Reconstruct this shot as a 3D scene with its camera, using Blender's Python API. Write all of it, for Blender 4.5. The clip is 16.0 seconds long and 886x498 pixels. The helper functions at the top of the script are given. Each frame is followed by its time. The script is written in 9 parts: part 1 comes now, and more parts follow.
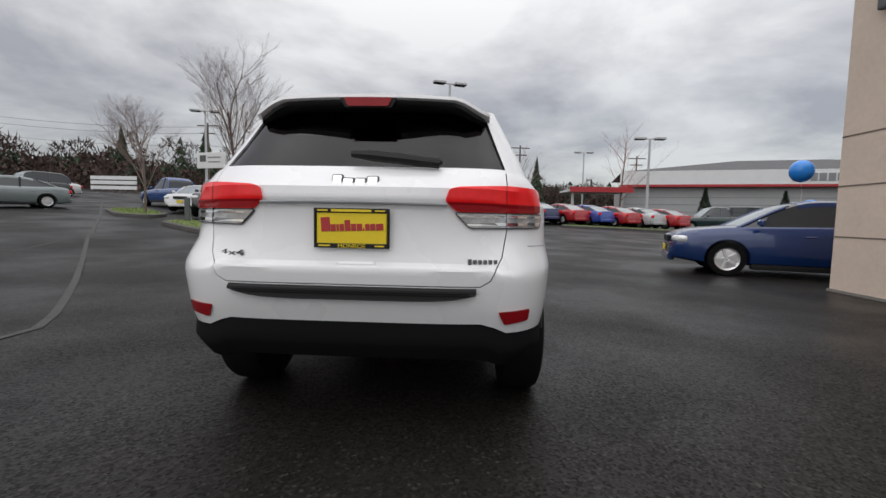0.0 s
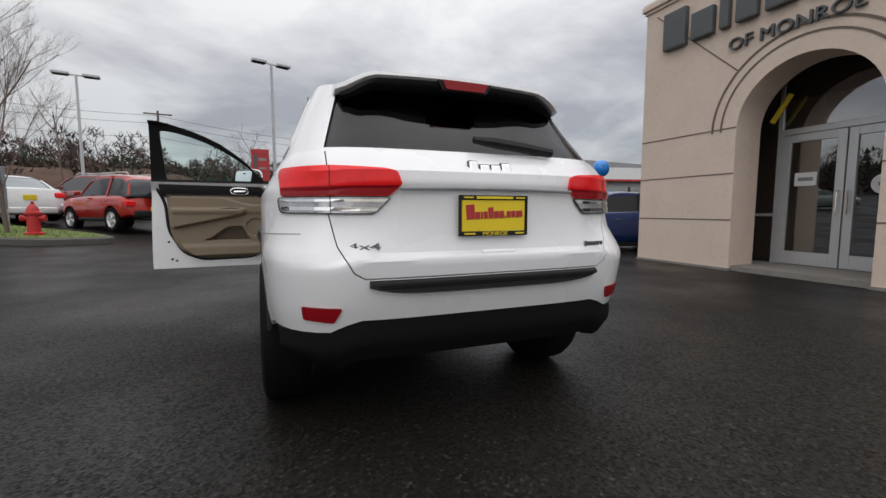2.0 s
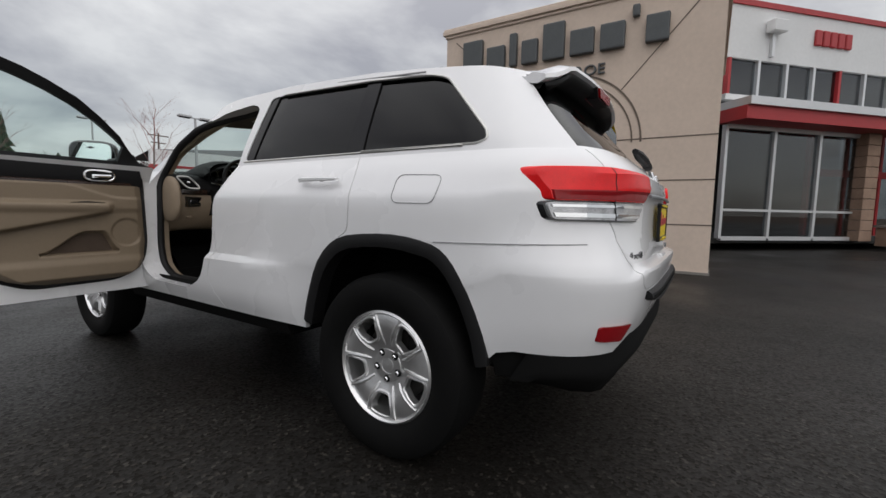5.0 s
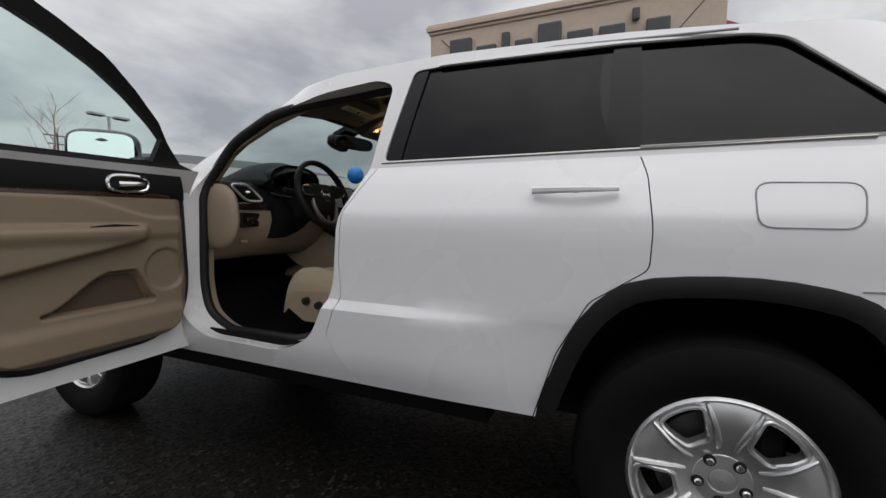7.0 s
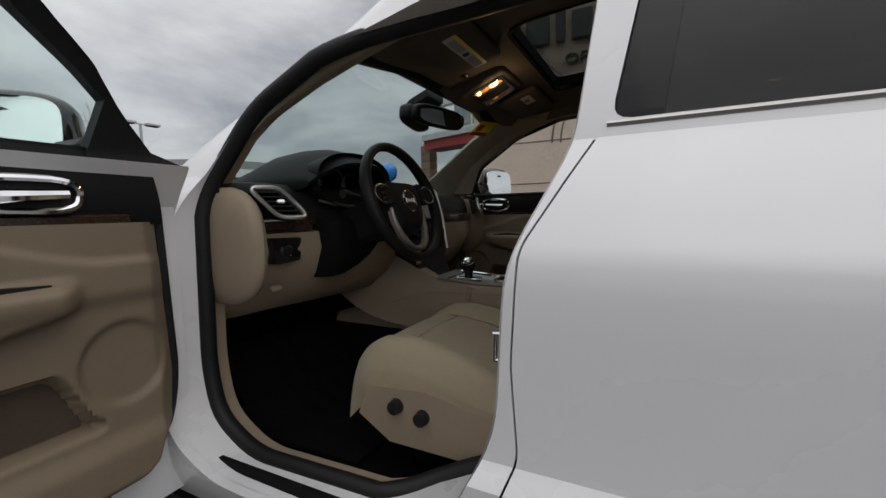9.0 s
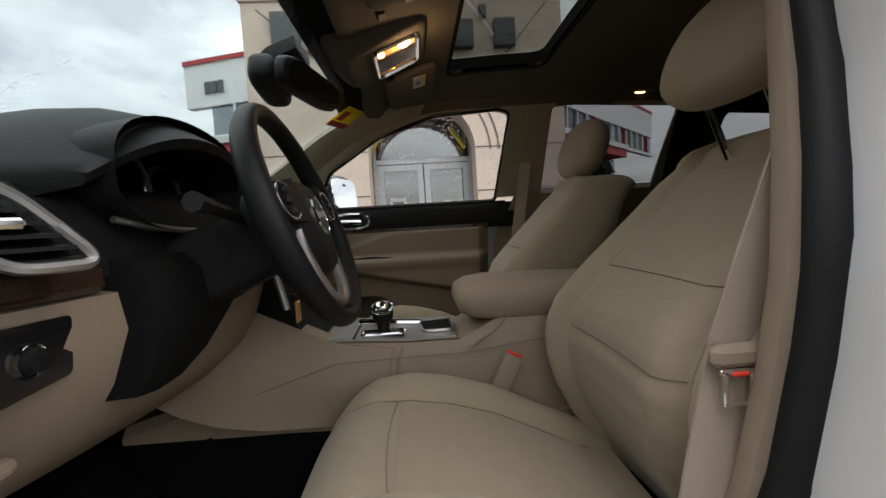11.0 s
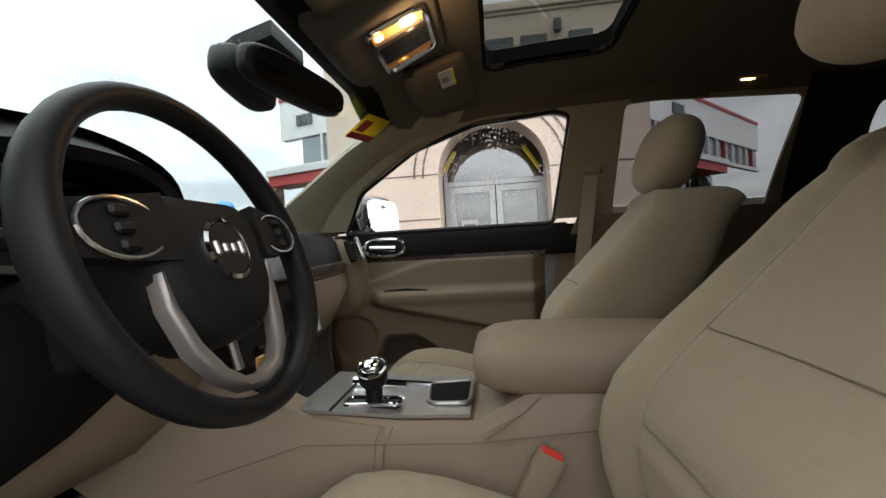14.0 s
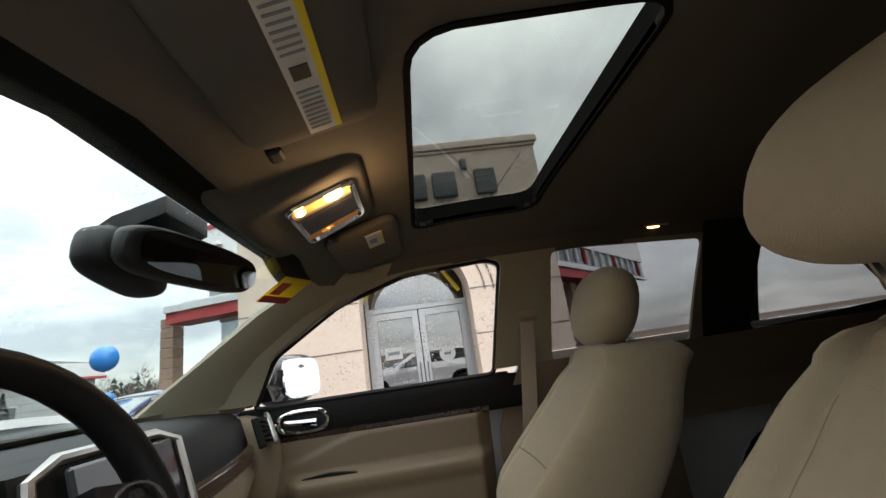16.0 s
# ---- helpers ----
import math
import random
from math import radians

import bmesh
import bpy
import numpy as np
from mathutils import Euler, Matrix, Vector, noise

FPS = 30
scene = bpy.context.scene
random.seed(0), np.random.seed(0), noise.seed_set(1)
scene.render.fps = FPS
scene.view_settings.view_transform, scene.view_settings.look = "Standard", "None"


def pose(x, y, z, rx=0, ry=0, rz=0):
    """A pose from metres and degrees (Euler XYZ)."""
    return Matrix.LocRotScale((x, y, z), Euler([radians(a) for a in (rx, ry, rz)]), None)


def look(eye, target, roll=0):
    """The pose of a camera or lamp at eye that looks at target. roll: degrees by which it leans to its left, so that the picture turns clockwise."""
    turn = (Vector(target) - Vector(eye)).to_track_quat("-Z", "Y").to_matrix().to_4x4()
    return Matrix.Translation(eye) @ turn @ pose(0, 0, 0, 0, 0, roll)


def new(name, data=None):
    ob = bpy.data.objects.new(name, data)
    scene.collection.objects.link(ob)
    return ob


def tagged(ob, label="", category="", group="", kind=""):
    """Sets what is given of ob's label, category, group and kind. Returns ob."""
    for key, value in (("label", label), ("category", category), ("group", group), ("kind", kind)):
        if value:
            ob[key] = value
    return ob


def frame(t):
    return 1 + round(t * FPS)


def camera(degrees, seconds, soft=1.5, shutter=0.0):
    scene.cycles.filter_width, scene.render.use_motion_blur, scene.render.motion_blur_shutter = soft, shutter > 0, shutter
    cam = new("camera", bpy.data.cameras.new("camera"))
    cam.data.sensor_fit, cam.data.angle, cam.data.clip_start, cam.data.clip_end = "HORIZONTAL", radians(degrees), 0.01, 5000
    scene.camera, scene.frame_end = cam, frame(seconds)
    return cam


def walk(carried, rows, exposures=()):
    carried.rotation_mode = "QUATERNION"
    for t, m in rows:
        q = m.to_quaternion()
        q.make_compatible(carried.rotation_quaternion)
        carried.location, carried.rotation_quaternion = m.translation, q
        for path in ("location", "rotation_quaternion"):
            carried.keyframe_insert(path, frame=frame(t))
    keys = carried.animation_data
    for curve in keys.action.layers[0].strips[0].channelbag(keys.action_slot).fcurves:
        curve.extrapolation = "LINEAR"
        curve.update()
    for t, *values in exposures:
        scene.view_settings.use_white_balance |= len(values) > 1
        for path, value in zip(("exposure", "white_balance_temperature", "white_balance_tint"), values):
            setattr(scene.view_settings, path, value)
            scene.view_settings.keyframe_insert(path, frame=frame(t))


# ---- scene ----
cam = camera(92.9, 16.0)
PATH = [
    (0, (0.469, -2.672, 1.054), (0.376, -0.68, 0.903), 1.1),
    (0.5, (0.137, -2.672, 1.026), (0.203, -0.678, 0.878), 0.8),
    (1, (-0.22, -2.684, 1.015), (0.118, -0.719, 0.856), 0.3),
    (1.5, (-0.543, -2.607, 1.002), (0.005, -0.69, 0.847), -0.3),
    (2, (-0.858, -2.476, 1.02), (-0.115, -0.628, 0.839), -0.0),
    (2.5, (-1.196, -2.375, 1.038), (-0.245, -0.626, 0.847), -0.3),
    (3, (-1.467, -2.186, 1.017), (-0.361, -0.531, 0.817), -0.4),
    (3.5, (-1.685, -1.935, 1.037), (-0.413, -0.406, 0.822), -0.3),
    (3.7, (-1.769, -1.834, 1.032), (-0.427, -0.367, 0.814), -0.3),
    (5.8, (-2.308, -0.529, 1.047), (-0.503, 0.313, 0.869), -1.0),
    (6, (-2.291, -0.372, 1.061), (-0.471, 0.437, 0.877), -1.8),
    (6.5, (-2.215, -0.043, 1.064), (-0.399, 0.784, 0.933), -0.2),
    (7, (-2.163, 0.26, 1.085), (-0.334, 1.053, 0.93), 0.3),
    (7.5, (-2.068, 0.52, 1.113), (-0.214, 1.243, 0.911), -0.5),
    (8, (-1.872, 0.755, 1.12), (-0.078, 1.619, 0.941), -0.8),
    (8.2, (-1.793, 0.816, 1.133), (-0.025, 1.734, 0.958), -1.3),
    (10.3, (-1.135, 1.389, 1.167), (0.759, 2.013, 1.018), -2.9),
    (10.5, (-1.113, 1.447, 1.171), (0.843, 1.838, 1.014), -3.2),
    (11, (-1.079, 1.551, 1.175), (0.913, 1.437, 1.035), -3.4),
    (11.5, (-1.039, 1.593, 1.155), (0.909, 1.161, 1.018), -3.2),
    (12, (-0.97, 1.571, 1.142), (0.973, 1.113, 1.032), -3.5),
    (12.5, (-0.876, 1.508, 1.144), (1.107, 1.28, 1.012), -2.9),
    (13, (-0.818, 1.451, 1.156), (1.178, 1.462, 1.025), -3.2),
    (13.5, (-0.809, 1.423, 1.167), (1.181, 1.601, 1.071), -3.2),
    (14, (-0.798, 1.417, 1.183), (1.187, 1.666, 1.168), -3.3),
    (14.5, (-0.769, 1.423, 1.214), (1.222, 1.57, 1.326), -4.6),
    (15, (-0.737, 1.437, 1.249), (1.246, 1.45, 1.509), -6.2),
    (15.5, (-0.719, 1.446, 1.281), (1.24, 1.345, 1.675), -7.2),
    (16, (-0.693, 1.448, 1.313), (1.235, 1.271, 1.816), -8.4),
]
# brightness of the clip's own exposure, which opens up for the dark cabin
EXPOSURES = [(0, 0.05), (3.5, 0.05), (6, -0.1), (7.2, -0.15), (8, -0.4), (10.3, 0.5), (11.2, 1.1), (12.3, 1.5), (14, 1.45), (16, 1.5)]
walk(cam, [(t, look(e, g, r)) for t, e, g, r in PATH], EXPOSURES)


# ---- sky and light ----
def build_sky(elev, turn):
    w = bpy.data.worlds.new("overcast_sky")
    scene.world = w
    w.use_nodes = True
    N, L = w.node_tree.nodes, w.node_tree.links
    bg = N["Background"]
    sky = N.new("ShaderNodeTexSky")
    sky.sky_type = "NISHITA"
    sky.sun_disc = False
    sky.sun_elevation, sky.sun_rotation = radians(elev), radians(turn)
    co = N.new("ShaderNodeTexCoord")
    sep = N.new("ShaderNodeSeparateXYZ")
    L.new(co.outputs["Generated"], sep.inputs[0])
    up = N.new("ShaderNodeMath")
    up.operation = "MAXIMUM"
    up.inputs[1].default_value = 0.0
    L.new(sep.outputs["Z"], up.inputs[0])
    # clouds lie in a flat layer, so they shrink towards the horizon
    den = N.new("ShaderNodeMath")
    den.operation = "ADD"
    den.inputs[1].default_value = 0.22
    L.new(up.outputs[0], den.inputs[0])
    flat = N.new("ShaderNodeVectorMath")
    flat.operation = "DIVIDE"
    cmb = N.new("ShaderNodeCombineXYZ")
    for k in range(3):
        L.new(den.outputs[0], cmb.inputs[k])
    L.new(co.outputs["Generated"], flat.inputs[0])
    L.new(cmb.outputs[0], flat.inputs[1])
    n1 = N.new("ShaderNodeTexNoise")
    n1.inputs["Scale"].default_value, n1.inputs["Detail"].default_value, n1.inputs["Roughness"].default_value = 1.15, 6, 0.55
    n1.inputs["Distortion"].default_value = 0.25
    L.new(flat.outputs[0], n1.inputs["Vector"])
    ramp = N.new("ShaderNodeValToRGB")
    ramp.color_ramp.elements[0].position, ramp.color_ramp.elements[0].color = 0.38, (0.35, 0.343, 0.360, 1)
    ramp.color_ramp.elements[1].position, ramp.color_ramp.elements[1].color = 0.63, (0.70, 0.695, 0.685, 1)
    L.new(n1.outputs["Fac"], ramp.inputs["Fac"])
    # an overcast sky is up to three times as bright overhead
    grad = N.new("ShaderNodeMath")
    grad.operation = "MULTIPLY_ADD"
    grad.inputs[1].default_value, grad.inputs[2].default_value = SKY_TOP, SKY_LOW
    up2 = N.new("ShaderNodeMath")
    up2.operation = "POWER"
    up2.inputs[1].default_value = 1.7
    L.new(up.outputs[0], up2.inputs[0])
    L.new(up2.outputs[0], grad.inputs[0])
    mul = N.new("ShaderNodeVectorMath")
    mul.operation = "SCALE"
    L.new(ramp.outputs["Color"], mul.inputs[0])
    L.new(grad.outputs[0], mul.inputs["Scale"])
    mix = N.new("ShaderNodeMix")
    mix.data_type = "RGBA"
    mix.inputs["Factor"].default_value = 0.02
    L.new(mul.outputs[0], mix.inputs["A"])
    L.new(sky.outputs["Color"], mix.inputs["B"])
    L.new(mix.outputs["Result"], bg.inputs["Color"])
    bg.inputs["Strength"].default_value = 1.0
    sun = bpy.data.lights.new("sun", "SUN")
    sun.energy, sun.angle, sun.color = 0.6, radians(80), (1.0, 0.97, 0.93)
    so = new("sun", sun)
    so.matrix_basis = look((-20, -30, 34), (0, 0, 0))


SKY_LOW, SKY_TOP = 0.74, 2.3
build_sky(43, 214)


# ---- mesh helpers ----
def part(name, bm, material, parent=None, label="", smooth=False, kind="", angle=40):
    """Link a bmesh as one mesh object, under a thing or under a part."""
    if len(bm.faces):
        bmesh.ops.recalc_face_normals(bm, faces=bm.faces)
    me = bpy.data.meshes.new(name)
    bm.to_mesh(me)
    bm.free()
    return part_of(name, me, material, parent, label, smooth, kind, angle)


def part_of(name, me, material, parent=None, label="", smooth=False, kind="", angle=40):
    if not me.materials:
        me.materials.append(material)
    if smooth:
        me.shade_smooth()
        me.set_sharp_from_angle(angle=radians(angle))
    ob = new(name, me)
    if parent is not None:
        ob.parent = parent
    return tagged(ob, label, "", "", kind)


def thing(name, label, category, group="", m=None):
    ob = new(name)
    ob.empty_display_size = 0.1
    if m is not None:
        ob.matrix_basis = m
    return tagged(ob, label, category, group)


def add_box(bm, c, s, bevel=0.0, rot=None, seg=1):
    """A box of full sizes s at c, with rounded edges."""
    r = bmesh.ops.create_cube(bm, size=1.0)
    vs = r["verts"]
    m = Matrix.Translation(c) @ (rot.to_4x4() if rot is not None else Matrix()) @ Matrix.Diagonal((*s, 1))
    bmesh.ops.transform(bm, matrix=m, verts=vs)
    if bevel > 0:
        es = list({e for v in vs for e in v.link_edges})
        bmesh.ops.bevel(bm, geom=es, offset=min(bevel, min(s) * 0.45), segments=seg, affect="EDGES", profile=0.6)
    return bm


def box(c, s, bevel=0.0, rot=None, seg=1):
    return add_box(bmesh.new(), c, s, bevel, rot, seg)


def add_prism(bm, poly, axis, a, b):
    """A polygon of two coordinates, drawn out along an axis from a to b."""
    def at(p, w):
        return {"x": (w, p[0], p[1]), "y": (p[0], w, p[1]), "z": (p[0], p[1], w)}[axis]
    lo = [bm.verts.new(at(p, a)) for p in poly]
    hi = [bm.verts.new(at(p, b)) for p in poly]
    n = len(poly)
    bm.faces.new(lo)
    bm.faces.new(hi[::-1])
    for i in range(n):
        j = (i + 1) % n
        bm.faces.new((lo[j], lo[i], hi[i], hi[j]))
    return bm


def prism(poly, axis, a, b, bevel=0.0, seg=1):
    bm = add_prism(bmesh.new(), poly, axis, a, b)
    bmesh.ops.recalc_face_normals(bm, faces=bm.faces)
    if bevel > 0:
        bmesh.ops.bevel(bm, geom=bm.edges[:], offset=bevel, segments=seg, affect="EDGES", profile=0.6)
    return bm


def add_loft(bm, rings, closed=True, caps=True):
    """Skin a list of rings of points."""
    vs = [[bm.verts.new(p) for p in ring] for ring in rings]
    n = len(rings[0])
    for a, b in zip(vs, vs[1:]):
        for i in range(n if closed else n - 1):
            j = (i + 1) % n
            bm.faces.new((a[i], a[j], b[j], b[i]))
    if caps and closed:
        bm.faces.new(vs[0][::-1])
        bm.faces.new(vs[-1])
    return bm


def loft(rings, closed=True, caps=True):
    return add_loft(bmesh.new(), rings, closed, caps)


def add_tube(bm, pts, r, n=6, caps=True):
    """A round bar along points; r is one radius or one for each point."""
    pts = [Vector(p) for p in pts]
    rs = r if isinstance(r, (list, tuple)) else [r] * len(pts)
    rings, side = [], None
    for i, p in enumerate(pts):
        d = (pts[min(i + 1, len(pts) - 1)] - pts[max(i - 1, 0)]).normalized()
        if side is None:
            side = d.orthogonal().normalized()
        side = (side - d * side.dot(d)).normalized()
        up = d.cross(side)
        rings.append([p + (side * math.cos(2 * math.pi * k / n) + up * math.sin(2 * math.pi * k / n)) * rs[i] for k in range(n)])
    return add_loft(bm, rings, True, caps)


def tube(pts, r, n=6, caps=True):
    return add_tube(bmesh.new(), pts, r, n, caps)


def add_lathe(bm, profile, axis="z", n=32, c=(0, 0, 0), caps=False):
    """Turn (radius, height) points about an axis."""
    rings = []
    for r, h in profile:
        ring = []
        for k in range(n):
            a = 2 * math.pi * k / n
            u, v = r * math.cos(a), r * math.sin(a)
            p = {"z": (u, v, h), "x": (h, u, v), "y": (u, h, v)}[axis]
            ring.append(Vector(p) + Vector(c))
        rings.append(ring)
    return add_loft(bm, rings, True, caps)


def lathe(profile, axis="z", n=32, c=(0, 0, 0), caps=False):
    return add_lathe(bmesh.new(), profile, axis, n, c, caps)


def add_grid(bm, f, nu, nv):
    vs = [[bm.verts.new(f(i / nu, j / nv)) for j in range(nv + 1)] for i in range(nu + 1)]
    for i in range(nu):
        for j in range(nv):
            bm.faces.new((vs[i][j], vs[i + 1][j], vs[i + 1][j + 1], vs[i][j + 1]))
    return bm


def sheet(f, nu, nv, thick=0.0):
    """A surface from a function of two numbers from 0 to 1, with a thickness."""
    bm = add_grid(bmesh.new(), f, nu, nv)
    bmesh.ops.recalc_face_normals(bm, faces=bm.faces)
    if thick:
        bmesh.ops.solidify(bm, geom=bm.faces[:], thickness=thick)
    return bm


def blob(c, s, e=2.5, nu=20, nv=12, rot=None):
    """A cushion: a superellipsoid of half sizes s."""
    def pw(v, q):
        return math.copysign(abs(v) ** q, v)
    q = 2 / e
    rings = []
    for j in range(1, nv):
        t = -math.pi / 2 + math.pi * j / nv
        ring = []
        for i in range(nu):
            a = 2 * math.pi * i / nu
            p = Vector((s[0] * pw(math.cos(t), q) * pw(math.cos(a), q), s[1] * pw(math.cos(t), q) * pw(math.sin(a), q), s[2] * pw(math.sin(t), q)))
            if rot is not None:
                p = rot @ p
            ring.append(p + Vector(c))
        rings.append(ring)
    return loft(rings)


def words(text, size, depth):
    """The mesh of a line of letters in the built-in font, in the XZ plane, reading along +x, from the origin."""
    cu = bpy.data.curves.new("words", "FONT")
    cu.body, cu.size, cu.extrude, cu.resolution_u = text, size, depth / 2, 3
    ob = bpy.data.objects.new("words", cu)
    scene.collection.objects.link(ob)
    me = bpy.data.meshes.new_from_object(ob.evaluated_get(bpy.context.evaluated_depsgraph_get()))
    bpy.data.objects.remove(ob)
    me.transform(pose(0, 0, 0, 90, 0, 0))
    return me


def boolean(bm, cutter, how):
    """The bmesh bm cut by, or kept within, another closed bmesh, as a new bmesh. Both are used up."""
    obs = []
    for b in (bm, cutter):
        bmesh.ops.recalc_face_normals(b, faces=b.faces)
        if b.calc_volume(signed=True) < 0:
            bmesh.ops.reverse_faces(b, faces=b.faces)
        me = bpy.data.meshes.new("tmp")
        b.to_mesh(me)
        b.free()
        obs.append(new("tmp", me))
    mod = obs[0].modifiers.new("cut", "BOOLEAN")
    mod.operation, mod.object, mod.solver = how, obs[1], "EXACT"
    bpy.context.view_layer.update()
    me = bpy.data.meshes.new_from_object(obs[0].evaluated_get(bpy.context.evaluated_depsgraph_get()))
    out = bmesh.new()
    out.from_mesh(me)
    for o in obs:
        m = o.data
        bpy.data.objects.remove(o)
        bpy.data.meshes.remove(m)
    bpy.data.meshes.remove(me)
    return out


def grown(poly, d):
    """A polygon pushed outwards by d."""
    n, out = len(poly), []
    area = sum(poly[i][0] * poly[(i + 1) % n][1] - poly[(i + 1) % n][0] * poly[i][1] for i in range(n))
    sgn = 1 if area > 0 else -1
    for i in range(n):
        p, a, b = Vector(poly[i]), Vector(poly[i - 1]), Vector(poly[(i + 1) % n])
        e1, e2 = (p - a).normalized(), (b - p).normalized()
        n1, n2 = Vector((e1.y, -e1.x)) * sgn, Vector((e2.y, -e2.x)) * sgn
        m = (n1 + n2)
        m = m / max(0.35, m.length_squared / 2)
        out.append(tuple(p + m * d))
    return out


def rounded(poly, r, n=4):
    """A polygon with its corners rounded off."""
    out = []
    for i, p in enumerate(poly):
        p, a, b = Vector(p), Vector(poly[i - 1]), Vector(poly[(i + 1) % len(poly)])
        ra = min(r, (a - p).length * 0.45, (b - p).length * 0.45)
        s, e = p + (a - p).normalized() * ra, p + (b - p).normalized() * ra
        for k in range(n + 1):
            t = k / n
            out.append(tuple(s * (1 - t) ** 2 + p * 2 * t * (1 - t) + e * t * t))
    return out


def lerp_table(table, x):
    """Read a value at x from rows (x, value), smoothly."""
    if x <= table[0][0]:
        return table[0][1]
    for (x0, v0), (x1, v1) in zip(table, table[1:]):
        if x <= x1:
            return v0 + (v1 - v0) * (x - x0) / (x1 - x0)
    return table[-1][1]


def eased(pts, rounds=2):
    """An open outline with its corners cut again and again."""
    for _ in range(rounds):
        out = [pts[0]]
        for a, b in zip(pts, pts[1:]):
            out += [(0.75 * a[0] + 0.25 * b[0], 0.75 * a[1] + 0.25 * b[1]), (0.25 * a[0] + 0.75 * b[0], 0.25 * a[1] + 0.75 * b[1])]
        pts = out + [pts[-1]]
    return pts


def smooth01(a, b, x):
    t = max(0.0, min(1.0, (x - a) / (b - a)))
    return t * t * (3 - 2 * t)


# ---- materials ----
def mat(name, color, rough=0.5, metal=0.0, vary=0.08, scale=8.0, bump=0.0, bscale=60.0, coat=0.0, spec=0.5, rvary=0.0, sheen=0.0, islands=0.0):
    """A surface with variation at two scales and a fine relief."""
    m = bpy.data.materials.new(name)
    m.use_nodes = True
    nt = m.node_tree
    N, L = nt.nodes, nt.links
    bs = N["Principled BSDF"]
    bs.inputs["Roughness"].default_value = rough
    bs.inputs["Metallic"].default_value = metal
    bs.inputs["Specular IOR Level"].default_value = spec
    bs.inputs["Coat Weight"].default_value = coat
    bs.inputs["Coat Roughness"].default_value = 0.04
    bs.inputs["Sheen Weight"].default_value = sheen
    co = N.new("ShaderNodeTexCoord")
    n1 = N.new("ShaderNodeTexNoise")
    n1.inputs["Scale"].default_value = scale
    n1.inputs["Detail"].default_value = 6
    L.new(co.outputs["Object"], n1.inputs["Vector"])
    n2 = N.new("ShaderNodeTexNoise")
    n2.inputs["Scale"].default_value = scale * 9
    n2.inputs["Detail"].default_value = 4
    L.new(co.outputs["Object"], n2.inputs["Vector"])
    add = N.new("ShaderNodeMath")
    add.operation = "ADD"
    L.new(n1.outputs["Fac"], add.inputs[0])
    L.new(n2.outputs["Fac"], add.inputs[1])
    mr = N.new("ShaderNodeMapRange")
    mr.inputs["From Min"].default_value, mr.inputs["From Max"].default_value = 0.6, 1.4
    mr.inputs["To Min"].default_value, mr.inputs["To Max"].default_value = 1 - vary, 1 + vary
    L.new(add.outputs[0], mr.inputs["Value"])
    val = mr.outputs["Result"]
    if islands:
        geo = N.new("ShaderNodeNewGeometry")
        ri = N.new("ShaderNodeMapRange")
        ri.inputs["To Min"].default_value, ri.inputs["To Max"].default_value = 1 - islands, 1 + islands
        L.new(geo.outputs["Random Per Island"], ri.inputs["Value"])
        mu = N.new("ShaderNodeMath")
        mu.operation = "MULTIPLY"
        L.new(val, mu.inputs[0])
        L.new(ri.outputs["Result"], mu.inputs[1])
        val = mu.outputs[0]
    hs = N.new("ShaderNodeHueSaturation")
    hs.inputs["Color"].default_value = (*color, 1)
    L.new(val, hs.inputs["Value"])
    L.new(hs.outputs["Color"], bs.inputs["Base Color"])
    if rvary:
        rr = N.new("ShaderNodeMapRange")
        rr.inputs["From Min"].default_value, rr.inputs["From Max"].default_value = 0.35, 0.65
        rr.inputs["To Min"].default_value, rr.inputs["To Max"].default_value = max(0.02, rough - rvary), min(1, rough + rvary)
        L.new(n1.outputs["Fac"], rr.inputs["Value"])
        L.new(rr.outputs["Result"], bs.inputs["Roughness"])
    if bump:
        n3 = N.new("ShaderNodeTexNoise")
        n3.inputs["Scale"].default_value = bscale
        n3.inputs["Detail"].default_value = 5
        L.new(co.outputs["Object"], n3.inputs["Vector"])
        bu = N.new("ShaderNodeBump")
        bu.inputs["Strength"].default_value = bump
        bu.inputs["Distance"].default_value = 0.01
        L.new(n3.outputs["Fac"], bu.inputs["Height"])
        L.new(bu.outputs["Normal"], bs.inputs["Normal"])
    return m


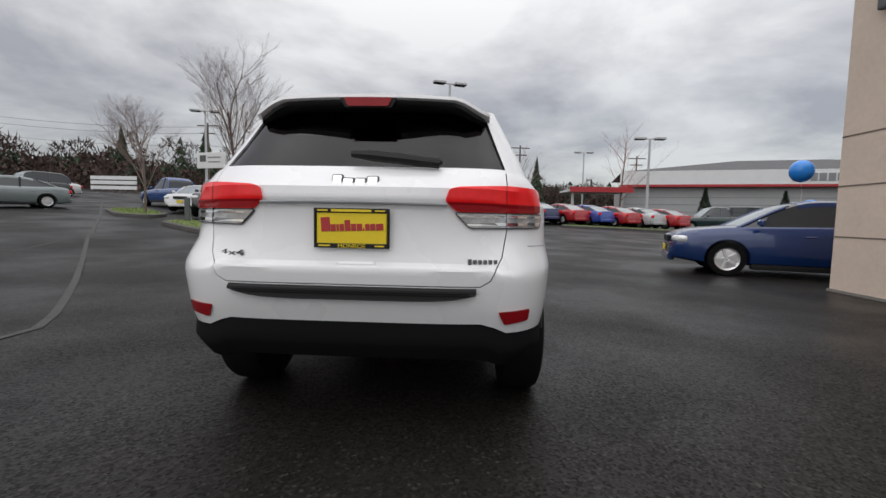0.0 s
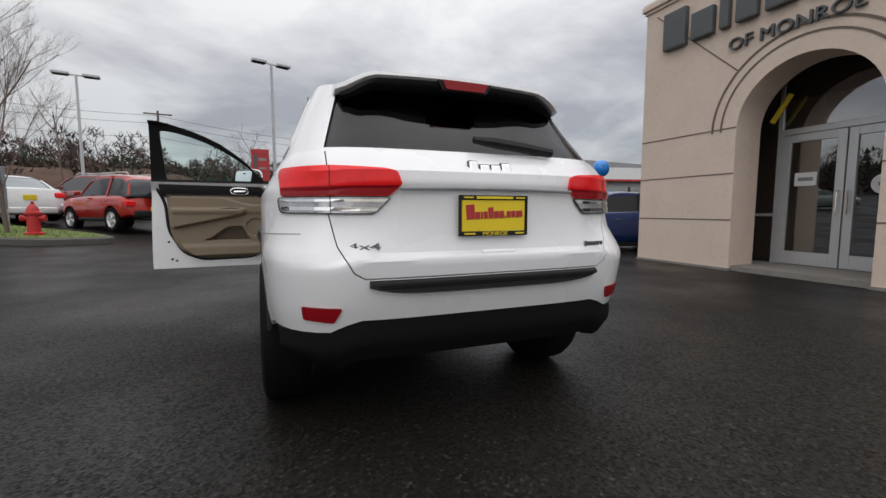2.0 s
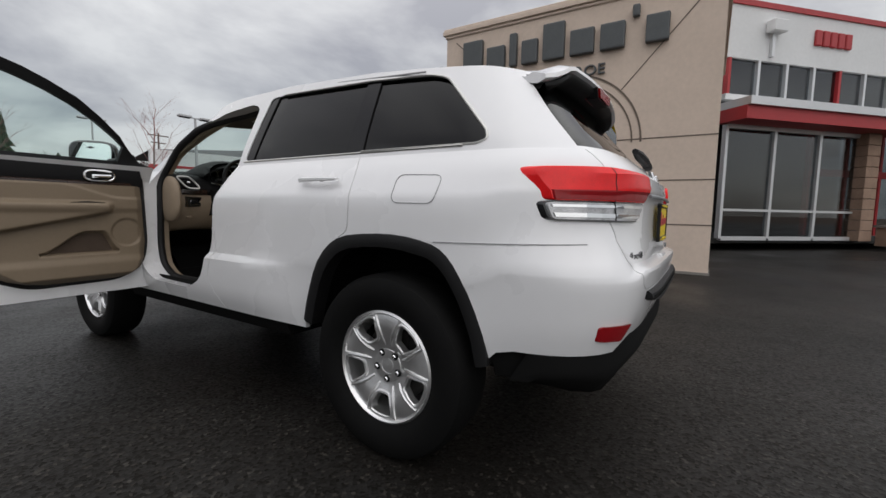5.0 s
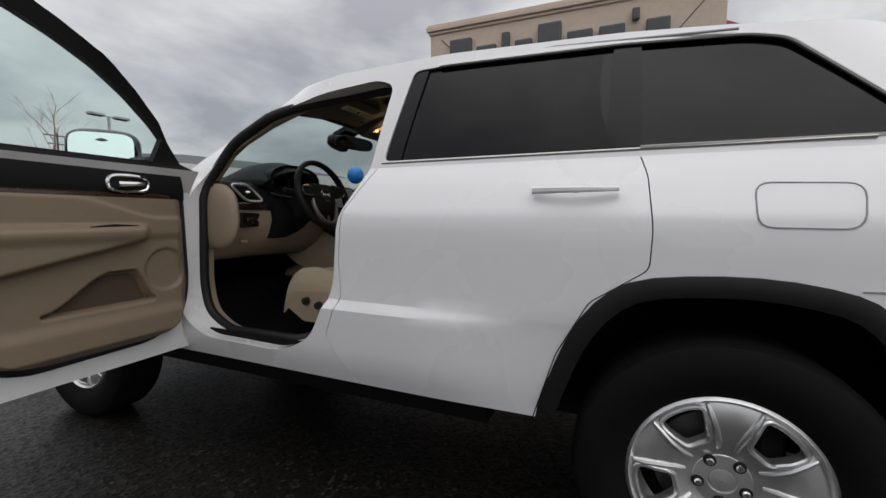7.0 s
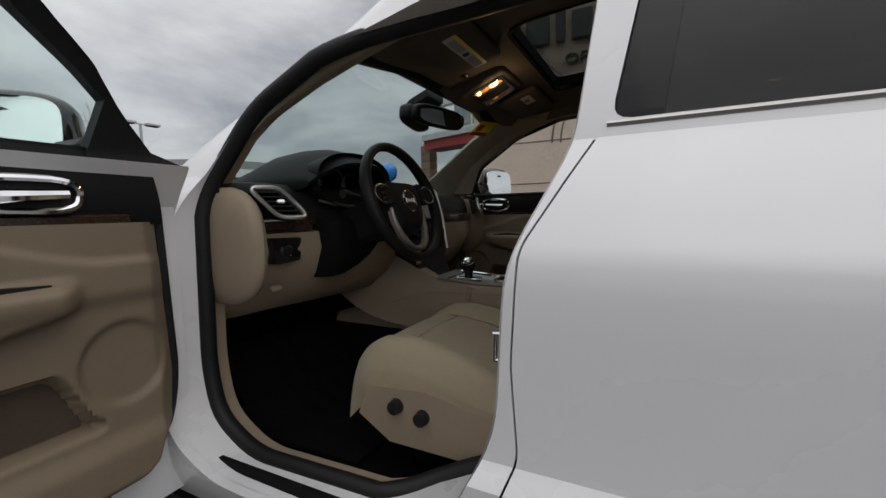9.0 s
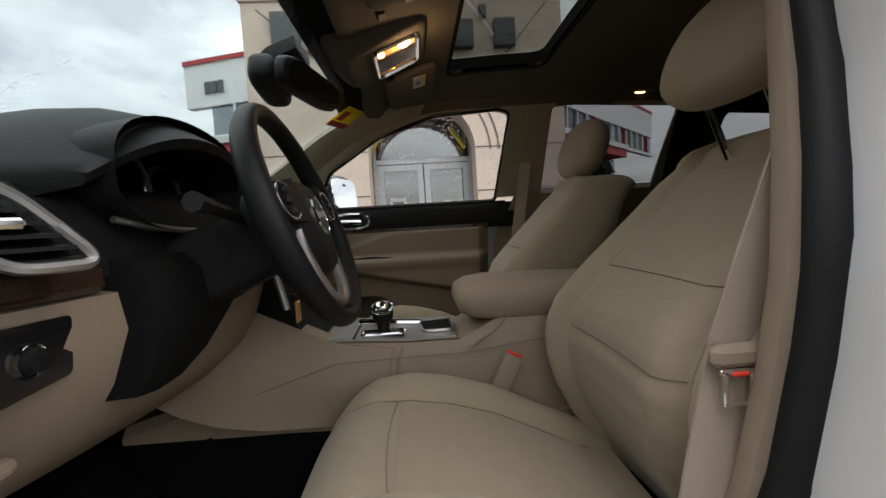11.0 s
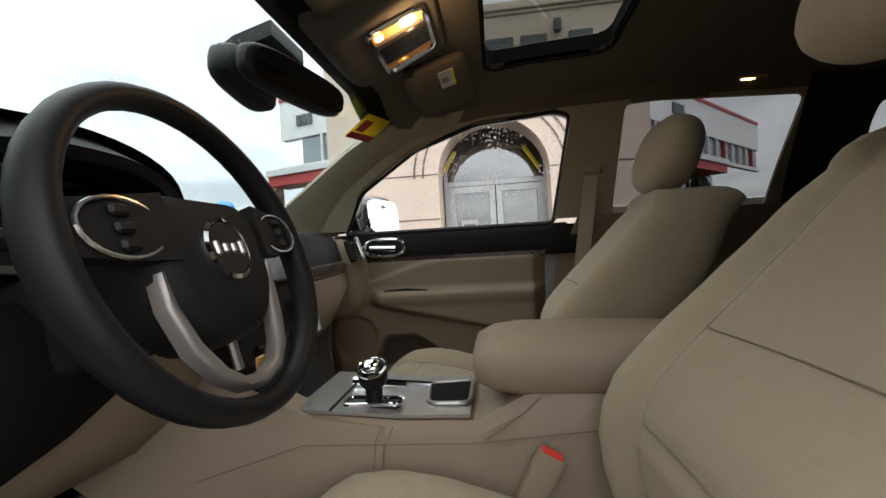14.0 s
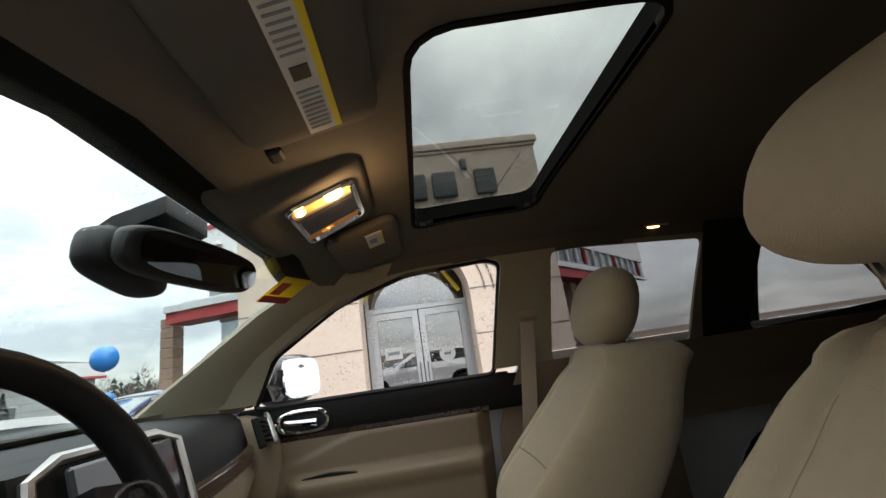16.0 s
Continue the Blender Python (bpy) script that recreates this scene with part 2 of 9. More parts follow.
def glass(name, tint, gloss=1.0, rough=0.0, drops=0.0, base=0.035):
    """A thin pane: tinted see-through with a mirror gloss by Fresnel, and rain drops if wished."""
    m = bpy.data.materials.new(name)
    m.use_nodes = True
    N, L = m.node_tree.nodes, m.node_tree.links
    N.remove(N["Principled BSDF"])
    tr = N.new("ShaderNodeBsdfTransparent")
    tr.inputs["Color"].default_value = (*tint, 1)
    gl = N.new("ShaderNodeBsdfGlossy")
    gl.inputs["Roughness"].default_value = rough
    gl.inputs["Color"].default_value = (gloss, gloss, gloss, 1)
    lw = N.new("ShaderNodeLayerWeight")
    lw.inputs["Blend"].default_value = 0.5
    pw = N.new("ShaderNodeMath")
    pw.operation = "POWER"
    pw.inputs[1].default_value = 4.0
    L.new(lw.outputs["Facing"], pw.inputs[0])
    fr = N.new("ShaderNodeMath")
    fr.operation = "MULTIPLY_ADD"
    fr.inputs[1].default_value, fr.inputs[2].default_value = 0.75, base
    L.new(pw.outputs[0], fr.inputs[0])
    mx = N.new("ShaderNodeMixShader")
    L.new(fr.outputs[0], mx.inputs["Fac"])
    L.new(tr.outputs[0], mx.inputs[1])
    L.new(gl.outputs[0], mx.inputs[2])
    last = mx.outputs[0]
    if drops:
        co = N.new("ShaderNodeTexCoord")
        vo = N.new("ShaderNodeTexVoronoi")
        vo.inputs["Scale"].default_value = 95
        vo.inputs["Randomness"].default_value = 1
        L.new(co.outputs["Object"], vo.inputs["Vector"])
        no = N.new("ShaderNodeTexNoise")
        no.inputs["Scale"].default_value = 9
        L.new(co.outputs["Object"], no.inputs["Vector"])
        th = N.new("ShaderNodeMapRange")
        th.inputs["From Min"].default_value, th.inputs["From Max"].default_value = 0.36, 0.62
        th.inputs["To Min"].default_value, th.inputs["To Max"].default_value = 0.06, 0.28
        L.new(no.outputs["Fac"], th.inputs["Value"])
        lt = N.new("ShaderNodeMath")
        lt.operation = "LESS_THAN"
        L.new(vo.outputs["Distance"], lt.inputs[0])
        L.new(th.outputs["Result"], lt.inputs[1])
        dr = N.new("ShaderNodeBsdfRefraction")
        dr.inputs["IOR"].default_value = 1.2
        dr.inputs["Roughness"].default_value = 0.25
        bu = N.new("ShaderNodeBump")
        bu.inputs["Strength"].default_value = 1.0
        bu.inputs["Distance"].default_value = 0.01
        L.new(vo.outputs["Distance"], bu.inputs["Height"])
        L.new(bu.outputs["Normal"], dr.inputs["Normal"])
        sc = N.new("ShaderNodeMath")
        sc.operation = "MULTIPLY"
        sc.inputs[1].default_value = drops
        L.new(lt.outputs[0], sc.inputs[0])
        m2 = N.new("ShaderNodeMixShader")
        L.new(sc.outputs[0], m2.inputs["Fac"])
        L.new(last, m2.inputs[1])
        L.new(dr.outputs[0], m2.inputs[2])
        last = m2.outputs[0]
    L.new(last, N["Material Output"].inputs["Surface"])
    return m


def glow(name, color, strength):
    m = bpy.data.materials.new(name)
    m.use_nodes = True
    bs = m.node_tree.nodes["Principled BSDF"]
    bs.inputs["Base Color"].default_value = (*color, 1)
    bs.inputs["Emission Color"].default_value = (*color, 1)
    bs.inputs["Emission Strength"].default_value = strength
    return m


def asphalt():
    """Dark wet asphalt: stones in the binder, damp patches with a sheen."""
    m = bpy.data.materials.new("wet_asphalt")
    m.use_nodes = True
    N, L = m.node_tree.nodes, m.node_tree.links
    bs = N["Principled BSDF"]
    co = N.new("ShaderNodeTexCoord")

    def noise_at(scale, detail):
        n = N.new("ShaderNodeTexNoise")
        n.inputs["Scale"].default_value, n.inputs["Detail"].default_value = scale, detail
        L.new(co.outputs["Object"], n.inputs["Vector"])
        return n.outputs["Fac"]

    def ramp(src, a, b, lo, hi):
        r = N.new("ShaderNodeMapRange")
        r.inputs["From Min"].default_value, r.inputs["From Max"].default_value = a, b
        r.inputs["To Min"].default_value, r.inputs["To Max"].default_value = lo, hi
        L.new(src, r.inputs["Value"])
        return r.outputs["Result"]

    vo = N.new("ShaderNodeTexVoronoi")
    vo.inputs["Scale"].default_value = 72
    L.new(co.outputs["Object"], vo.inputs["Vector"])
    stone = N.new("ShaderNodeSeparateColor")
    L.new(vo.outputs["Color"], stone.inputs[0])
    light = ramp(stone.outputs[0], 0.86, 1.0, 0.0, 1.0)
    big = noise_at(0.35, 5)
    fine = noise_at(220, 3)
    base = ramp(big, 0.36, 0.64, 0.0035, 0.0125)
    m1 = N.new("ShaderNodeMath")
    m1.operation = "MULTIPLY_ADD"
    L.new(light, m1.inputs[0])
    m1.inputs[1].default_value = 0.026
    L.new(base, m1.inputs[2])
    m2 = N.new("ShaderNodeMath")
    m2.operation = "MULTIPLY"
    L.new(m1.outputs[0], m2.inputs[0])
    L.new(ramp(fine, 0.3, 0.7, 0.7, 1.3), m2.inputs[1])
    cc = N.new("ShaderNodeCombineColor")
    for k, g in enumerate((1.12, 1.0, 0.86)):
        s = N.new("ShaderNodeMath")
        s.operation = "MULTIPLY"
        s.inputs[1].default_value = g
        L.new(m2.outputs[0], s.inputs[0])
        L.new(s.outputs[0], cc.inputs[k])
    L.new(cc.outputs[0], bs.inputs["Base Color"])
    L.new(ramp(noise_at(0.5, 7), 0.38, 0.64, 0.36, 0.62), bs.inputs["Roughness"])
    # each stone holds its own film of water
    L.new(ramp(stone.outputs[1], 0.0, 1.0, 0.06, 0.34), bs.inputs["Specular IOR Level"])
    bu = N.new("ShaderNodeBump")
    bu.inputs["Strength"].default_value, bu.inputs["Distance"].default_value = 0.20, 0.005
    L.new(vo.outputs["Distance"], bu.inputs["Height"])
    L.new(bu.outputs["Normal"], bs.inputs["Normal"])
    return m


def letters(me):
    """One mesh for each letter of a word's mesh."""
    bm = bmesh.new()
    bm.from_mesh(me)
    bmesh.ops.remove_doubles(bm, verts=bm.verts[:], dist=1e-5)
    left, out = set(bm.faces), []
    while left:
        todo, island = [next(iter(left))], set()
        while todo:
            f = todo.pop()
            if f in island:
                continue
            island.add(f)
            for e in f.edges:
                todo += [g for g in e.link_faces if g not in island]
        left -= island
        nb, seen = bmesh.new(), {}
        for f in sorted(island, key=lambda q: q.index):
            for v in f.verts:
                if v not in seen:
                    seen[v] = nb.verts.new(v.co)
            nb.faces.new([seen[v] for v in f.verts])
        out.append(nb)
    bm.free()
    return out


def ribbed_cloth():
    """Beige seat cloth woven with fine level ribs."""
    m = mat("ribbed_cloth", (0.315, 0.253, 0.174), 0.88, vary=0.06, scale=5, sheen=0.15)
    N, L = m.node_tree.nodes, m.node_tree.links
    co = N.new("ShaderNodeTexCoord")
    st = N.new("ShaderNodeMapping")
    st.inputs["Scale"].default_value = (30, 200, 330)
    L.new(co.outputs["Object"], st.inputs["Vector"])
    no = N.new("ShaderNodeTexNoise")
    no.inputs["Scale"].default_value, no.inputs["Detail"].default_value = 1.0, 2
    L.new(st.outputs[0], no.inputs["Vector"])
    bu = N.new("ShaderNodeBump")
    bu.inputs["Strength"].default_value, bu.inputs["Distance"].default_value = 0.22, 0.003
    L.new(no.outputs["Fac"], bu.inputs["Height"])
    L.new(bu.outputs["Normal"], N["Principled BSDF"].inputs["Normal"])
    return m


M_ASPHALT = asphalt()
M_PAINT = mat("white_paint", (0.80, 0.80, 0.81), 0.28, vary=0.012, scale=2, coat=0.8, rvary=0.03)
M_BLACK = mat("black_plastic", (0.010, 0.010, 0.0105), 0.5, vary=0.15, scale=20, bump=0.12, bscale=400, spec=0.3)
M_RUBBER = mat("tyre_rubber", (0.0055, 0.0055, 0.0055), 0.7, spec=0.12, vary=0.25, scale=12, bump=0.1, bscale=200)
M_UNDER = mat("underbody", (0.006, 0.006, 0.006), 0.8, spec=0.12)
M_ALLOY = mat("alloy", (0.78, 0.78, 0.78), 0.34, 0.9, vary=0.06, scale=20, rvary=0.06)
M_CHROME = mat("chrome", (0.85, 0.85, 0.86), 0.07, 1.0, vary=0.02)
M_RED_LENS = mat("red_lens", (0.80, 0.012, 0.014), 0.22, vary=0.12, scale=25, coat=0.15, spec=0.3)
M_RED_DARK = mat("dark_red_lens", (0.28, 0.006, 0.010), 0.2, vary=0.1, scale=40, coat=0.15, spec=0.3)
M_CLEAR_LENS = mat("clear_lens", (0.62, 0.62, 0.62), 0.15, 0.6, vary=0.35, scale=18, coat=1.0)
M_HEADLAMP = mat("headlamp_lens", (0.72, 0.73, 0.74), 0.12, 0.2, vary=0.3, scale=14, coat=1.0)
M_PRIVACY = glass("privacy_glass", (0.090, 0.093, 0.100), 1.0, base=0.028)
M_CLEAR = glass("clear_glass", (0.90, 0.955, 0.94), 0.8, base=0.02)
M_RAIN = glass("rainy_glass", (0.985, 0.995, 0.99), 0.8, drops=0.95, base=0.02)
M_WET = glass("damp_glass", (0.90, 0.955, 0.94), 0.8, drops=0.16, base=0.02)
M_SUNROOF = glass("tinted_roof_glass", (0.47, 0.495, 0.48), 0.8, base=0.02)
M_SHOP_GLASS = glass("shop_glass", (0.45, 0.48, 0.50), 1.0, base=0.07)
M_ENTRANCE = glass("entrance_glass", (0.50, 0.52, 0.54), 1.0, base=0.24)
M_BEIGE = mat("beige_trim", (0.283, 0.219, 0.155), 0.62, vary=0.05, scale=6, bump=0.10, bscale=380)
M_SEAT = mat("beige_cloth", (0.332, 0.273, 0.184), 0.85, vary=0.06, scale=5, bump=0.30, bscale=520, sheen=0.15)
# darker than the beige cloth: the roof's shade is put into this colour
M_HEADLINER_SHADED = mat("headliner", (0.098, 0.085, 0.067), 0.95, vary=0.06, scale=7, bump=0.2, bscale=700)
M_DASH = mat("dark_dash", (0.0095, 0.0095, 0.010), 0.6, vary=0.12, scale=15, bump=0.18, bscale=420, spec=0.2)
M_PIANO = mat("dark_wood_trim", (0.035, 0.018, 0.012), 0.25, vary=0.35, scale=14, coat=0.5)
M_CARPET = mat("black_carpet", (0.005, 0.005, 0.005), 0.95, spec=0.1, vary=0.3, scale=40, bump=0.6, bscale=260)
M_LEATHER = mat("black_leather", (0.008, 0.008, 0.0085), 0.5, vary=0.12, scale=22, bump=0.07, bscale=700, spec=0.22)
M_SILVER = mat("silver_trim", (0.50, 0.49, 0.47), 0.32, 0.9, vary=0.05, scale=20)
M_SATIN = mat("satin_trim", (0.30, 0.275, 0.26), 0.42, 0.7, vary=0.05, scale=20)
M_RED_PLASTIC = mat("red_plastic", (0.75, 0.05, 0.03), 0.4)
M_STUCCO = mat("beige_stucco", (0.68, 0.555, 0.46), 0.9, vary=0.07, scale=1.6, bump=0.35, bscale=160)
M_JOINT = mat("dark_joint", (0.16, 0.125, 0.10), 0.9, vary=0.15, scale=9)
M_SIGN = mat("dark_grey_letters", (0.085, 0.092, 0.095), 0.5, vary=0.12, scale=5)
M_WHITE = mat("white_cladding", (0.74, 0.75, 0.75), 0.55, vary=0.05, scale=1.2, bump=0.05, bscale=30)
M_RED = mat("red_trim", (0.42, 0.030, 0.035), 0.5, vary=0.10, scale=4)
M_BRICK = mat("split_stone", (0.30, 0.20, 0.145), 0.9, vary=0.22, scale=4, bump=0.6, bscale=30)
M_FRAME = mat("aluminium_frame", (0.66, 0.67, 0.68), 0.38, 0.55, vary=0.04, scale=10)
M_CONCRETE = mat("concrete", (0.22, 0.205, 0.185), 0.85, vary=0.2, scale=3, bump=0.3, bscale=90)
M_KERB = mat("wet_kerb", (0.075, 0.070, 0.064), 0.7, vary=0.25, scale=3, bump=0.3, bscale=90)
M_GRASS = mat("grass", (0.12, 0.165, 0.035), 0.9, vary=0.35, scale=4, bump=0.8, bscale=90)
M_BARK = mat("bark", (0.13, 0.10, 0.085), 0.9, vary=0.3, scale=14, bump=0.5, bscale=60)
M_TWIG = mat("twigs", (0.20, 0.145, 0.125), 0.9, vary=0.25, scale=5)
M_BLOSSOM = mat("reddish_twigs", (0.30, 0.17, 0.16), 0.9, vary=0.25, scale=5, islands=0.3)
M_CONIFER = mat("conifer_needles", (0.030, 0.050, 0.026), 0.9, vary=0.35, scale=2, islands=0.45)
M_WOODS = mat("winter_woods", (0.062, 0.040, 0.033), 0.95, vary=0.35, scale=0.3, islands=0.45)
M_FIELD = mat("dry_slope", (0.10, 0.065, 0.042), 0.95, vary=0.35, scale=0.12, bump=0.5, bscale=3)
M_GALV = mat("galvanised_pole", (0.50, 0.51, 0.52), 0.5, 0.3, vary=0.08, scale=4)
M_LINE = mat("worn_white_line", (0.045, 0.045, 0.043), 0.75, vary=0.45, scale=9, bump=0.2, bscale=80)
M_YELLOW = mat("yellow_plate", (0.80, 0.60, 0.02), 0.45, vary=0.05, scale=12)
M_HYDRANT = mat("red_iron", (0.45, 0.02, 0.02), 0.45, vary=0.15, scale=12)
M_BALLOON = mat("blue_balloon", (0.02, 0.26, 0.80), 0.22, vary=0.06, scale=4, coat=0.5)
M_DARKROOF = mat("grey_roofing", (0.10, 0.10, 0.105), 0.8, vary=0.15, scale=0.6)
M_GREYPANEL = mat("grey_panel", (0.24, 0.25, 0.26), 0.7, vary=0.1, scale=2)
# near-black holds the gloom of unlit rooms; lamp-post lenses share it
M_UNLIT = mat("unlit_dark", (0.03, 0.028, 0.026), 0.9, vary=0.3, scale=1.5)
M_LAMP_WARM = glow("warm_lamp", (1.0, 0.55, 0.18), 6.0)
M_LAMP_AMBER = mat("amber_reflector", (0.75, 0.42, 0.16), 0.25, 0.4, vary=0.3, scale=30)
M_BADGE = mat("badge_metal", (0.30, 0.30, 0.31), 0.25, 0.9, vary=0.05)
M_POST = mat("window_post_black", (0.006, 0.006, 0.007), 0.10, vary=0.05, spec=0.28)
M_SEAM = mat("panel_gap", (0.30, 0.30, 0.31), 0.8)
M_BLACKGLOSS = mat("gloss_black", (0.010, 0.010, 0.011), 0.14, vary=0.1, coat=0.6)
M_BRAKE = mat("brake_iron", (0.10, 0.095, 0.09), 0.5, 0.8, vary=0.2, scale=20)
M_LAMP_GLASS = mat("lamp_glass", (0.40, 0.40, 0.41), 0.12, 0.4, vary=0.55, scale=26, coat=1.0)
M_REARSIDE = glass("light_tint", (0.46, 0.465, 0.47), 0.8, base=0.03)
M_DARKGLASS = mat("dark_car_glass", (0.03, 0.035, 0.04), 0.06, vary=0.05, spec=0.8)
# light grey metal stands in for the sky's reflection on car glass
M_CARSCREEN = mat("grey_mirror_glass", (0.34, 0.38, 0.39), 0.06, 0.75, vary=0.10, scale=2)
M_PILLAR = mat("pillar_trim", (0.285, 0.250, 0.182), 0.75, vary=0.05, scale=8, bump=0.1, bscale=400)
M_MIRROR = mat("mirror_silver", (0.92, 0.93, 0.94), 0.01, 1.0, vary=0.01)
M_DIMMIRROR = mat("dim_mirror", (0.25, 0.26, 0.27), 0.03, 1.0, vary=0.02)
M_BELT = mat("belt_webbing", (0.38, 0.305, 0.24), 0.8, vary=0.05, scale=20, bump=0.3, bscale=600)
M_SEAMB = mat("stitched_seam", (0.20, 0.16, 0.115), 0.9)
M_SCREEN = mat("screen_glass", (0.05, 0.055, 0.06), 0.08, vary=0.05)
M_SEATRIB = ribbed_cloth()
# door trim's brown darkened to paint the shade in the map pocket
M_POCKET_SHADE = mat("pocket_shade", (0.075, 0.052, 0.037), 0.9, vary=0.12, scale=12, bump=0.2, bscale=300)
M_DOORTRIM = mat("door_trim", (0.212, 0.161, 0.108), 0.6, vary=0.05, scale=6, bump=0.10, bscale=380)
M_BANK = mat("brown_bank", (0.085, 0.048, 0.032), 0.95, vary=0.45, scale=0.5, bump=0.8, bscale=2)
M_CLAD = mat("grey_cladding", (0.40, 0.41, 0.41), 0.6, vary=0.06, scale=1.0)
M_LABEL = mat("label_paper", (0.62, 0.60, 0.55), 0.6, vary=0.03)


# ---- ground ----
def gz(x, y):
    """Height of the ground: level round the car, rising gently to the north-west."""
    s = 0.8 * y - 0.6 * x - 7.0
    s = 0.5 * (s + math.sqrt(s * s + 4.0)) - 0.06
    return 0.06 * max(0.0, s) if s < 100 else 0.06 * (100 + 25 * (1 - math.exp(-(s - 100) / 25)))


def steps_to(edge):
    out, v, d = [0.0], 0.0, 1.0
    while v < edge:
        v += d
        d *= 1.13
        out.append(min(v, edge))
    return [-q for q in out[:0:-1]] + out


def build_ground():
    xs, ys = steps_to(1800.0), steps_to(1800.0)
    bm = bmesh.new()
    vs = [[bm.verts.new((x, y, gz(x, y))) for y in ys] for x in xs]
    for i in range(len(xs) - 1):
        for j in range(len(ys) - 1):
            f = bm.faces.new((vs[i][j], vs[i + 1][j], vs[i + 1][j + 1], vs[i][j + 1]))
            cx, cy = (xs[i] + xs[i + 1]) / 2, (ys[j] + ys[j + 1]) / 2
            f.material_index = 1 if (cy > 52 or abs(cx) > 75 or cy < -70) else 0
    me = bpy.data.meshes.new("ground")
    bm.to_mesh(me)
    bm.free()
    me.materials.append(M_ASPHALT)
    me.materials.append(M_FIELD)
    me.shade_smooth()
    tagged(new("ground", me), "dark wet asphalt of a car lot rising to a dry slope", "ground", kind="structure")


def ground_strip(name, pts, width, material, label, lift=0.006):
    """A painted line that lies on the asphalt."""
    bm = bmesh.new()
    row = []
    for i, p in enumerate(pts):
        p = Vector(p)
        d = (Vector(pts[min(i + 1, len(pts) - 1)]) - Vector(pts[max(i - 1, 0)])).normalized()
        n = Vector((-d.y, d.x)) * width / 2
        row.append([bm.verts.new((q.x, q.y, gz(q.x, q.y) + lift)) for q in (p - n, p + n)])
    for a, b in zip(row, row[1:]):
        bm.faces.new((a[0], b[0], b[1], a[1]))
    ob = part(name, bm, material, None, label, kind="structure")
    return tagged(ob, category="road marking")


def island(name, poly, label):
    """A kerbed island of grass."""
    c = [sum(p[k] for p in poly) / len(poly) for k in (0, 1)]
    z = gz(*c)
    root = thing(name, label, "traffic island")
    tagged(root, kind="structure")
    rp = rounded(poly, 1.2, 5)
    outer = bmesh.new()
    ins = grown(rp, -0.15)
    lo = [outer.verts.new((p[0], p[1], gz(*p) - 0.1)) for p in rp]
    hi = [outer.verts.new((p[0], p[1], gz(*p) + 0.13)) for p in rp]
    ii = [outer.verts.new((p[0], p[1], gz(*p) + 0.15)) for p in ins]
    n = len(rp)
    for i in range(n):
        j = (i + 1) % n
        outer.faces.new((lo[i], lo[j], hi[j], hi[i]))
        outer.faces.new((hi[i], hi[j], ii[j], ii[i]))
    part("kerb", outer, M_KERB, root)
    lawn = bmesh.new()
    lawn.faces.new([lawn.verts.new((p[0], p[1], gz(*p) + 0.155)) for p in ins])
    rnd = random.Random(len(poly) + int(c[0] * 7))
    xs, ys = [p[0] for p in ins], [p[1] for p in ins]
    for _ in range(1500):
        x, y = rnd.uniform(min(xs), max(xs)), rnd.uniform(min(ys), max(ys))
        inside = False
        for i in range(n):
            (x0, y0), (x1, y1) = ins[i], ins[i - 1]
            if (y0 > y) != (y1 > y) and x < (x1 - x0) * (y - y0) / (y1 - y0) + x0:
                inside = not inside
        if inside:
            h, a, w = rnd.uniform(0.03, 0.09), rnd.uniform(0, 6.3), 0.012
            zz = gz(x, y) + 0.15
            lawn.faces.new([lawn.verts.new(q) for q in ((x - w * math.cos(a), y - w * math.sin(a), zz), (x + w * math.cos(a), y + w * math.sin(a), zz), (x + rnd.uniform(-.03, .03), y + rnd.uniform(-.03, .03), zz + h))])
    part("grass", lawn, M_GRASS, root, kind="stuff")
    return root


# ---- the portico with the arched entrance ----
FX, FY0, FY1, FTOP = 6.3, -1.14, 4.24, 4.925
AC, AR, ASP = 1.39, 0.93, 2.35   # arch centre (y), radius, height of its spring line


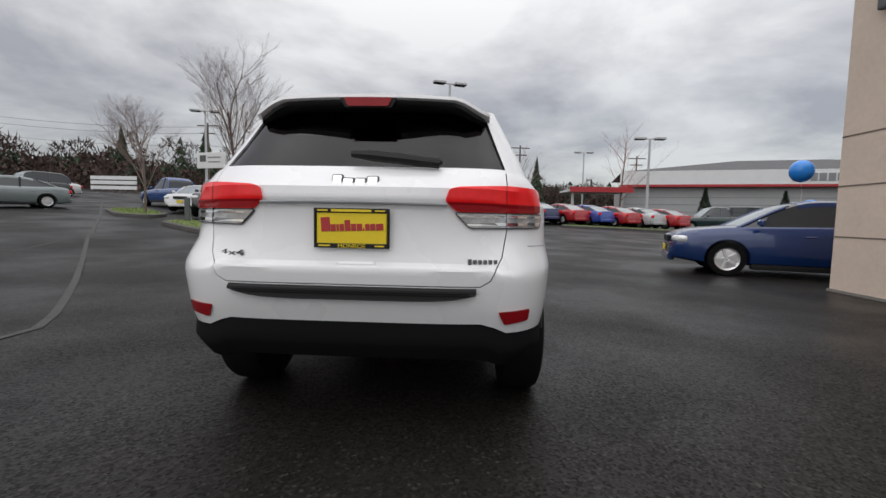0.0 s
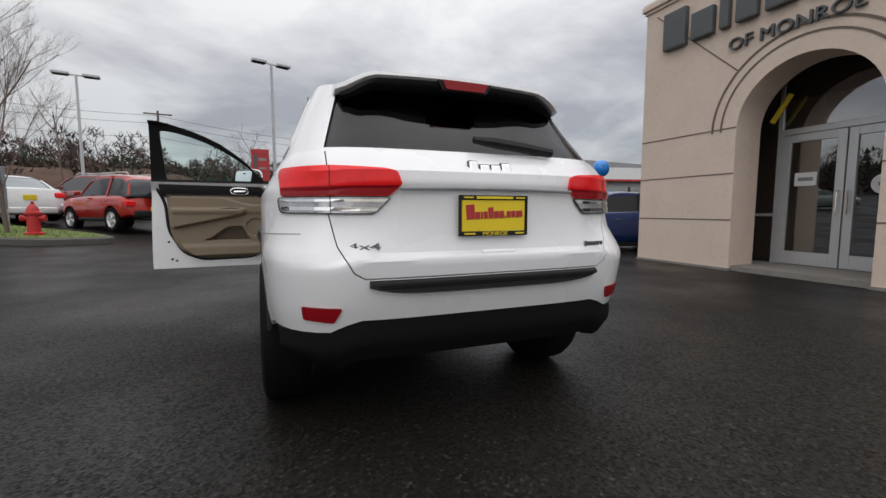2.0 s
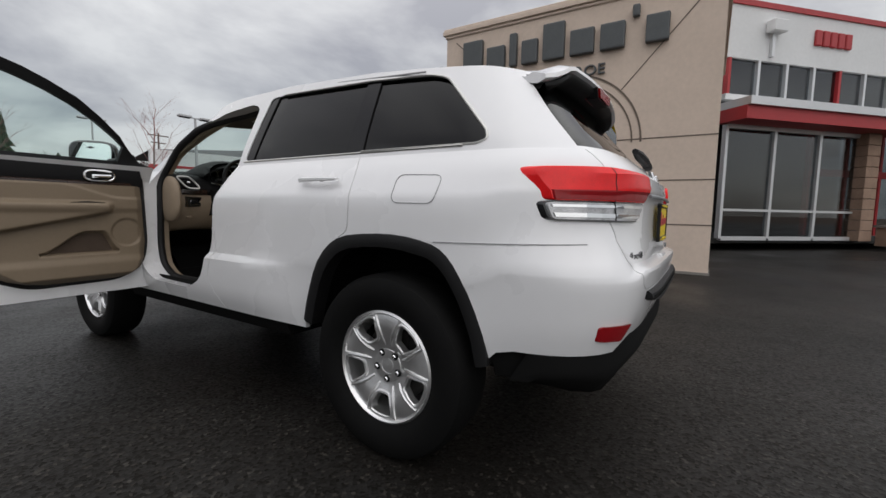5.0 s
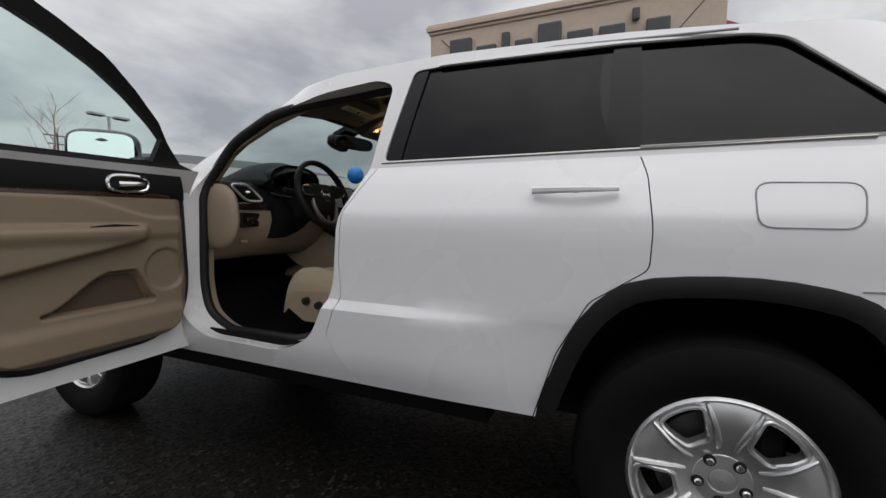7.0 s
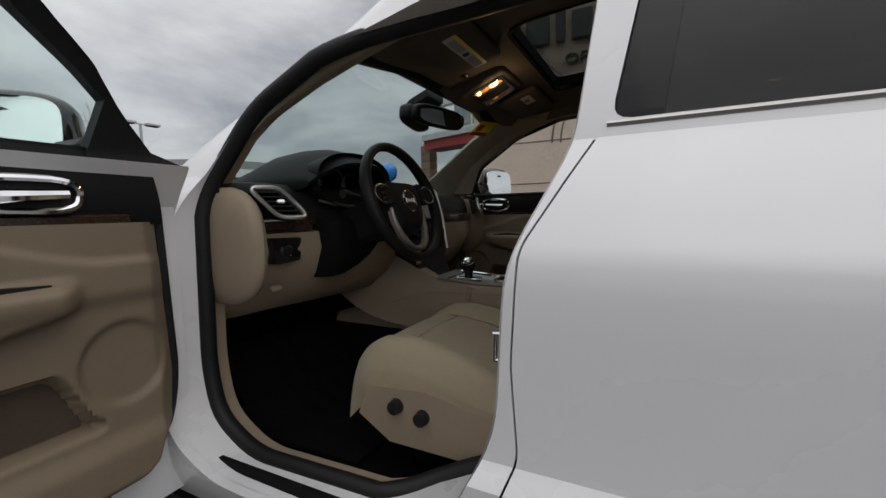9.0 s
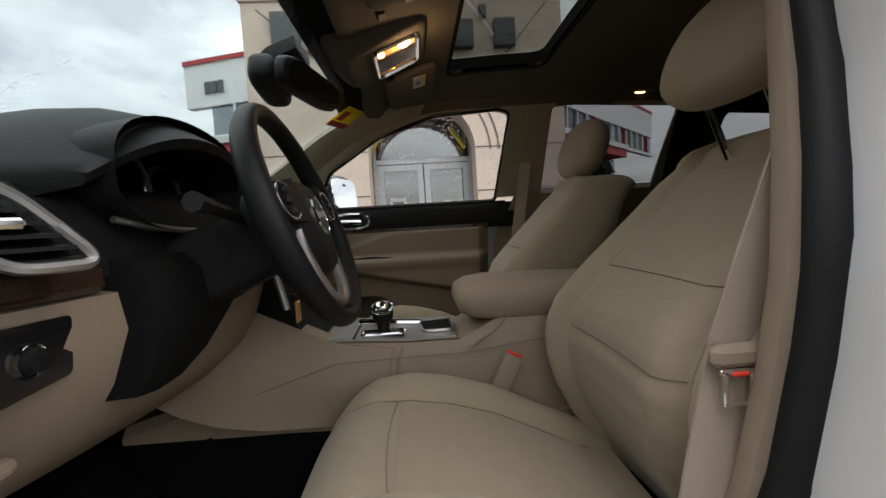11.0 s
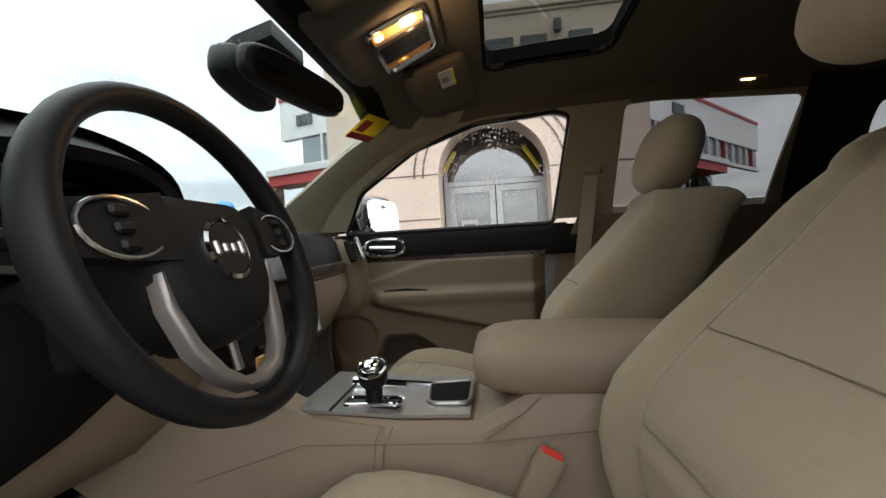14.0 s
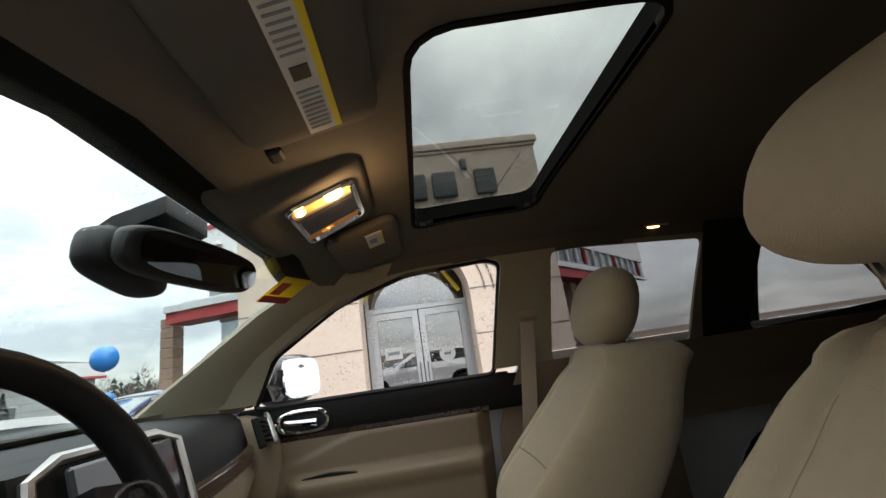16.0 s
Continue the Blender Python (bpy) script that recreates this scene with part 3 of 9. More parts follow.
def build_portico():
    wall = tagged(new("wall_portico"), "beige stucco entrance portico with a round arch and scored joints", "wall", kind="structure")
    # front wall with its arched opening, as a ring of quads round the arch
    arc = [(AC + AR * math.cos(math.pi * k / 28), ASP + AR * math.sin(math.pi * k / 28)) for k in range(29)]
    inner = [(AC + AR, 0.0)] + arc + [(AC - AR, 0.0)]
    outer = [(FY1, 0.0)]
    for p in arc:
        a = math.atan2(p[1] - ASP, p[0] - AC)
        dy, dz = math.cos(a), math.sin(a)
        ts = []
        if dy > 1e-6:
            ts.append((FY1 - AC) / dy)
        if dy < -1e-6:
            ts.append((FY0 - AC) / dy)
        if dz > 1e-6:
            ts.append((FTOP - ASP) / dz)
        t = min(ts)
        outer.append((AC + dy * t, ASP + dz * t))
    outer.append((FY0, 0.0))
    bm = bmesh.new()
    for x, d in ((FX, 1), (FX + 0.62, -1)):
        vi = [bm.verts.new((x, *p)) for p in inner]
        vo = [bm.verts.new((x, *p)) for p in outer]
        for i in range(len(inner) - 1):
            bm.faces.new((vi[i], vi[i + 1], vo[i + 1], vo[i]))
        # the two top corners
        if d == 1:
            front = (vi, vo)
        else:
            for i in range(len(inner) - 1):
                bm.faces.new((front[0][i], front[0][i + 1], vi[i + 1], vi[i]))
                bm.faces.new((front[1][i], front[1][i + 1], vo[i + 1], vo[i]))
    part("front_wall", bm, M_STUCCO, wall)
    k0 = [i for i in range(len(outer)) if abs(outer[i][1] - FTOP) < 1e-6]
    for (i, ycorner) in ((k0[0], FY1), (k0[-1], FY0)):
        j = i - 1 if ycorner == FY1 else i + 1
        part("corner_panel", prism([outer[i], outer[j], (ycorner, FTOP)], "x", FX, FX + 0.62), M_STUCCO, wall)
    # sides and back block
    part("side_wall", box((FX + 3.3, FY0 + 0.15, FTOP / 2), (5.4, 0.3, FTOP)), M_BRICK, wall, "reddish split-stone side")
    part("side_wall", box((FX + 3.3, FY1 - 0.15, FTOP / 2), (5.4, 0.3, FTOP)), M_STUCCO, wall)
    part("roof_slab", box((FX + 3.0, (FY0 + FY1) / 2, FTOP - 0.1), (5.9, FY1 - FY0 - 0.02, 0.16)), M_DARKROOF, wall)
    # cornice
    bm = bmesh.new()
    for z, o, h in ((FTOP + 0.03, 0.035, 0.06), (FTOP + 0.11, 0.075, 0.10), (FTOP + 0.18, 0.055, 0.05)):
        add_box(bm, (FX + 3.0, (FY0 + FY1) / 2, z), (6.0 + 2 * o, FY1 - FY0 + 2 * o, h), 0.012)
    part("cornice", bm, M_STUCCO, wall)
    # mouldings round the arch
    for rad, w, proud in ((1.34, 0.033, 0.012), (1.19, 0.028, 0.010)):
        bm = bmesh.new()
        rings = []
        for k in range(41):
            a = math.pi * k / 40
            c, s = math.cos(a), math.sin(a)
            rings.append([(FX - proud * q, AC + (rad + e) * c, ASP + (rad + e) * s) for q, e in ((-0.3, -w / 2), (1, -w / 2), (1, w / 2), (-0.3, w / 2))])
        add_loft(bm, rings)
        part("arch_moulding", bm, M_JOINT, wall)
    # scored joints: three level ones on each pier, two slanting above the arch
    for z in (2.40, 1.645, 0.865):
        for a, b in ((FY0, AC - AR - 0.002), (AC + AR + 0.002, FY1)):
            part("joint", box((FX - 0.001, (a + b) / 2, z), (0.008, b - a, 0.022)), M_JOINT, wall)
    for sgn, yc in ((1, FY1), (-1, FY0)):
        a0 = radians(45)
        p = Vector((AC + sgn * 1.36 * math.cos(a0), ASP + 1.36 * math.sin(a0)))
        q = Vector((yc - sgn * 0.25, FTOP - 0.12))
        d = q - p
        part("joint", box((FX - 0.001, (p.x + q.x) / 2, (p.y + q.y) / 2), (0.008, d.length, 0.02), rot=Matrix.Rotation(math.atan2(d.y, d.x), 3, "X")), M_JOINT, wall)
    part("base_trim", box((FX + 0.3, (FY0 + AC - AR) / 2, 0.02), (0.66, AC - AR - FY0 + 0.04, 0.05)), M_CONCRETE, wall)
    part("base_trim", box((FX + 0.3, (FY1 + AC + AR) / 2, 0.02), (0.66, FY1 - AC - AR + 0.04, 0.05)), M_CONCRETE, wall)
    # vestibule: lining, floor, soffit; soffit and back are painted dark as unlit
    part("vestibule_floor", box((8.4, (FY0 + FY1) / 2, 0.04), (4.1, FY1 - FY0 - 0.7, 0.1)), M_CONCRETE, wall)
    part("vestibule_ceiling", box((8.7, (FY0 + FY1) / 2, 3.6), (3.5, FY1 - FY0 - 0.7, 0.08)), M_UNLIT, wall)
    part("vestibule_back", box((11.9, (FY0 + FY1) / 2, 2.0), (0.1, FY1 - FY0 - 0.7, 4.0)), M_UNLIT, wall)
    for y in (0.25, 2.65):
        part("yellow_brace", tube([(7.30, y + 0.28 if y < 1 else y - 0.28, 2.55), (7.30, y + 0.55 if y < 1 else y - 0.55, 2.98)], 0.045, 6), M_YELLOW, wall, "yellow slanting tube lamp")
    # glazed screen with the double door
    X = 7.5
    screen = tagged(new("door_entrance"), "aluminium-framed double glass door with an arched fanlight and side pane", "door", kind="structure")
    def bar(name, y0, y1, z0, z1, d=0.06, off=0.0, m=M_FRAME, par=screen):
        return part(name, box((X + off, (y0 + y1) / 2, (z0 + z1) / 2), (d, y1 - y0, z1 - z0), 0.004), m, par)
    y0, ym, y1, zt = 0.45, 1.36, 2.27, 2.34
    bar("frame_post", y1, y1 + 0.09, 0.09, zt + 0.08)
    bar("frame_post", y0 - 0.09, y0, 0.09, zt + 0.08)
    bar("frame_head", y0, y1, zt - 0.02, zt + 0.08)
    bar("side_pane", y1 + 0.09, 3.45, 0.09, 3.5, 0.01, 0.01, M_ENTRANCE)
    bar("side_pane", -0.3, y0 - 0.09, 0.09, 3.5, 0.01, 0.01, M_ENTRANCE)
    bar("side_rail", y1 + 0.09, 3.45, 0.92, 0.97, 0.04)
    for a, b, hs in ((y0, ym - 0.01, 1), (ym + 0.01, y1, 0)):
        leaf = new("door_leaf")
        leaf.parent = screen
        bar("stile", a, a + 0.12, 0.1, zt - 0.03, 0.05, -0.01, M_FRAME, leaf)
        bar("stile", b - 0.12, b, 0.1, zt - 0.03, 0.05, -0.01, M_FRAME, leaf)
        bar("rail", a + 0.12, b - 0.12, zt - 0.16, zt - 0.03, 0.048, -0.01, M_FRAME, leaf)
        bar("rail", a + 0.12, b - 0.12, 0.1, 0.32, 0.048, -0.01, M_FRAME, leaf)
        bar("pane", a + 0.12, b - 0.12, 0.32, zt - 0.16, 0.012, 0.0, M_ENTRANCE, leaf)
        hy = b - 0.06 if hs else a + 0.06
        part("pull_handle", tube([(X - 0.04, hy, 0.95), (X - 0.09, hy, 0.98), (X - 0.09, hy, 1.32), (X - 0.04, hy, 1.35)], 0.014, 8), M_CHROME, leaf)
        if hs:
            part("round_sticker", lathe([(0.001, 0), (0.15, 0), (0.15, 0.006), (0.001, 0.006)], "x", 28, (X - 0.022, (a + b) / 2, 1.42)), M_WHITE, leaf, "white round notice on the pane")
            part("sticker_mark", box((X - 0.026, (a + b) / 2, 1.42), (0.004, 0.13, 0.05)), M_GREYPANEL, leaf)
        else:
            part("notice", box((X - 0.02, (a + b) / 2 + 0.08, 1.55), (0.006, 0.32, 0.22)), M_WHITE, leaf, "small white notice on the pane")
            part("notice_mark", box((X - 0.025, (a + b) / 2 + 0.08, 1.55), (0.004, 0.22, 0.06)), M_GREYPANEL, leaf)
    # glass above the doors, between posts that run up to the arch
    bar("fanlight", y0 - 0.09, y1 + 0.09, zt + 0.08, 3.55, 0.012, 0.0, M_ENTRANCE)
    bar("upper_post", y1 + 0.02, y1 + 0.09, zt + 0.08, 3.55, 0.05, -0.01)
    bar("upper_post", y0 - 0.09, y0 - 0.02, zt + 0.08, 3.55, 0.05, -0.01)
    # the sign: the dealer's name as plain blocks, the place name in letters
    sign = thing("wall_sign", "dark grey raised letters on the portico wall", "sign")
    y = 3.755
    shapes = ((0.50, 0.72, 0), (0.44, 0.50, 0), (0.17, 0.70, 0), (0.36, 0.50, 0), (0.46, 0.74, 0), (0.48, 0.50, 0), (0.46, 0.50, 0), (0.13, 0.22, 0.52), (0.40, 0.50, 0))
    for w, h, up in shapes:
        w, h, up = w * 0.943, h * 0.943, up * 0.943
        part("letter_block", block_letter(y, w, h, up), M_SIGN, sign)
        y -= w + 0.108
    me = words("OF MONROE", 0.269, 0.05)
    me.transform(Matrix.Translation((FX - 0.03, 2.51, 3.656)) @ Matrix.Rotation(radians(-90), 4, "Z") @ Matrix.Diagonal((1.13, 1, 1, 1)))
    for letter in letters(me):
        part("letter", letter, M_SIGN, sign)


def block_letter(y, w, h, up):
    """A plain raised block the size of one letter of the name."""
    return box((FX - 0.06, y - w / 2, 4.05 + up + h / 2), (0.11, w, h), 0.03, seg=2)


def build_showroom(name, origin, along, length, flip, label, logos):
    """A white showroom front with a red top line, clerestory windows, a red canopy and tall panes. along: unit direction in plan."""
    a = Vector((along[0], along[1], 0)).normalized()
    n = Vector((a.y, -a.x, 0)) * flip
    rot = Matrix((a, n, Vector((0, 0, 1)))).transposed()
    root = thing(name, label, "building")
    tagged(root, kind="structure")

    def bx(pn, s0, s1, d0, d1, z0, z1, m, par=root, bev=0.0, lab=""):
        c = Vector((*origin, 0)) + a * (s0 + s1) / 2 + n * (d0 + d1) / 2 + Vector((0, 0, (z0 + z1) / 2))
        return part(pn, box(c, (s1 - s0, abs(d1 - d0), z1 - z0), bev, rot), m, par, lab)
    bx("fascia", -1.0, length, -0.3, 0.0, 5.58, 7.05, M_WHITE)
    bx("roof_edge", -1.0, length, -0.32, 0.05, 7.05, 7.2, M_RED, lab="red roof line")
    bx("roof", -1.0, length, -9.0, -0.32, 6.7, 6.9, M_DARKROOF)
    # back wall and floor carry the room's gloom in their colour
    bx("back_wall", -1.0, length, -9.2, -9.0, 0, 7.0, M_UNLIT)
    bx("inner_floor", -1.0, length, -9.0, -0.2, 0.2, 0.3, M_UNLIT)
    bx("sill_band", -1.0, length, -0.25, 0.02, 4.40, 4.56, M_WHITE)
    bx("canopy_top", -1.0, min(9.5, length), -0.2, 0.85, 4.08, 4.30, M_FRAME)
    bx("canopy_band", -1.0, min(9.45, length), -0.2, 0.75, 3.72, 4.08, M_RED, lab="red canopy band")
    s, k = -0.9, 0
    while s < length - 1:
        e = min(s + 1.05, length)
        w = new("clerestory_window")
        w.parent = root
        bx("pane", s + 0.05, e - 0.05, -0.12, -0.10, 4.56, 5.58, M_SHOP_GLASS, w)
        bx("mullion", s - 0.04, s + 0.05, -0.16, 0.0, 4.56, 5.58, M_RED if k % 4 == 0 else M_FRAME, w)
        s, k = e, k + 1
    s, k = -0.8, 0
    while s < min(4.0, length - 1.8):
        w = new("shop_window")
        w.parent = root
        bx("pane", s + 0.05, s + 1.75, -0.1, -0.08, 0.42, 3.7, M_SHOP_GLASS, w)
        bx("mullion", s - 0.05, s + 0.05, -0.14, 0.0, 0.36, 3.7, M_FRAME, w)
        bx("transom", s + 0.05, s + 1.75, -0.13, 0.0, 1.18, 1.25, M_FRAME, w)
        bx("transom", s + 0.05, s + 1.75, -0.13, 0.0, 3.6, 3.72, M_FRAME, w)
        bx("sill", s + 0.05, s + 1.75, -0.13, 0.0, 0.30, 0.42, M_FRAME, w)
        s, k = s + 1.8, k + 1
    col = new("stone_column")
    col.parent = root
    z = 0.3
    while z < 3.7:
        bx("stone", 4.4, 4.95, -0.2, 0.25, z, z + 0.325, M_BRICK, col, 0.012)
        z += 0.34
    bx("planter", 5.2, 5.8, 0.2, 0.8, 0.15, 0.75, M_BRICK, lab="stone planter box")
    bx("planter_cap", 5.15, 5.85, 0.15, 0.85, 0.75, 0.82, M_CONCRETE)
    s = 5.2
    while s < length - 1:
        w = new("shop_window")
        w.parent = root
        bx("pane", s + 0.05, s + 1.75, -2.1, -2.08, 0.42, 4.4, M_SHOP_GLASS, w)
        bx("mullion", s - 0.06, s + 0.06, -2.16, -2.0, 0.36, 4.4, M_RED, w)
        bx("transom", s + 0.05, s + 1.75, -2.14, -2.0, 2.6, 2.85, M_RED, w)
        s += 1.8
    for s0, s1, z0, z1, m in logos:
        g = new("logo_block")
        g.parent = root
        k = max(1, round((s1 - s0) / 0.3))
        for i in range(k):
            w = (s1 - s0) / k
            bx("logo_piece", s0 + i * w, s0 + i * w + w * 0.82, 0.0, 0.08, z0, z1, m, g, 0.02)
    lf = new("wall_light")
    lf.parent = root
    bx("light_box", 0.25, 0.75, 0.02, 0.30, 6.35, 6.68, M_WHITE, lf, 0.02)
    bx("light_arm", 0.45, 0.55, 0.0, 0.1, 5.7, 6.4, M_FRAME, lf)
    return root


def build_far_building():
    """Long white dealership across the lot, with a shallow grey roof, a red line and grey lettering blocks."""
    root = thing("far_dealership", "long white dealership building with grey hipped roof and red line", "building")
    c0, c1 = Vector((19.0, 47.0, 0)), Vector((52.0, 38.5, 0))
    a = (c1 - c0).normalized()
    n = Vector((-a.y, a.x, 0))
    rot = Matrix((a, n, Vector((0, 0, 1)))).transposed()
    L = (c1 - c0).length
    g = 0.7

    def bx(pn, s0, s1, d0, d1, z0, z1, m, par=root):
        c = c0 + a * (s0 + s1) / 2 + n * (d0 + d1) / 2 + Vector((0, 0, g + (z0 + z1) / 2))
        return part(pn, box(c, (s1 - s0, d1 - d0, z1 - z0), 0, rot), m, par)
    bx("wall", 0, L, 0, 14, -1.5, 4.5, M_CLAD)
    for z in (1.4, 2.2, 3.0):
        bx("cladding_groove", 0.05, L - 0.05, -0.03, 0.0, z, z + 0.06, M_GREYPANEL)
    bx("fascia", -0.6, L + 0.6, -0.8, 0.2, 4.35, 5.9, M_WHITE)
    bx("red_line", -0.62, L + 0.62, -0.84, 0.2, 4.15, 4.4, M_RED)
    for i in range(7):
        s = 15.6 + i * 0.75
        bx("logo_piece", s, s + 0.55, -0.9, -0.8, 4.75, 5.5, M_GREYPANEL)
    for s0, s1 in ((10.5, 13.2), (17, 19.5), (24, 26.4)):
        w = new("window")
        w.parent = root
        bx("pane", s0, s1, -0.05, 0.02, 0.0, 2.0, M_SHOP_GLASS, w)
        bx("window_frame", s0 - 0.08, s1 + 0.08, -0.07, -0.02, 2.0, 2.1, M_FRAME, w)
    def pt(s, d, z):
        return c0 + a * s + n * d + Vector((0, 0, g + z))
    bm = bmesh.new()
    e = [bm.verts.new(pt(*p)) for p in ((-0.5, -0.5, 5.9), (L + 0.5, -0.5, 5.9), (L + 0.5, 14.5, 5.9), (-0.5, 14.5, 5.9))]
    r = [bm.verts.new(pt(*p)) for p in ((13, 7, 7.8), (L - 12, 7, 7.8))]
    for f in ((e[0], e[1], r[1], r[0]), (e[1], e[2], r[1]), (e[2], e[3], r[0], r[1]), (e[3], e[0], r[0]), (e[3], e[2], e[1], e[0])):
        bm.faces.new(f)
    part("roof", bm, M_DARKROOF, root)
    can = thing("fuel_canopy", "red-edged flat canopy on white posts", "canopy")
    part("canopy_roof", box((15.0, 45.5, gz(15, 45.5) + 3.0), (6.5, 5, 0.25)), M_WHITE, can)
    part("canopy_edge", box((15.0, 42.95, gz(15, 45.5) + 3.05), (6.6, 0.12, 0.55)), M_RED, can)
    for x in (12.4, 17.6):
        part("post", box((x, 44.5, gz(15, 44.5) + 1.4), (0.25, 0.25, 3.0)), M_WHITE, can)


# ---- trees ----
def bare_tree(name, x, y, height, spread, seed, label, twig=None, depth=5, lean=0.0, dense=1.0):
    rnd = random.Random(seed)
    root = thing(name, label, "tree")
    z0 = gz(x, y) - 0.05
    trunk, crown = bmesh.new(), bmesh.new()

    def grow(bm, p, d, length, r, lev):
        pts, rs, q = [p], [r], Vector(p)
        dd = d.copy()
        k = 3 if lev < 2 else 2
        for i in range(k):
            dd = (dd + Vector((rnd.uniform(-.16, .16), rnd.uniform(-.16, .16), 0.05))).normalized()
            q = q + dd * length / k
            pts.append(q.copy())
            rs.append(r * (1 - 0.45 * (i + 1) / k))
        add_tube(bm, pts, rs, 6 if lev < 2 else 3, caps=False)
        if lev >= depth:
            return
        m = int((4 if lev else 9) * dense) if lev < 3 else int(4 * dense)
        for i in range(m):
            t = rnd.uniform(0.35, 1.0) if lev else 0.28 + 0.72 * i / m
            base = pts[0].lerp(pts[-1], t) if lev else pts[min(k - 1, int(t * k))].lerp(pts[min(k, int(t * k) + 1)], t * k - min(k - 1, int(t * k)))
            az = rnd.uniform(0, 2 * math.pi)
            el = rnd.uniform(0.62, 1.0)
            side = Vector((math.cos(az), math.sin(az), 0))
            nd = (dd * el + side * (1 - el + 0.35) * spread).normalized()
            grow(crown, base, nd, length * (rnd.uniform(0.42, 0.62) if lev else rnd.uniform(0.38, 0.6) * (1.2 - 0.5 * t)), rs[-1] * rnd.uniform(0.5, 0.8), lev + 1)
    grow(trunk, Vector((x, y, z0)), Vector((lean, 0, 1)).normalized(), height * 0.8, height * 0.009 + 0.012, 0)
    part("trunk", trunk, M_BARK, root, smooth=True)
    part("crown", crown, twig or M_TWIG, root, kind="stuff")
    return root


def conifer_mesh(bm, x, y, z, h, w, rnd, tiers=7):
    """Add a fir of drooping, ragged tiers of needle sprays."""
    add_tube(bm, [(x, y, z), (x, y, z + h * 0.9)], [h * 0.018, h * 0.004], 5, False)
    for t in range(tiers):
        f = t / tiers
        zc = z + h * (0.08 + 0.92 * f)
        r = w * (1 - f) ** 0.8
        n = max(7, int(17 * (1 - f * 0.55)))
        for i in range(n):
            a = 2 * math.pi * (i + rnd.random()) / n
            rr = r * rnd.uniform(0.65, 1.15)
            c, s = math.cos(a), math.sin(a)
            wd = rr * 0.24
            top = (x, y, zc + h * 0.10)
            tip = (x + c * rr, y + s * rr, zc - h * 0.07 * rnd.uniform(0.3, 1.3))
            l = (x + c * rr * 0.6 - s * wd, y + s * rr * 0.6 + c * wd, zc - h * 0.03)
            q = (x + c * rr * 0.6 + s * wd, y + s * rr * 0.6 - c * wd, zc - h * 0.03)
            v = [bm.verts.new(p) for p in (top, l, tip, q)]
            bm.faces.new((v[0], v[1], v[2]))
            bm.faces.new((v[0], v[2], v[3]))


def columnar_tree(x, y, h, r, seed):
    rnd = random.Random(seed)
    root = thing("columnar_cypress", "slim dark green columnar evergreen beside the building", "tree", "columnar evergreens")
    z0 = gz(x, y)
    part("trunk", tube([(x, y, z0 - 0.05), (x, y, z0 + h * 0.5)], 0.06), M_BARK, root)
    bm = bmesh.new()
    for _ in range(1600):
        t = rnd.random() ** 0.8
        rr = r * (0.55 + 0.45 * math.sin(math.pi * min(1, t * 1.1 + 0.12))) * (1 - t ** 4) * rnd.uniform(0.7, 1.1)
        a = rnd.uniform(0, 6.283)
        p = Vector((x + rr * math.cos(a), y + rr * math.sin(a), z0 + 0.1 + t * h))
        d = Vector((rnd.uniform(-1, 1), rnd.uniform(-1, 1), 1.2)).normalized() * 0.26
        s = d.orthogonal().normalized() * 0.09
        bm.faces.new([bm.verts.new(q) for q in (p - s, p + s, p + d)])
    part("crown", bm, M_CONIFER, root, kind="stuff")


def build_bank():
    """A rough brown bank that closes the drive on the far side."""
    rnd = random.Random(4)
    bm = bmesh.new()
    rows = []
    for i in range(71):
        t = i / 70
        c = Vector((-105 + 100 * t, 47 + 16 * math.sin(t * 1.4), 0))
        row = []
        for j in range(9):
            u = j / 8
            p = c + Vector((0.30, 0.95, 0)) * (u * 16)
            h = (2.6 + 1.3 * math.sin(9 * t) * 0.5 + rnd.uniform(-0.35, 0.35)) * math.sin(math.pi * min(1, u * 0.75)) ** 0.8 * smooth01(1.0, 0.86, t)
            row.append(bm.verts.new((p.x, p.y, gz(p.x, p.y) - 0.1 + h)))
        rows.append(row)
    for a, b in zip(rows, rows[1:]):
        for j in range(8):
            bm.faces.new((a[j], b[j], b[j + 1], a[j + 1]))
    part("brown_bank", bm, M_BANK, None, "rough brown bank of dry bracken beyond the drive", True, "structure")


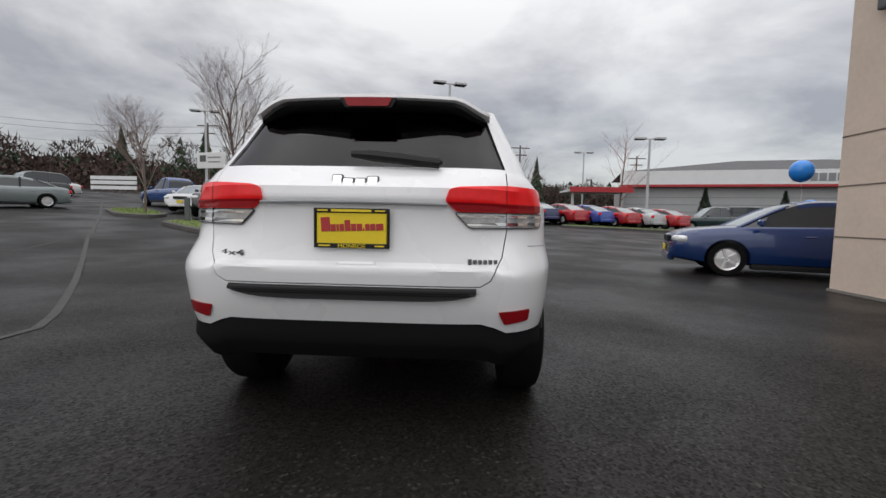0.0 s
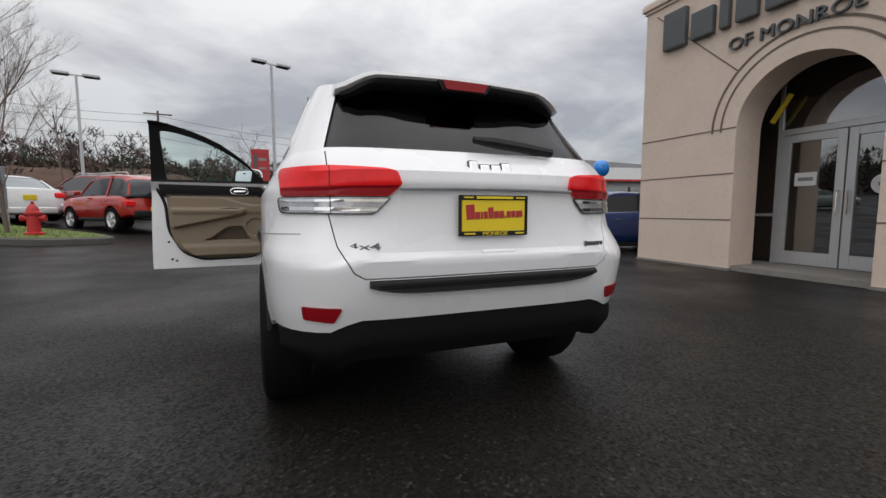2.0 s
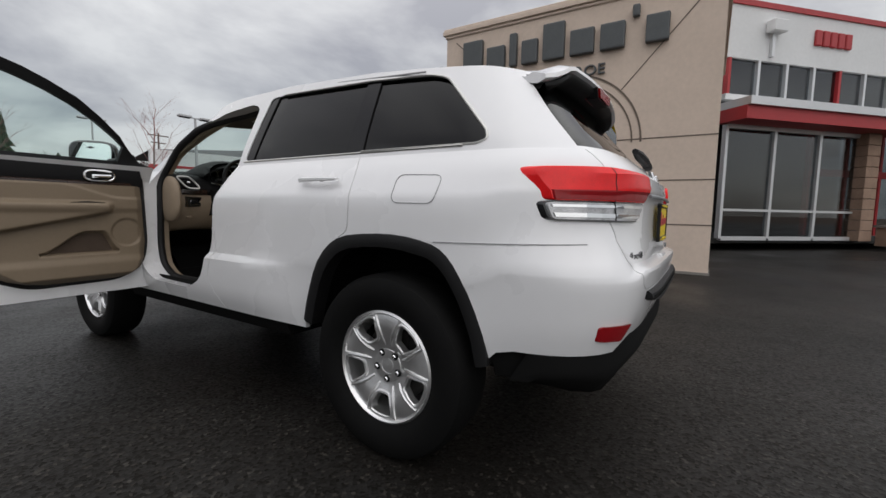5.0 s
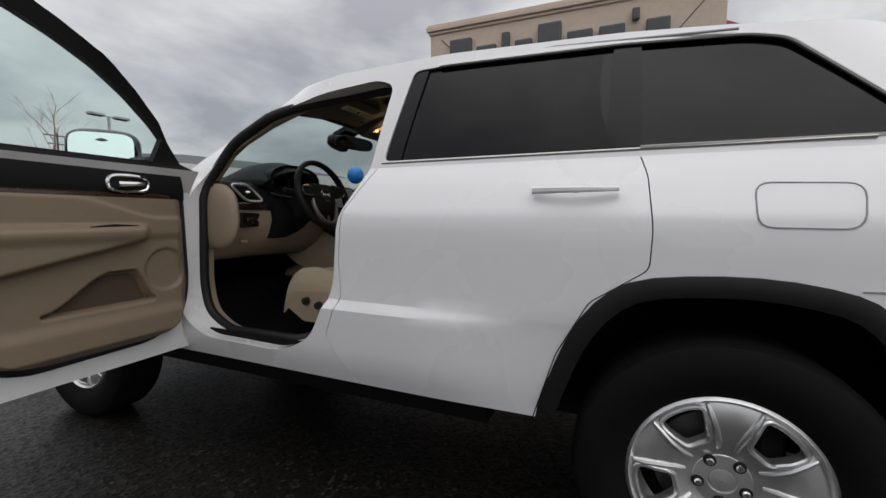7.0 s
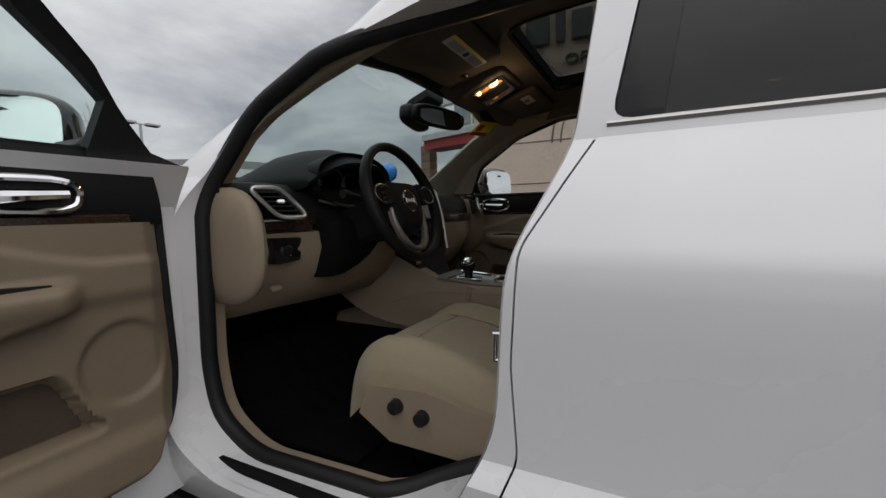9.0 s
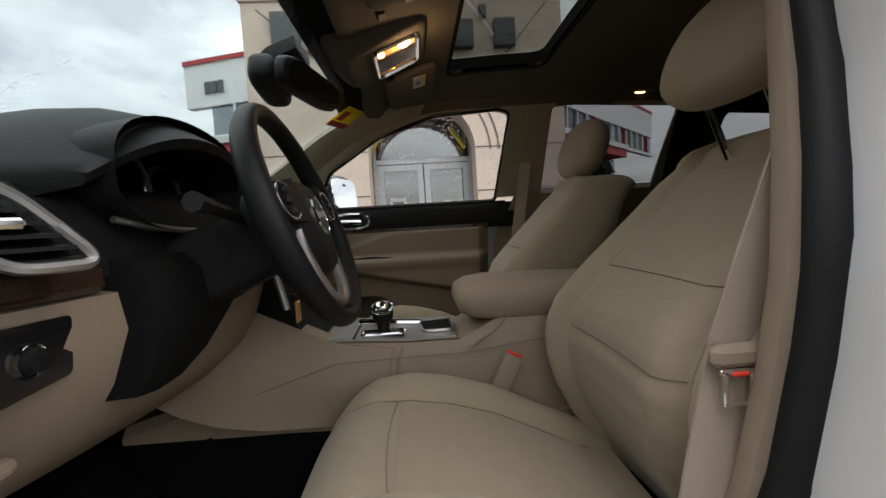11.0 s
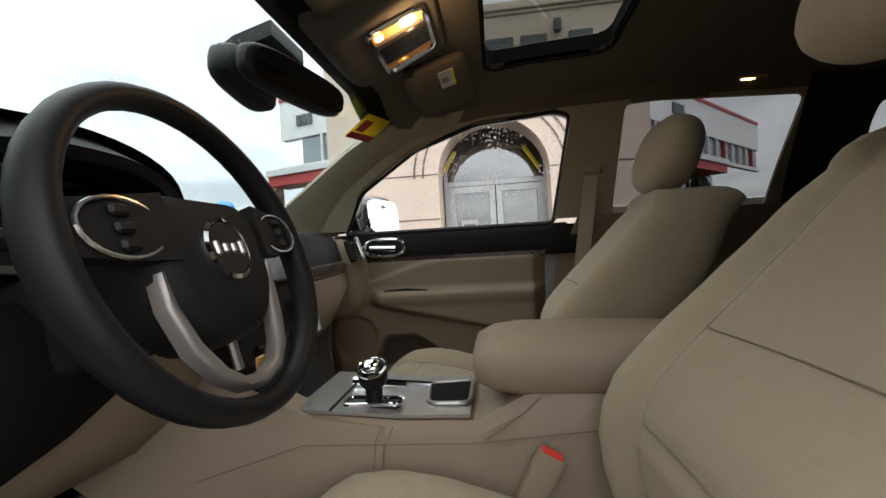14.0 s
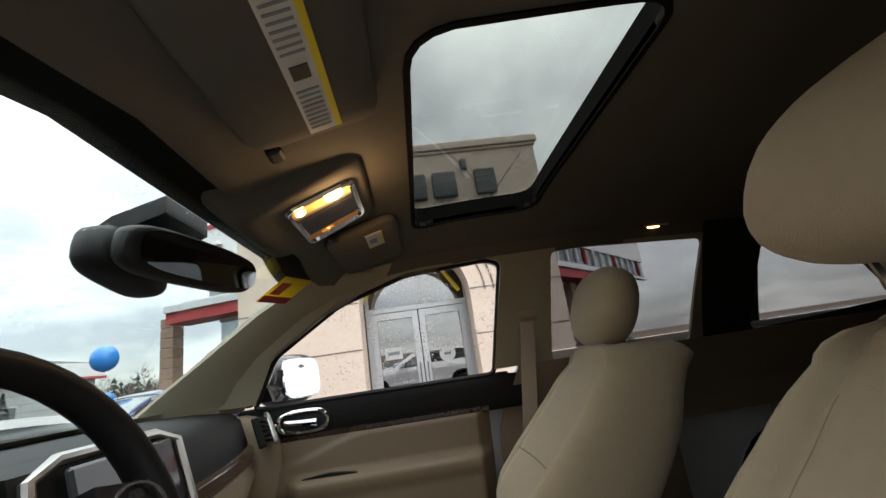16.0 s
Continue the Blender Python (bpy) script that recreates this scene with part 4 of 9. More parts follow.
def build_woods():
    """Far woods all along the horizon: firs and bare winter trees."""
    rnd = random.Random(11)
    firs, bare = bmesh.new(), bmesh.new()
    for i in range(560):
        b = radians(rnd.uniform(-75, 75))
        d = rnd.uniform(85, 165)
        x, y = d * math.sin(b), d * math.cos(b)
        z = gz(x, y) - 0.3
        left = x < -10
        if rnd.random() < (0.10 if left else 0.22):
            conifer_mesh(firs, x, y, z, rnd.uniform(5, 11) if left else rnd.uniform(4, 10), rnd.uniform(1.6, 3.0), rnd, 6)
        else:
            h, w = rnd.uniform(4.5, 10.5) if left else rnd.uniform(3.5, 8), rnd.uniform(2.5, 4.5)
            for _ in range(230):
                a, t = rnd.uniform(0, 6.283), rnd.random()
                rr = w * math.sin(math.pi * (0.15 + 0.8 * t)) * rnd.random() ** 0.5
                p = Vector((x + rr * math.cos(a), y + rr * math.sin(a), z + h * t))
                dv = Vector((rnd.uniform(-1, 1), rnd.uniform(-1, 1), rnd.uniform(0.2, 1.4))).normalized() * rnd.uniform(0.5, 1.5)
                s = dv.orthogonal().normalized() * rnd.uniform(0.04, 0.13)
                bare.faces.new([bare.verts.new(q) for q in (p - s, p + s, p + dv)])
    # a dense low belt of thicket closes the slope
    for i in range(900):
        b = radians(rnd.uniform(-78, 20)) if i % 4 else radians(rnd.uniform(10, 78))
        d = rnd.uniform(70, 150)
        x, y = d * math.sin(b), d * math.cos(b)
        z, h, w = gz(x, y) - 0.3, rnd.uniform(2.5, 5.5) * (0.75 + d / 300), rnd.uniform(2.5, 4.5)
        bm = bare if rnd.random() < 0.62 else firs
        for _ in range(170):
            a, t = rnd.uniform(0, 6.283), rnd.random()
            rr = w * (1 - 0.5 * t) * rnd.random() ** 0.5
            p = Vector((x + rr * math.cos(a), y + rr * math.sin(a), z + h * t * (1 - 0.3 * rr / w)))
            dv = Vector((rnd.uniform(-1, 1), rnd.uniform(-1, 1), rnd.uniform(0.3, 1.6))).normalized() * rnd.uniform(0.3, 0.95)
            sd = dv.orthogonal().normalized() * rnd.uniform(0.10, 0.30)
            bm.faces.new([bm.verts.new(q) for q in (p - sd, p + sd, p + dv)])
    part("far_firs", firs, M_CONIFER, None, "dark green firs on the far slope", kind="stuff")
    part("far_winter_woods", bare, M_WOODS, None, "bare reddish-brown winter woods on the far slope", kind="stuff")


# ---- street furniture ----
def lamp_post(x, y, h, turn, heads=2):
    root = thing("street_lamp", "pale grey lot lamp post with flat box heads", "street lamp", "lot lamps", pose(x, y, gz(x, y), 0, 0, turn))
    part("base", lathe([(0.001, 0), (0.26, 0), (0.26, 0.6), (0.001, 0.62)], n=16), M_CONCRETE, root)
    part("pole", loft([[(sx * w, sy * w, z) for sx, sy in ((-1, -1), (1, -1), (1, 1), (-1, 1))] for z, w in ((0.55, 0.085), (h, 0.06))]), M_GALV, root)
    for s in (-1, 1)[:heads]:
        head = part("lamp_head", box((s * 0.75, 0, h + 0.02), (0.85, 0.48, 0.17), 0.03), M_GALV, root)
        part("lens", box((s * 0.75, 0, h - 0.075), (0.7, 0.38, 0.03)), M_UNLIT, head)
        part("arm", box((s * 0.2, 0, h - 0.02), (0.34, 0.07, 0.07)), M_GALV, root)
    return root


def utility_pole(x, y, h, turn):
    root = thing("utility_pole", "wooden utility pole with two cross-arms", "utility pole", "utility poles", pose(x, y, gz(x, y), 0, 0, turn))
    part("pole", tube([(0, 0, -0.2), (0, 0, h)], [0.16, 0.10], 8), M_BARK, root)
    for z, w in ((h - 0.35, 2.6), (h - 1.3, 1.8)):
        part("cross_arm", box((0, 0, z), (w, 0.12, 0.13)), M_BARK, root)


def cable(a, b, sag):
    pts = []
    for k in range(13):
        t = k / 12
        pts.append((a[0] + (b[0] - a[0]) * t, a[1] + (b[1] - a[1]) * t, a[2] + (b[2] - a[2]) * t - sag * 4 * t * (1 - t)))
    part("overhead_cable", tube(pts, 0.02, 4), M_BLACK, None, "thin black overhead cable between poles")


def hydrant(x, y):
    root = thing("fire_hydrant", "red cast-iron fire hydrant on the grass island", "hydrant", m=pose(x, y, gz(x, y) + 0.14) @ Matrix.Diagonal((1.12, 1.12, 1.12, 1)))
    part("barrel", lathe([(0.001, 0), (0.17, 0), (0.17, 0.05), (0.115, 0.07), (0.11, 0.42), (0.15, 0.44), (0.15, 0.48), (0.11, 0.50), (0.09, 0.58), (0.05, 0.64), (0.001, 0.66)], n=20), M_HYDRANT, root, smooth=True)
    for s in (-1, 1):
        part("nozzle", lathe([(0.001, 0.10), (0.055, 0.10), (0.055, 0.17), (0.07, 0.17), (0.07, 0.21), (0.001, 0.21)][::1] if s > 0 else [(0.001, -0.10), (0.055, -0.10), (0.055, -0.17), (0.07, -0.17), (0.07, -0.21), (0.001, -0.21)], "x", 14, (0, 0, 0.36)), M_HYDRANT, root)
    part("cap_nut", box((0, 0, 0.68), (0.05, 0.05, 0.06), 0.01), M_HYDRANT, root)


def lot_sign(x, y, w, h, zc, turn, m, label, posts=2, stripes=False):
    root = thing("lot_sign", label, "sign", m=pose(x, y, gz(x, y), 0, 0, turn))
    part("panel", box((0, 0, zc), (w, 0.07, h), 0.012), m, root)
    xs = (-w / 2 + 0.08, w / 2 - 0.08) if posts == 2 else (w / 2 - 0.05,)
    for px in xs:
        part("post", box((px, 0.05, zc / 2 - 0.1), (0.09, 0.06, zc + 0.2)), M_GALV, root)
    if stripes:
        part("lettering_bar", box((-w * 0.28, -0.04, zc + h * 0.12), (w * 0.22, 0.01, h * 0.4), 0.004), M_SIGN, root)
        part("lettering_bar", box((w * 0.12, -0.04, zc + h * 0.18), (w * 0.45, 0.01, h * 0.08)), M_GREYPANEL, root)
        part("lettering_bar", box((w * 0.12, -0.04, zc - h * 0.1), (w * 0.4, 0.01, h * 0.06)), M_GREYPANEL, root)


def balloon(x, y, z, r, bz):
    root = thing("balloon", "round blue balloon on a thin string", "balloon", "blue balloons")
    part("skin", lathe([(0.001, -1.12 * r), (0.05 * r, -1.08 * r)] + [(r * math.sin(math.pi * (k + 0.35) / 16.2) ** 0.92, -r * math.cos(math.pi * (k + 0.35) / 16.2) * 1.05) for k in range(1, 16)] + [(0.001, 1.05 * r)], n=28, c=(x, y, z)), M_BALLOON, root, smooth=True)
    part("string", tube([(x, y, z - 1.1 * r), (x + 0.05, y, (z + bz) / 2), (x, y, bz)], 0.004, 4), M_WHITE, root)


# ---- parked vehicles ----
CAR_MATS = {}


def car_paint(c):
    if c not in CAR_MATS:
        CAR_MATS[c] = mat("car_paint", c, 0.25, 0.15, vary=0.03, scale=2, coat=1.0)
    return CAR_MATS[c]


def add_wheel(bm_t, bm_r, c, r, w, side):
    add_lathe(bm_t, [(r * 0.66, -w / 2 * side), (r * 0.95, -w / 2 * side), (r, -w * 0.3 * side), (r, w * 0.3 * side), (r * 0.95, w / 2 * side), (r * 0.66, w / 2 * side)], "x", 24, c)
    add_lathe(bm_r, [(r * 0.68, 0.3 * w * side), (r * 0.66, 0.5 * w * side), (r * 0.60, 0.46 * w * side), (r * 0.57, 0.30 * w * side), (r * 0.15, 0.34 * w * side), (0.001, 0.36 * w * side)], "x", 24, c)
    for k in range(5):
        a = 2 * math.pi * k / 5
        add_box(bm_r, Vector(c) + Vector((0.40 * w * side, math.cos(a) * r * 0.36, math.sin(a) * r * 0.36)), (0.05 * w + 0.01, r * 0.5, r * 0.17), 0.006, Matrix.Rotation(a, 3, "X"))


def vehicle(kind, color, x, y, heading, label, z=None, plate=True):
    """A parked car. Its nose points along +y before it is turned; heading is in degrees, counter-clockwise from +y."""
    root = thing({"sedan": "parked_sedan", "suv": "parked_suv", "pickup": "parked_pickup", "jeep": "parked_offroader"}[kind], label, "car", "", pose(x, y, gz(x, y) if z is None else z, 0, 0, heading))
    P = car_paint(color)
    if kind == "sedan":
        L, W, r, wb, belt = 4.75, 0.90, 0.335, 2.78, 0.95
        deck = [(-2.375, 0.66), (-2.36, 0.90), (-2.25, 1.02), (-1.65, 1.06), (-1.0, 1.01), (0.9, 0.985), (1.15, 0.975), (1.75, 0.925), (2.1, 0.875), (2.27, 0.80), (2.35, 0.68), (2.375, 0.50)]
        cab = [(-1.86, 1.03), (-1.05, 1.39), (-0.35, 1.495), (0.32, 1.455), (1.22, 0.96)]
    elif kind == "suv":
        L, W, r, wb, belt = 3.65, 0.83, 0.345, 2.2, 1.02
        deck = [(-1.82, 0.60), (-1.80, 1.00), (-1.0, 1.04), (0.5, 1.03), (0.75, 1.01), (1.55, 0.96), (1.76, 0.82), (1.82, 0.55)]
        cab = [(-1.77, 1.03), (-1.66, 1.58), (-0.6, 1.66), (0.12, 1.63), (0.72, 1.02)]
    elif kind == "jeep":
        L, W, r, wb, belt = 4.1, 0.85, 0.40, 2.5, 1.15
        deck = [(-2.05, 0.62), (-2.03, 1.15), (-1.0, 1.17), (0.55, 1.17), (0.7, 1.15), (1.85, 1.10), (1.98, 0.95), (2.0, 0.6)]
        cab = [(-1.98, 1.16), (-1.9, 1.78), (-0.6, 1.82), (0.35, 1.80), (0.62, 1.16)]
    else:
        L, W, r, wb, belt = 5.6, 0.98, 0.39, 3.5, 1.08
        deck = [(-2.8, 0.70), (-2.78, 1.12), (-0.95, 1.13), (0.85, 1.12), (1.05, 1.10), (2.5, 1.02), (2.72, 0.85), (2.8, 0.65)]
        cab = [(-0.95, 1.12), (-0.80, 1.78), (-0.2, 1.84), (0.25, 1.82), (1.02, 1.11)]
    zb = 0.22 if kind == "sedan" else 0.36
    deck = eased(deck, 2)
    soft = eased(cab, 2)
    # lower body: rounded stations along the car
    ys = np.linspace(-L / 2, L / 2, 45).tolist()
    rings = []
    for yy in ys:
        e = min(1.0, (L / 2 - abs(yy)) / (0.62 if yy > 0 else 0.40))
        w = W * (0.70 + 0.30 * math.sqrt(max(0, 1 - (1 - e) ** 2)) ** 0.8)
        zt = lerp_table(deck, yy)
        low = min(zb + 0.10 * (1 - e), zt - 0.15)
        hh = zt - low
        prof = ((0.86, 0.0), (0.945, 0.06), (0.985, 0.20), (1.0, 0.42), (0.995, 0.60), (0.978, 0.76), (0.945, 0.90), (0.87, 0.985), (0.72, 1.01), (0.40, 1.03), (0.0, 1.035))
        right = [(w * a, yy, low + hh * b) for a, b in prof]
        rings.append(right + [(-x, y, z) for x, y, z in right[-2::-1]])
    body = loft(rings)
    for s in (-1, 1):
        cut = bmesh.new()
        add_lathe(cut, [(r * 1.16, -W * 1.2), (r * 1.16, -W * 0.72)] if s < 0 else [(r * 1.16, W * 0.72), (r * 1.16, W * 1.2)], "x", 24, (0, wb / 2, r), caps=True)
        body = boolean(body, cut, "DIFFERENCE")
        cut = bmesh.new()
        add_lathe(cut, [(r * 1.16, -W * 1.2), (r * 1.16, -W * 0.72)] if s < 0 else [(r * 1.16, W * 0.72), (r * 1.16, W * 1.2)], "x", 24, (0, -wb / 2, r), caps=True)
        body = boolean(body, cut, "DIFFERENCE")
    part("body", body, P, root, smooth=True, angle=32)
    # cabin: one rounded glass house, a painted roof laid over it
    top = max(c[1] for c in cab)
    def half(z):
        return W * (0.88 - 0.21 * max(0.0, z - belt) / (top - belt))
    rings = []
    for yy, z in soft:
        h = half(z)
        row = [(W * 0.88, yy, belt - 0.04), (h + 0.012, yy, max(belt - 0.02, z - 0.11)), (h * 0.965, yy, z - 0.035), (h * 0.84, yy, z - 0.004), (h * 0.45, yy, z + 0.012), (0.0, yy, z + 0.016)]
        rings.append(row + [(-x, y, q) for x, y, q in row[-2::-1]])
    part("window_band", loft(rings), M_DARKGLASS, root, smooth=True, angle=35)
    rings = []
    for yy, z in soft:
        if cab[1][0] - 0.02 <= yy <= cab[-2][0] + 0.06:
            h = half(z) + 0.006
            row = [(h + 0.010, yy, z - 0.105), (h * 0.97, yy, z - 0.030), (h * 0.84, yy, z + 0.004), (h * 0.45, yy, z + 0.020), (0.0, yy, z + 0.024)]
            rings.append(row + [(-x, y, q) for x, y, q in row[-2::-1]] + [(0.0, yy, z - 0.03)])
    part("roof", loft(rings), P, root, smooth=True, angle=35)
    (ya, za), (yb, zbm) = cab[-2], cab[-1]
    def pane(u, v):
        y, z = ya + (yb - ya) * (0.04 + 0.93 * v), za + (zbm - za) * (0.04 + 0.93 * v)
        bow = lerp_table([(p[0], p[1]) for p in soft], y)
        return ((2 * u - 1) * half(bow) * 0.86, y, bow + 0.022 - 0.014 * (2 * u - 1) ** 2)
    part("windscreen", sheet(pane, 10, 8, 0.0), M_CARSCREEN, root, "windscreen in mirror grey, sky sheen put into its colour", True)
    (yc, zc), (yd, zd) = cab[0], cab[1]
    def rear_pane(u, v):
        y = yc + (yd - yc) * (0.06 + 0.9 * v)
        bow = lerp_table([(p[0], p[1]) for p in soft], y)
        return ((2 * u - 1) * half(bow) * 0.84, y, bow + 0.020 - 0.012 * (2 * u - 1) ** 2)
    if kind == "sedan":
        part("rear_window", sheet(rear_pane, 10, 6, 0.0), M_CARSCREEN, root, "rear window in mirror grey, sky sheen put into its colour", True)
    for s in (-1, 1):
        for (ya, za), (yb, zbm) in ((cab[0], cab[1]), (cab[-2], cab[-1])):
            run = [(s * half(z) * 0.955, y, z - 0.012) for y, z in soft if ya - 0.02 <= y <= yb + 0.02]
            part("pillar", tube(run, 0.034, 6), P, root, smooth=True)
        ymid = (cab[1][0] + cab[-2][0]) / 2 - (0.1 if kind == "sedan" else 0)
        part("pillar", tube([(s * (half(belt) + 0.0), ymid, belt), (s * half(top - 0.05), ymid - 0.05, top - 0.06)], 0.035, 5), M_BLACK if kind == "sedan" else P, root)
        part("mirror", box((s * (W + 0.08), cab[-1][0] - 0.32, belt + 0.10), (0.16, 0.10, 0.13), 0.03), P, root)
        part("sill", box((s * W * 0.9, 0, zb - 0.02), (0.12, wb - 2.4 * r, 0.10), 0.02), M_BLACK, root)
        for yy, zz in ((0.1, belt - 0.15), (-0.85, belt - 0.15)):
            part("door_handle", box((s * (W * 0.985), yy, zz), (0.03, 0.18, 0.03), 0.008), P, root)
    for sx in (-1, 1):
        for sy in (-1, 1):
            t, rm = bmesh.new(), bmesh.new()
            add_wheel(t, rm, (sx * (W - 0.11), sy * wb / 2, r), r, 0.22, sx)
            wh = part("wheel", t, M_RUBBER, root)
            part("rim", rm, M_ALLOY, wh)
        zf = lerp_table(deck, L / 2 - 0.1) - 0.06
        part("headlight", blob((sx * W * 0.72, L / 2 - 0.25, zf - 0.02), (0.20, 0.20, 0.085), 3.0, 18, 12, Matrix.Rotation(-sx * 0.55, 3, "Z")), M_HEADLAMP, root, smooth=True)
        part("tail_light", box((sx * W * 0.80, -L / 2 + 0.06, lerp_table(deck, -L / 2 + 0.06) - 0.12), (0.26, 0.10, 0.17), 0.03), M_RED_LENS, root)
    part("grille", box((0, L / 2 - 0.02, lerp_table(deck, L / 2 - 0.1) - 0.08), (W * 0.75, 0.06, 0.13), 0.02), M_BLACK, root)
    part("front_bumper", box((0, L / 2 - 0.05, zb + 0.10), (W * 1.30, 0.14, 0.16), 0.06, None, 3), P if kind == "sedan" else M_BLACK, root)
    part("rear_bumper", box((0, -L / 2 + 0.05, zb + 0.14), (W * 1.45, 0.16, 0.20), 0.06, None, 3), P if kind == "sedan" else M_BLACK, root)
    if kind == "sedan":
        for zz in (0.60, 0.65, 0.70):
            part("grille_bar", box((0, L / 2 - 0.03, zz), (W * 0.62, 0.05, 0.012), 0.003), M_CHROME, root)
        part("lower_grille", box((0, L / 2 - 0.045, 0.36), (W * 1.0, 0.08, 0.12), 0.03), M_BLACK, root)
        part("front_plate", box((0.0, L / 2 + 0.030, 0.50), (0.31, 0.02, 0.14), 0.005), M_YELLOW, root)
    if plate:
        part("plate", box((0.0, -L / 2 - 0.012, 0.75 if kind == "sedan" else 0.62), (0.31, 0.02, 0.16), 0.006), M_YELLOW, root)
    if kind == "suv":
        t, rm = bmesh.new(), bmesh.new()
        add_lathe(t, [(r * 0.62, -L / 2 - 0.02), (r * 0.95, -L / 2 - 0.02), (r, -L / 2 - 0.08), (r, -L / 2 - 0.16), (r * 0.93, -L / 2 - 0.20), (r * 0.60, -L / 2 - 0.20)], "y", 24, (0.18, 0, 0.92))
        wh = part("spare_wheel", t, M_RUBBER, root)
        add_lathe(rm, [(r * 0.62, -L / 2 - 0.12), (r * 0.55, -L / 2 - 0.17), (r * 0.2, -L / 2 - 0.15), (0.001, -L / 2 - 0.19)], "y", 20, (0.18, 0, 0.92))
        part("rim", rm, M_ALLOY, wh)
        for s in (-1, 1):
            part("roof_rail", tube([(s * 0.48, -1.45, 1.63), (s * 0.48, -1.35, 1.70), (s * 0.48, -0.05, 1.71), (s * 0.48, 0.05, 1.64)], 0.02, 6), M_GALV, root)
    return root



build_ground()
ground_strip("lane_line", [(-3.25, 0.45), (-3.26, 0.8), (-3.6, 1.3), (-4.3, 2.15), (-5.2, 3.2), (-7.4, 5.7), (-9.9, 8.5)], 0.085, M_LINE, "worn white lane line on the asphalt")
ground_strip("lane_line", [(-9.9, 8.6), (-15.5, 15.2), (-25, 26)], 0.11, M_LINE, "worn white lane line on the asphalt")
ground_strip("cross_line", [(-9.9, 8.3), (-9.2, 6.6), (-8.6, 5.1)], 0.08, M_LINE, "worn white cross line on the asphalt")
island("grass_island", [(-5.0, 11.0), (-4.3, 9.9), (-6.0, 9.3), (-8.4, 10.7), (-10.9, 12.6), (-10.8, 13.5), (-8.4, 13.6)], "kerbed grass island with a bare tree and signs")
island("grass_verge", [(7.0, 25.0), (18.0, 26.2), (18.2, 27.2), (7.0, 26.2)], "narrow kerbed grass verge before parked cars")
island("grass_verge", [(-17.5, 17.6), (-14.6, 14.9), (-12.9, 14.9), (-13.2, 16.4), (-16.6, 19.2)], "narrow kerbed grass verge by the drive")
build_portico()
build_showroom("showroom", (13.4, -1.95), (0.715, -0.70), 17.0, 1, "white showroom front with red line, tall panes and stone column",
               ((2.1, 3.6, 6.2, 6.65, M_RED), (5.9, 7.0, 6.1, 6.55, M_SIGN)))
build_showroom("showroom", (13.4, 5.4), (0.30, 0.954), 4.2, -1, "white showroom wing with red canopy beyond the portico",
               ((2.6, 3.4, 6.0, 6.4, M_SIGN),))
build_far_building()
for fx, fy, fh, fw, fs in ((21.9, -8.9, 5.6, 1.35, 31),):
    rt = thing("fir_tree", "dense dark green fir beside the showroom panes", "tree", "firs by the showroom")
    bmf = bmesh.new()
    conifer_mesh(bmf, fx, fy, 0.1, fh, fw, random.Random(fs), 22)
    part("crown", bmf, M_CONIFER, rt, kind="stuff")
    part("trunk", tube([(fx, fy, 0.0), (fx, fy, fh * 0.4)], 0.09, 6), M_BARK, rt)
island("grass_verge", [(16.6, -8.2), (17.8, -7.2), (24.0, -12.6), (23.0, -13.6)], "narrow kerbed grass verge before the showroom panes")
bare_tree("street_tree", -6.75, 10.75, 5.0, 0.72, 3, "bare young street tree on the grass island", None, 5, 0.0, 1.6)
bare_tree("street_tree", -14.0, 15.9, 5.0, 0.78, 8, "bare young street tree on the grass island", None, 5, 0.0, 1.6)
bare_tree("street_tree", 17.0, 43.0, 9.5, 1.0, 5, "bare reddish-twigged tree behind parked cars", M_BLOSSOM)
bare_tree("street_tree", 9.0, 58.0, 9.0, 0.9, 9, "bare pale tree beyond the lot", M_BLOSSOM, 4)
bare_tree("street_tree", -30.0, 60.0, 11.0, 1.0, 12, "bare reddish-twigged tree beyond the guard rail", M_BLOSSOM, 4)
bare_tree("street_tree", -24.0, 62.0, 12.0, 0.9, 14, "bare tall tree beyond the guard rail", None, 4)
bare_tree("street_tree", -3.0, 70.0, 10.0, 1.0, 21, "bare tree beyond the lot", None, 4)
for q in ((24.9, 41.5), (31.5, 39.8), (40.0, 37.6)):
    columnar_tree(*q, 3.6, 0.55, int(q[0] * 10))
build_bank()
build_woods()
for i, (fx, fy, fh) in enumerate(((-46, 72, 12), (6, 62, 7.5), (12, 66, 8.5), (2.1, 58, 5.6), (7.5, 64, 4.4), (-60, 70, 11))):
    rt = thing("fir_tree", "dark green fir beyond the lot", "tree", "firs beyond the lot")
    bmf = bmesh.new()
    conifer_mesh(bmf, fx, fy, gz(fx, fy), fh, fh * 0.22, random.Random(i), 22)
    part("crown", bmf, M_CONIFER, rt, kind="stuff")
    part("trunk", tube([(fx, fy, gz(fx, fy) - 0.2), (fx, fy, gz(fx, fy) + fh * 0.4)], 0.16, 6), M_BARK, rt)
lamp_post(-0.65, 27.0, 9.3, 20)
lamp_post(-11.9, 31.0, 7.9, 10)
lamp_post(14.9, 31.5, 6.9, 0)
lamp_post(-21.6, 32.8, 7.7, 15)
lamp_post(15.5, 52.0, 8.0, 0)
for q in ((-12, 52, 9.2, 5), (-32, 50, 9.2, 5), (8, 56, 9.0, 5), (26, 62, 9, 0)):
    utility_pole(*q)
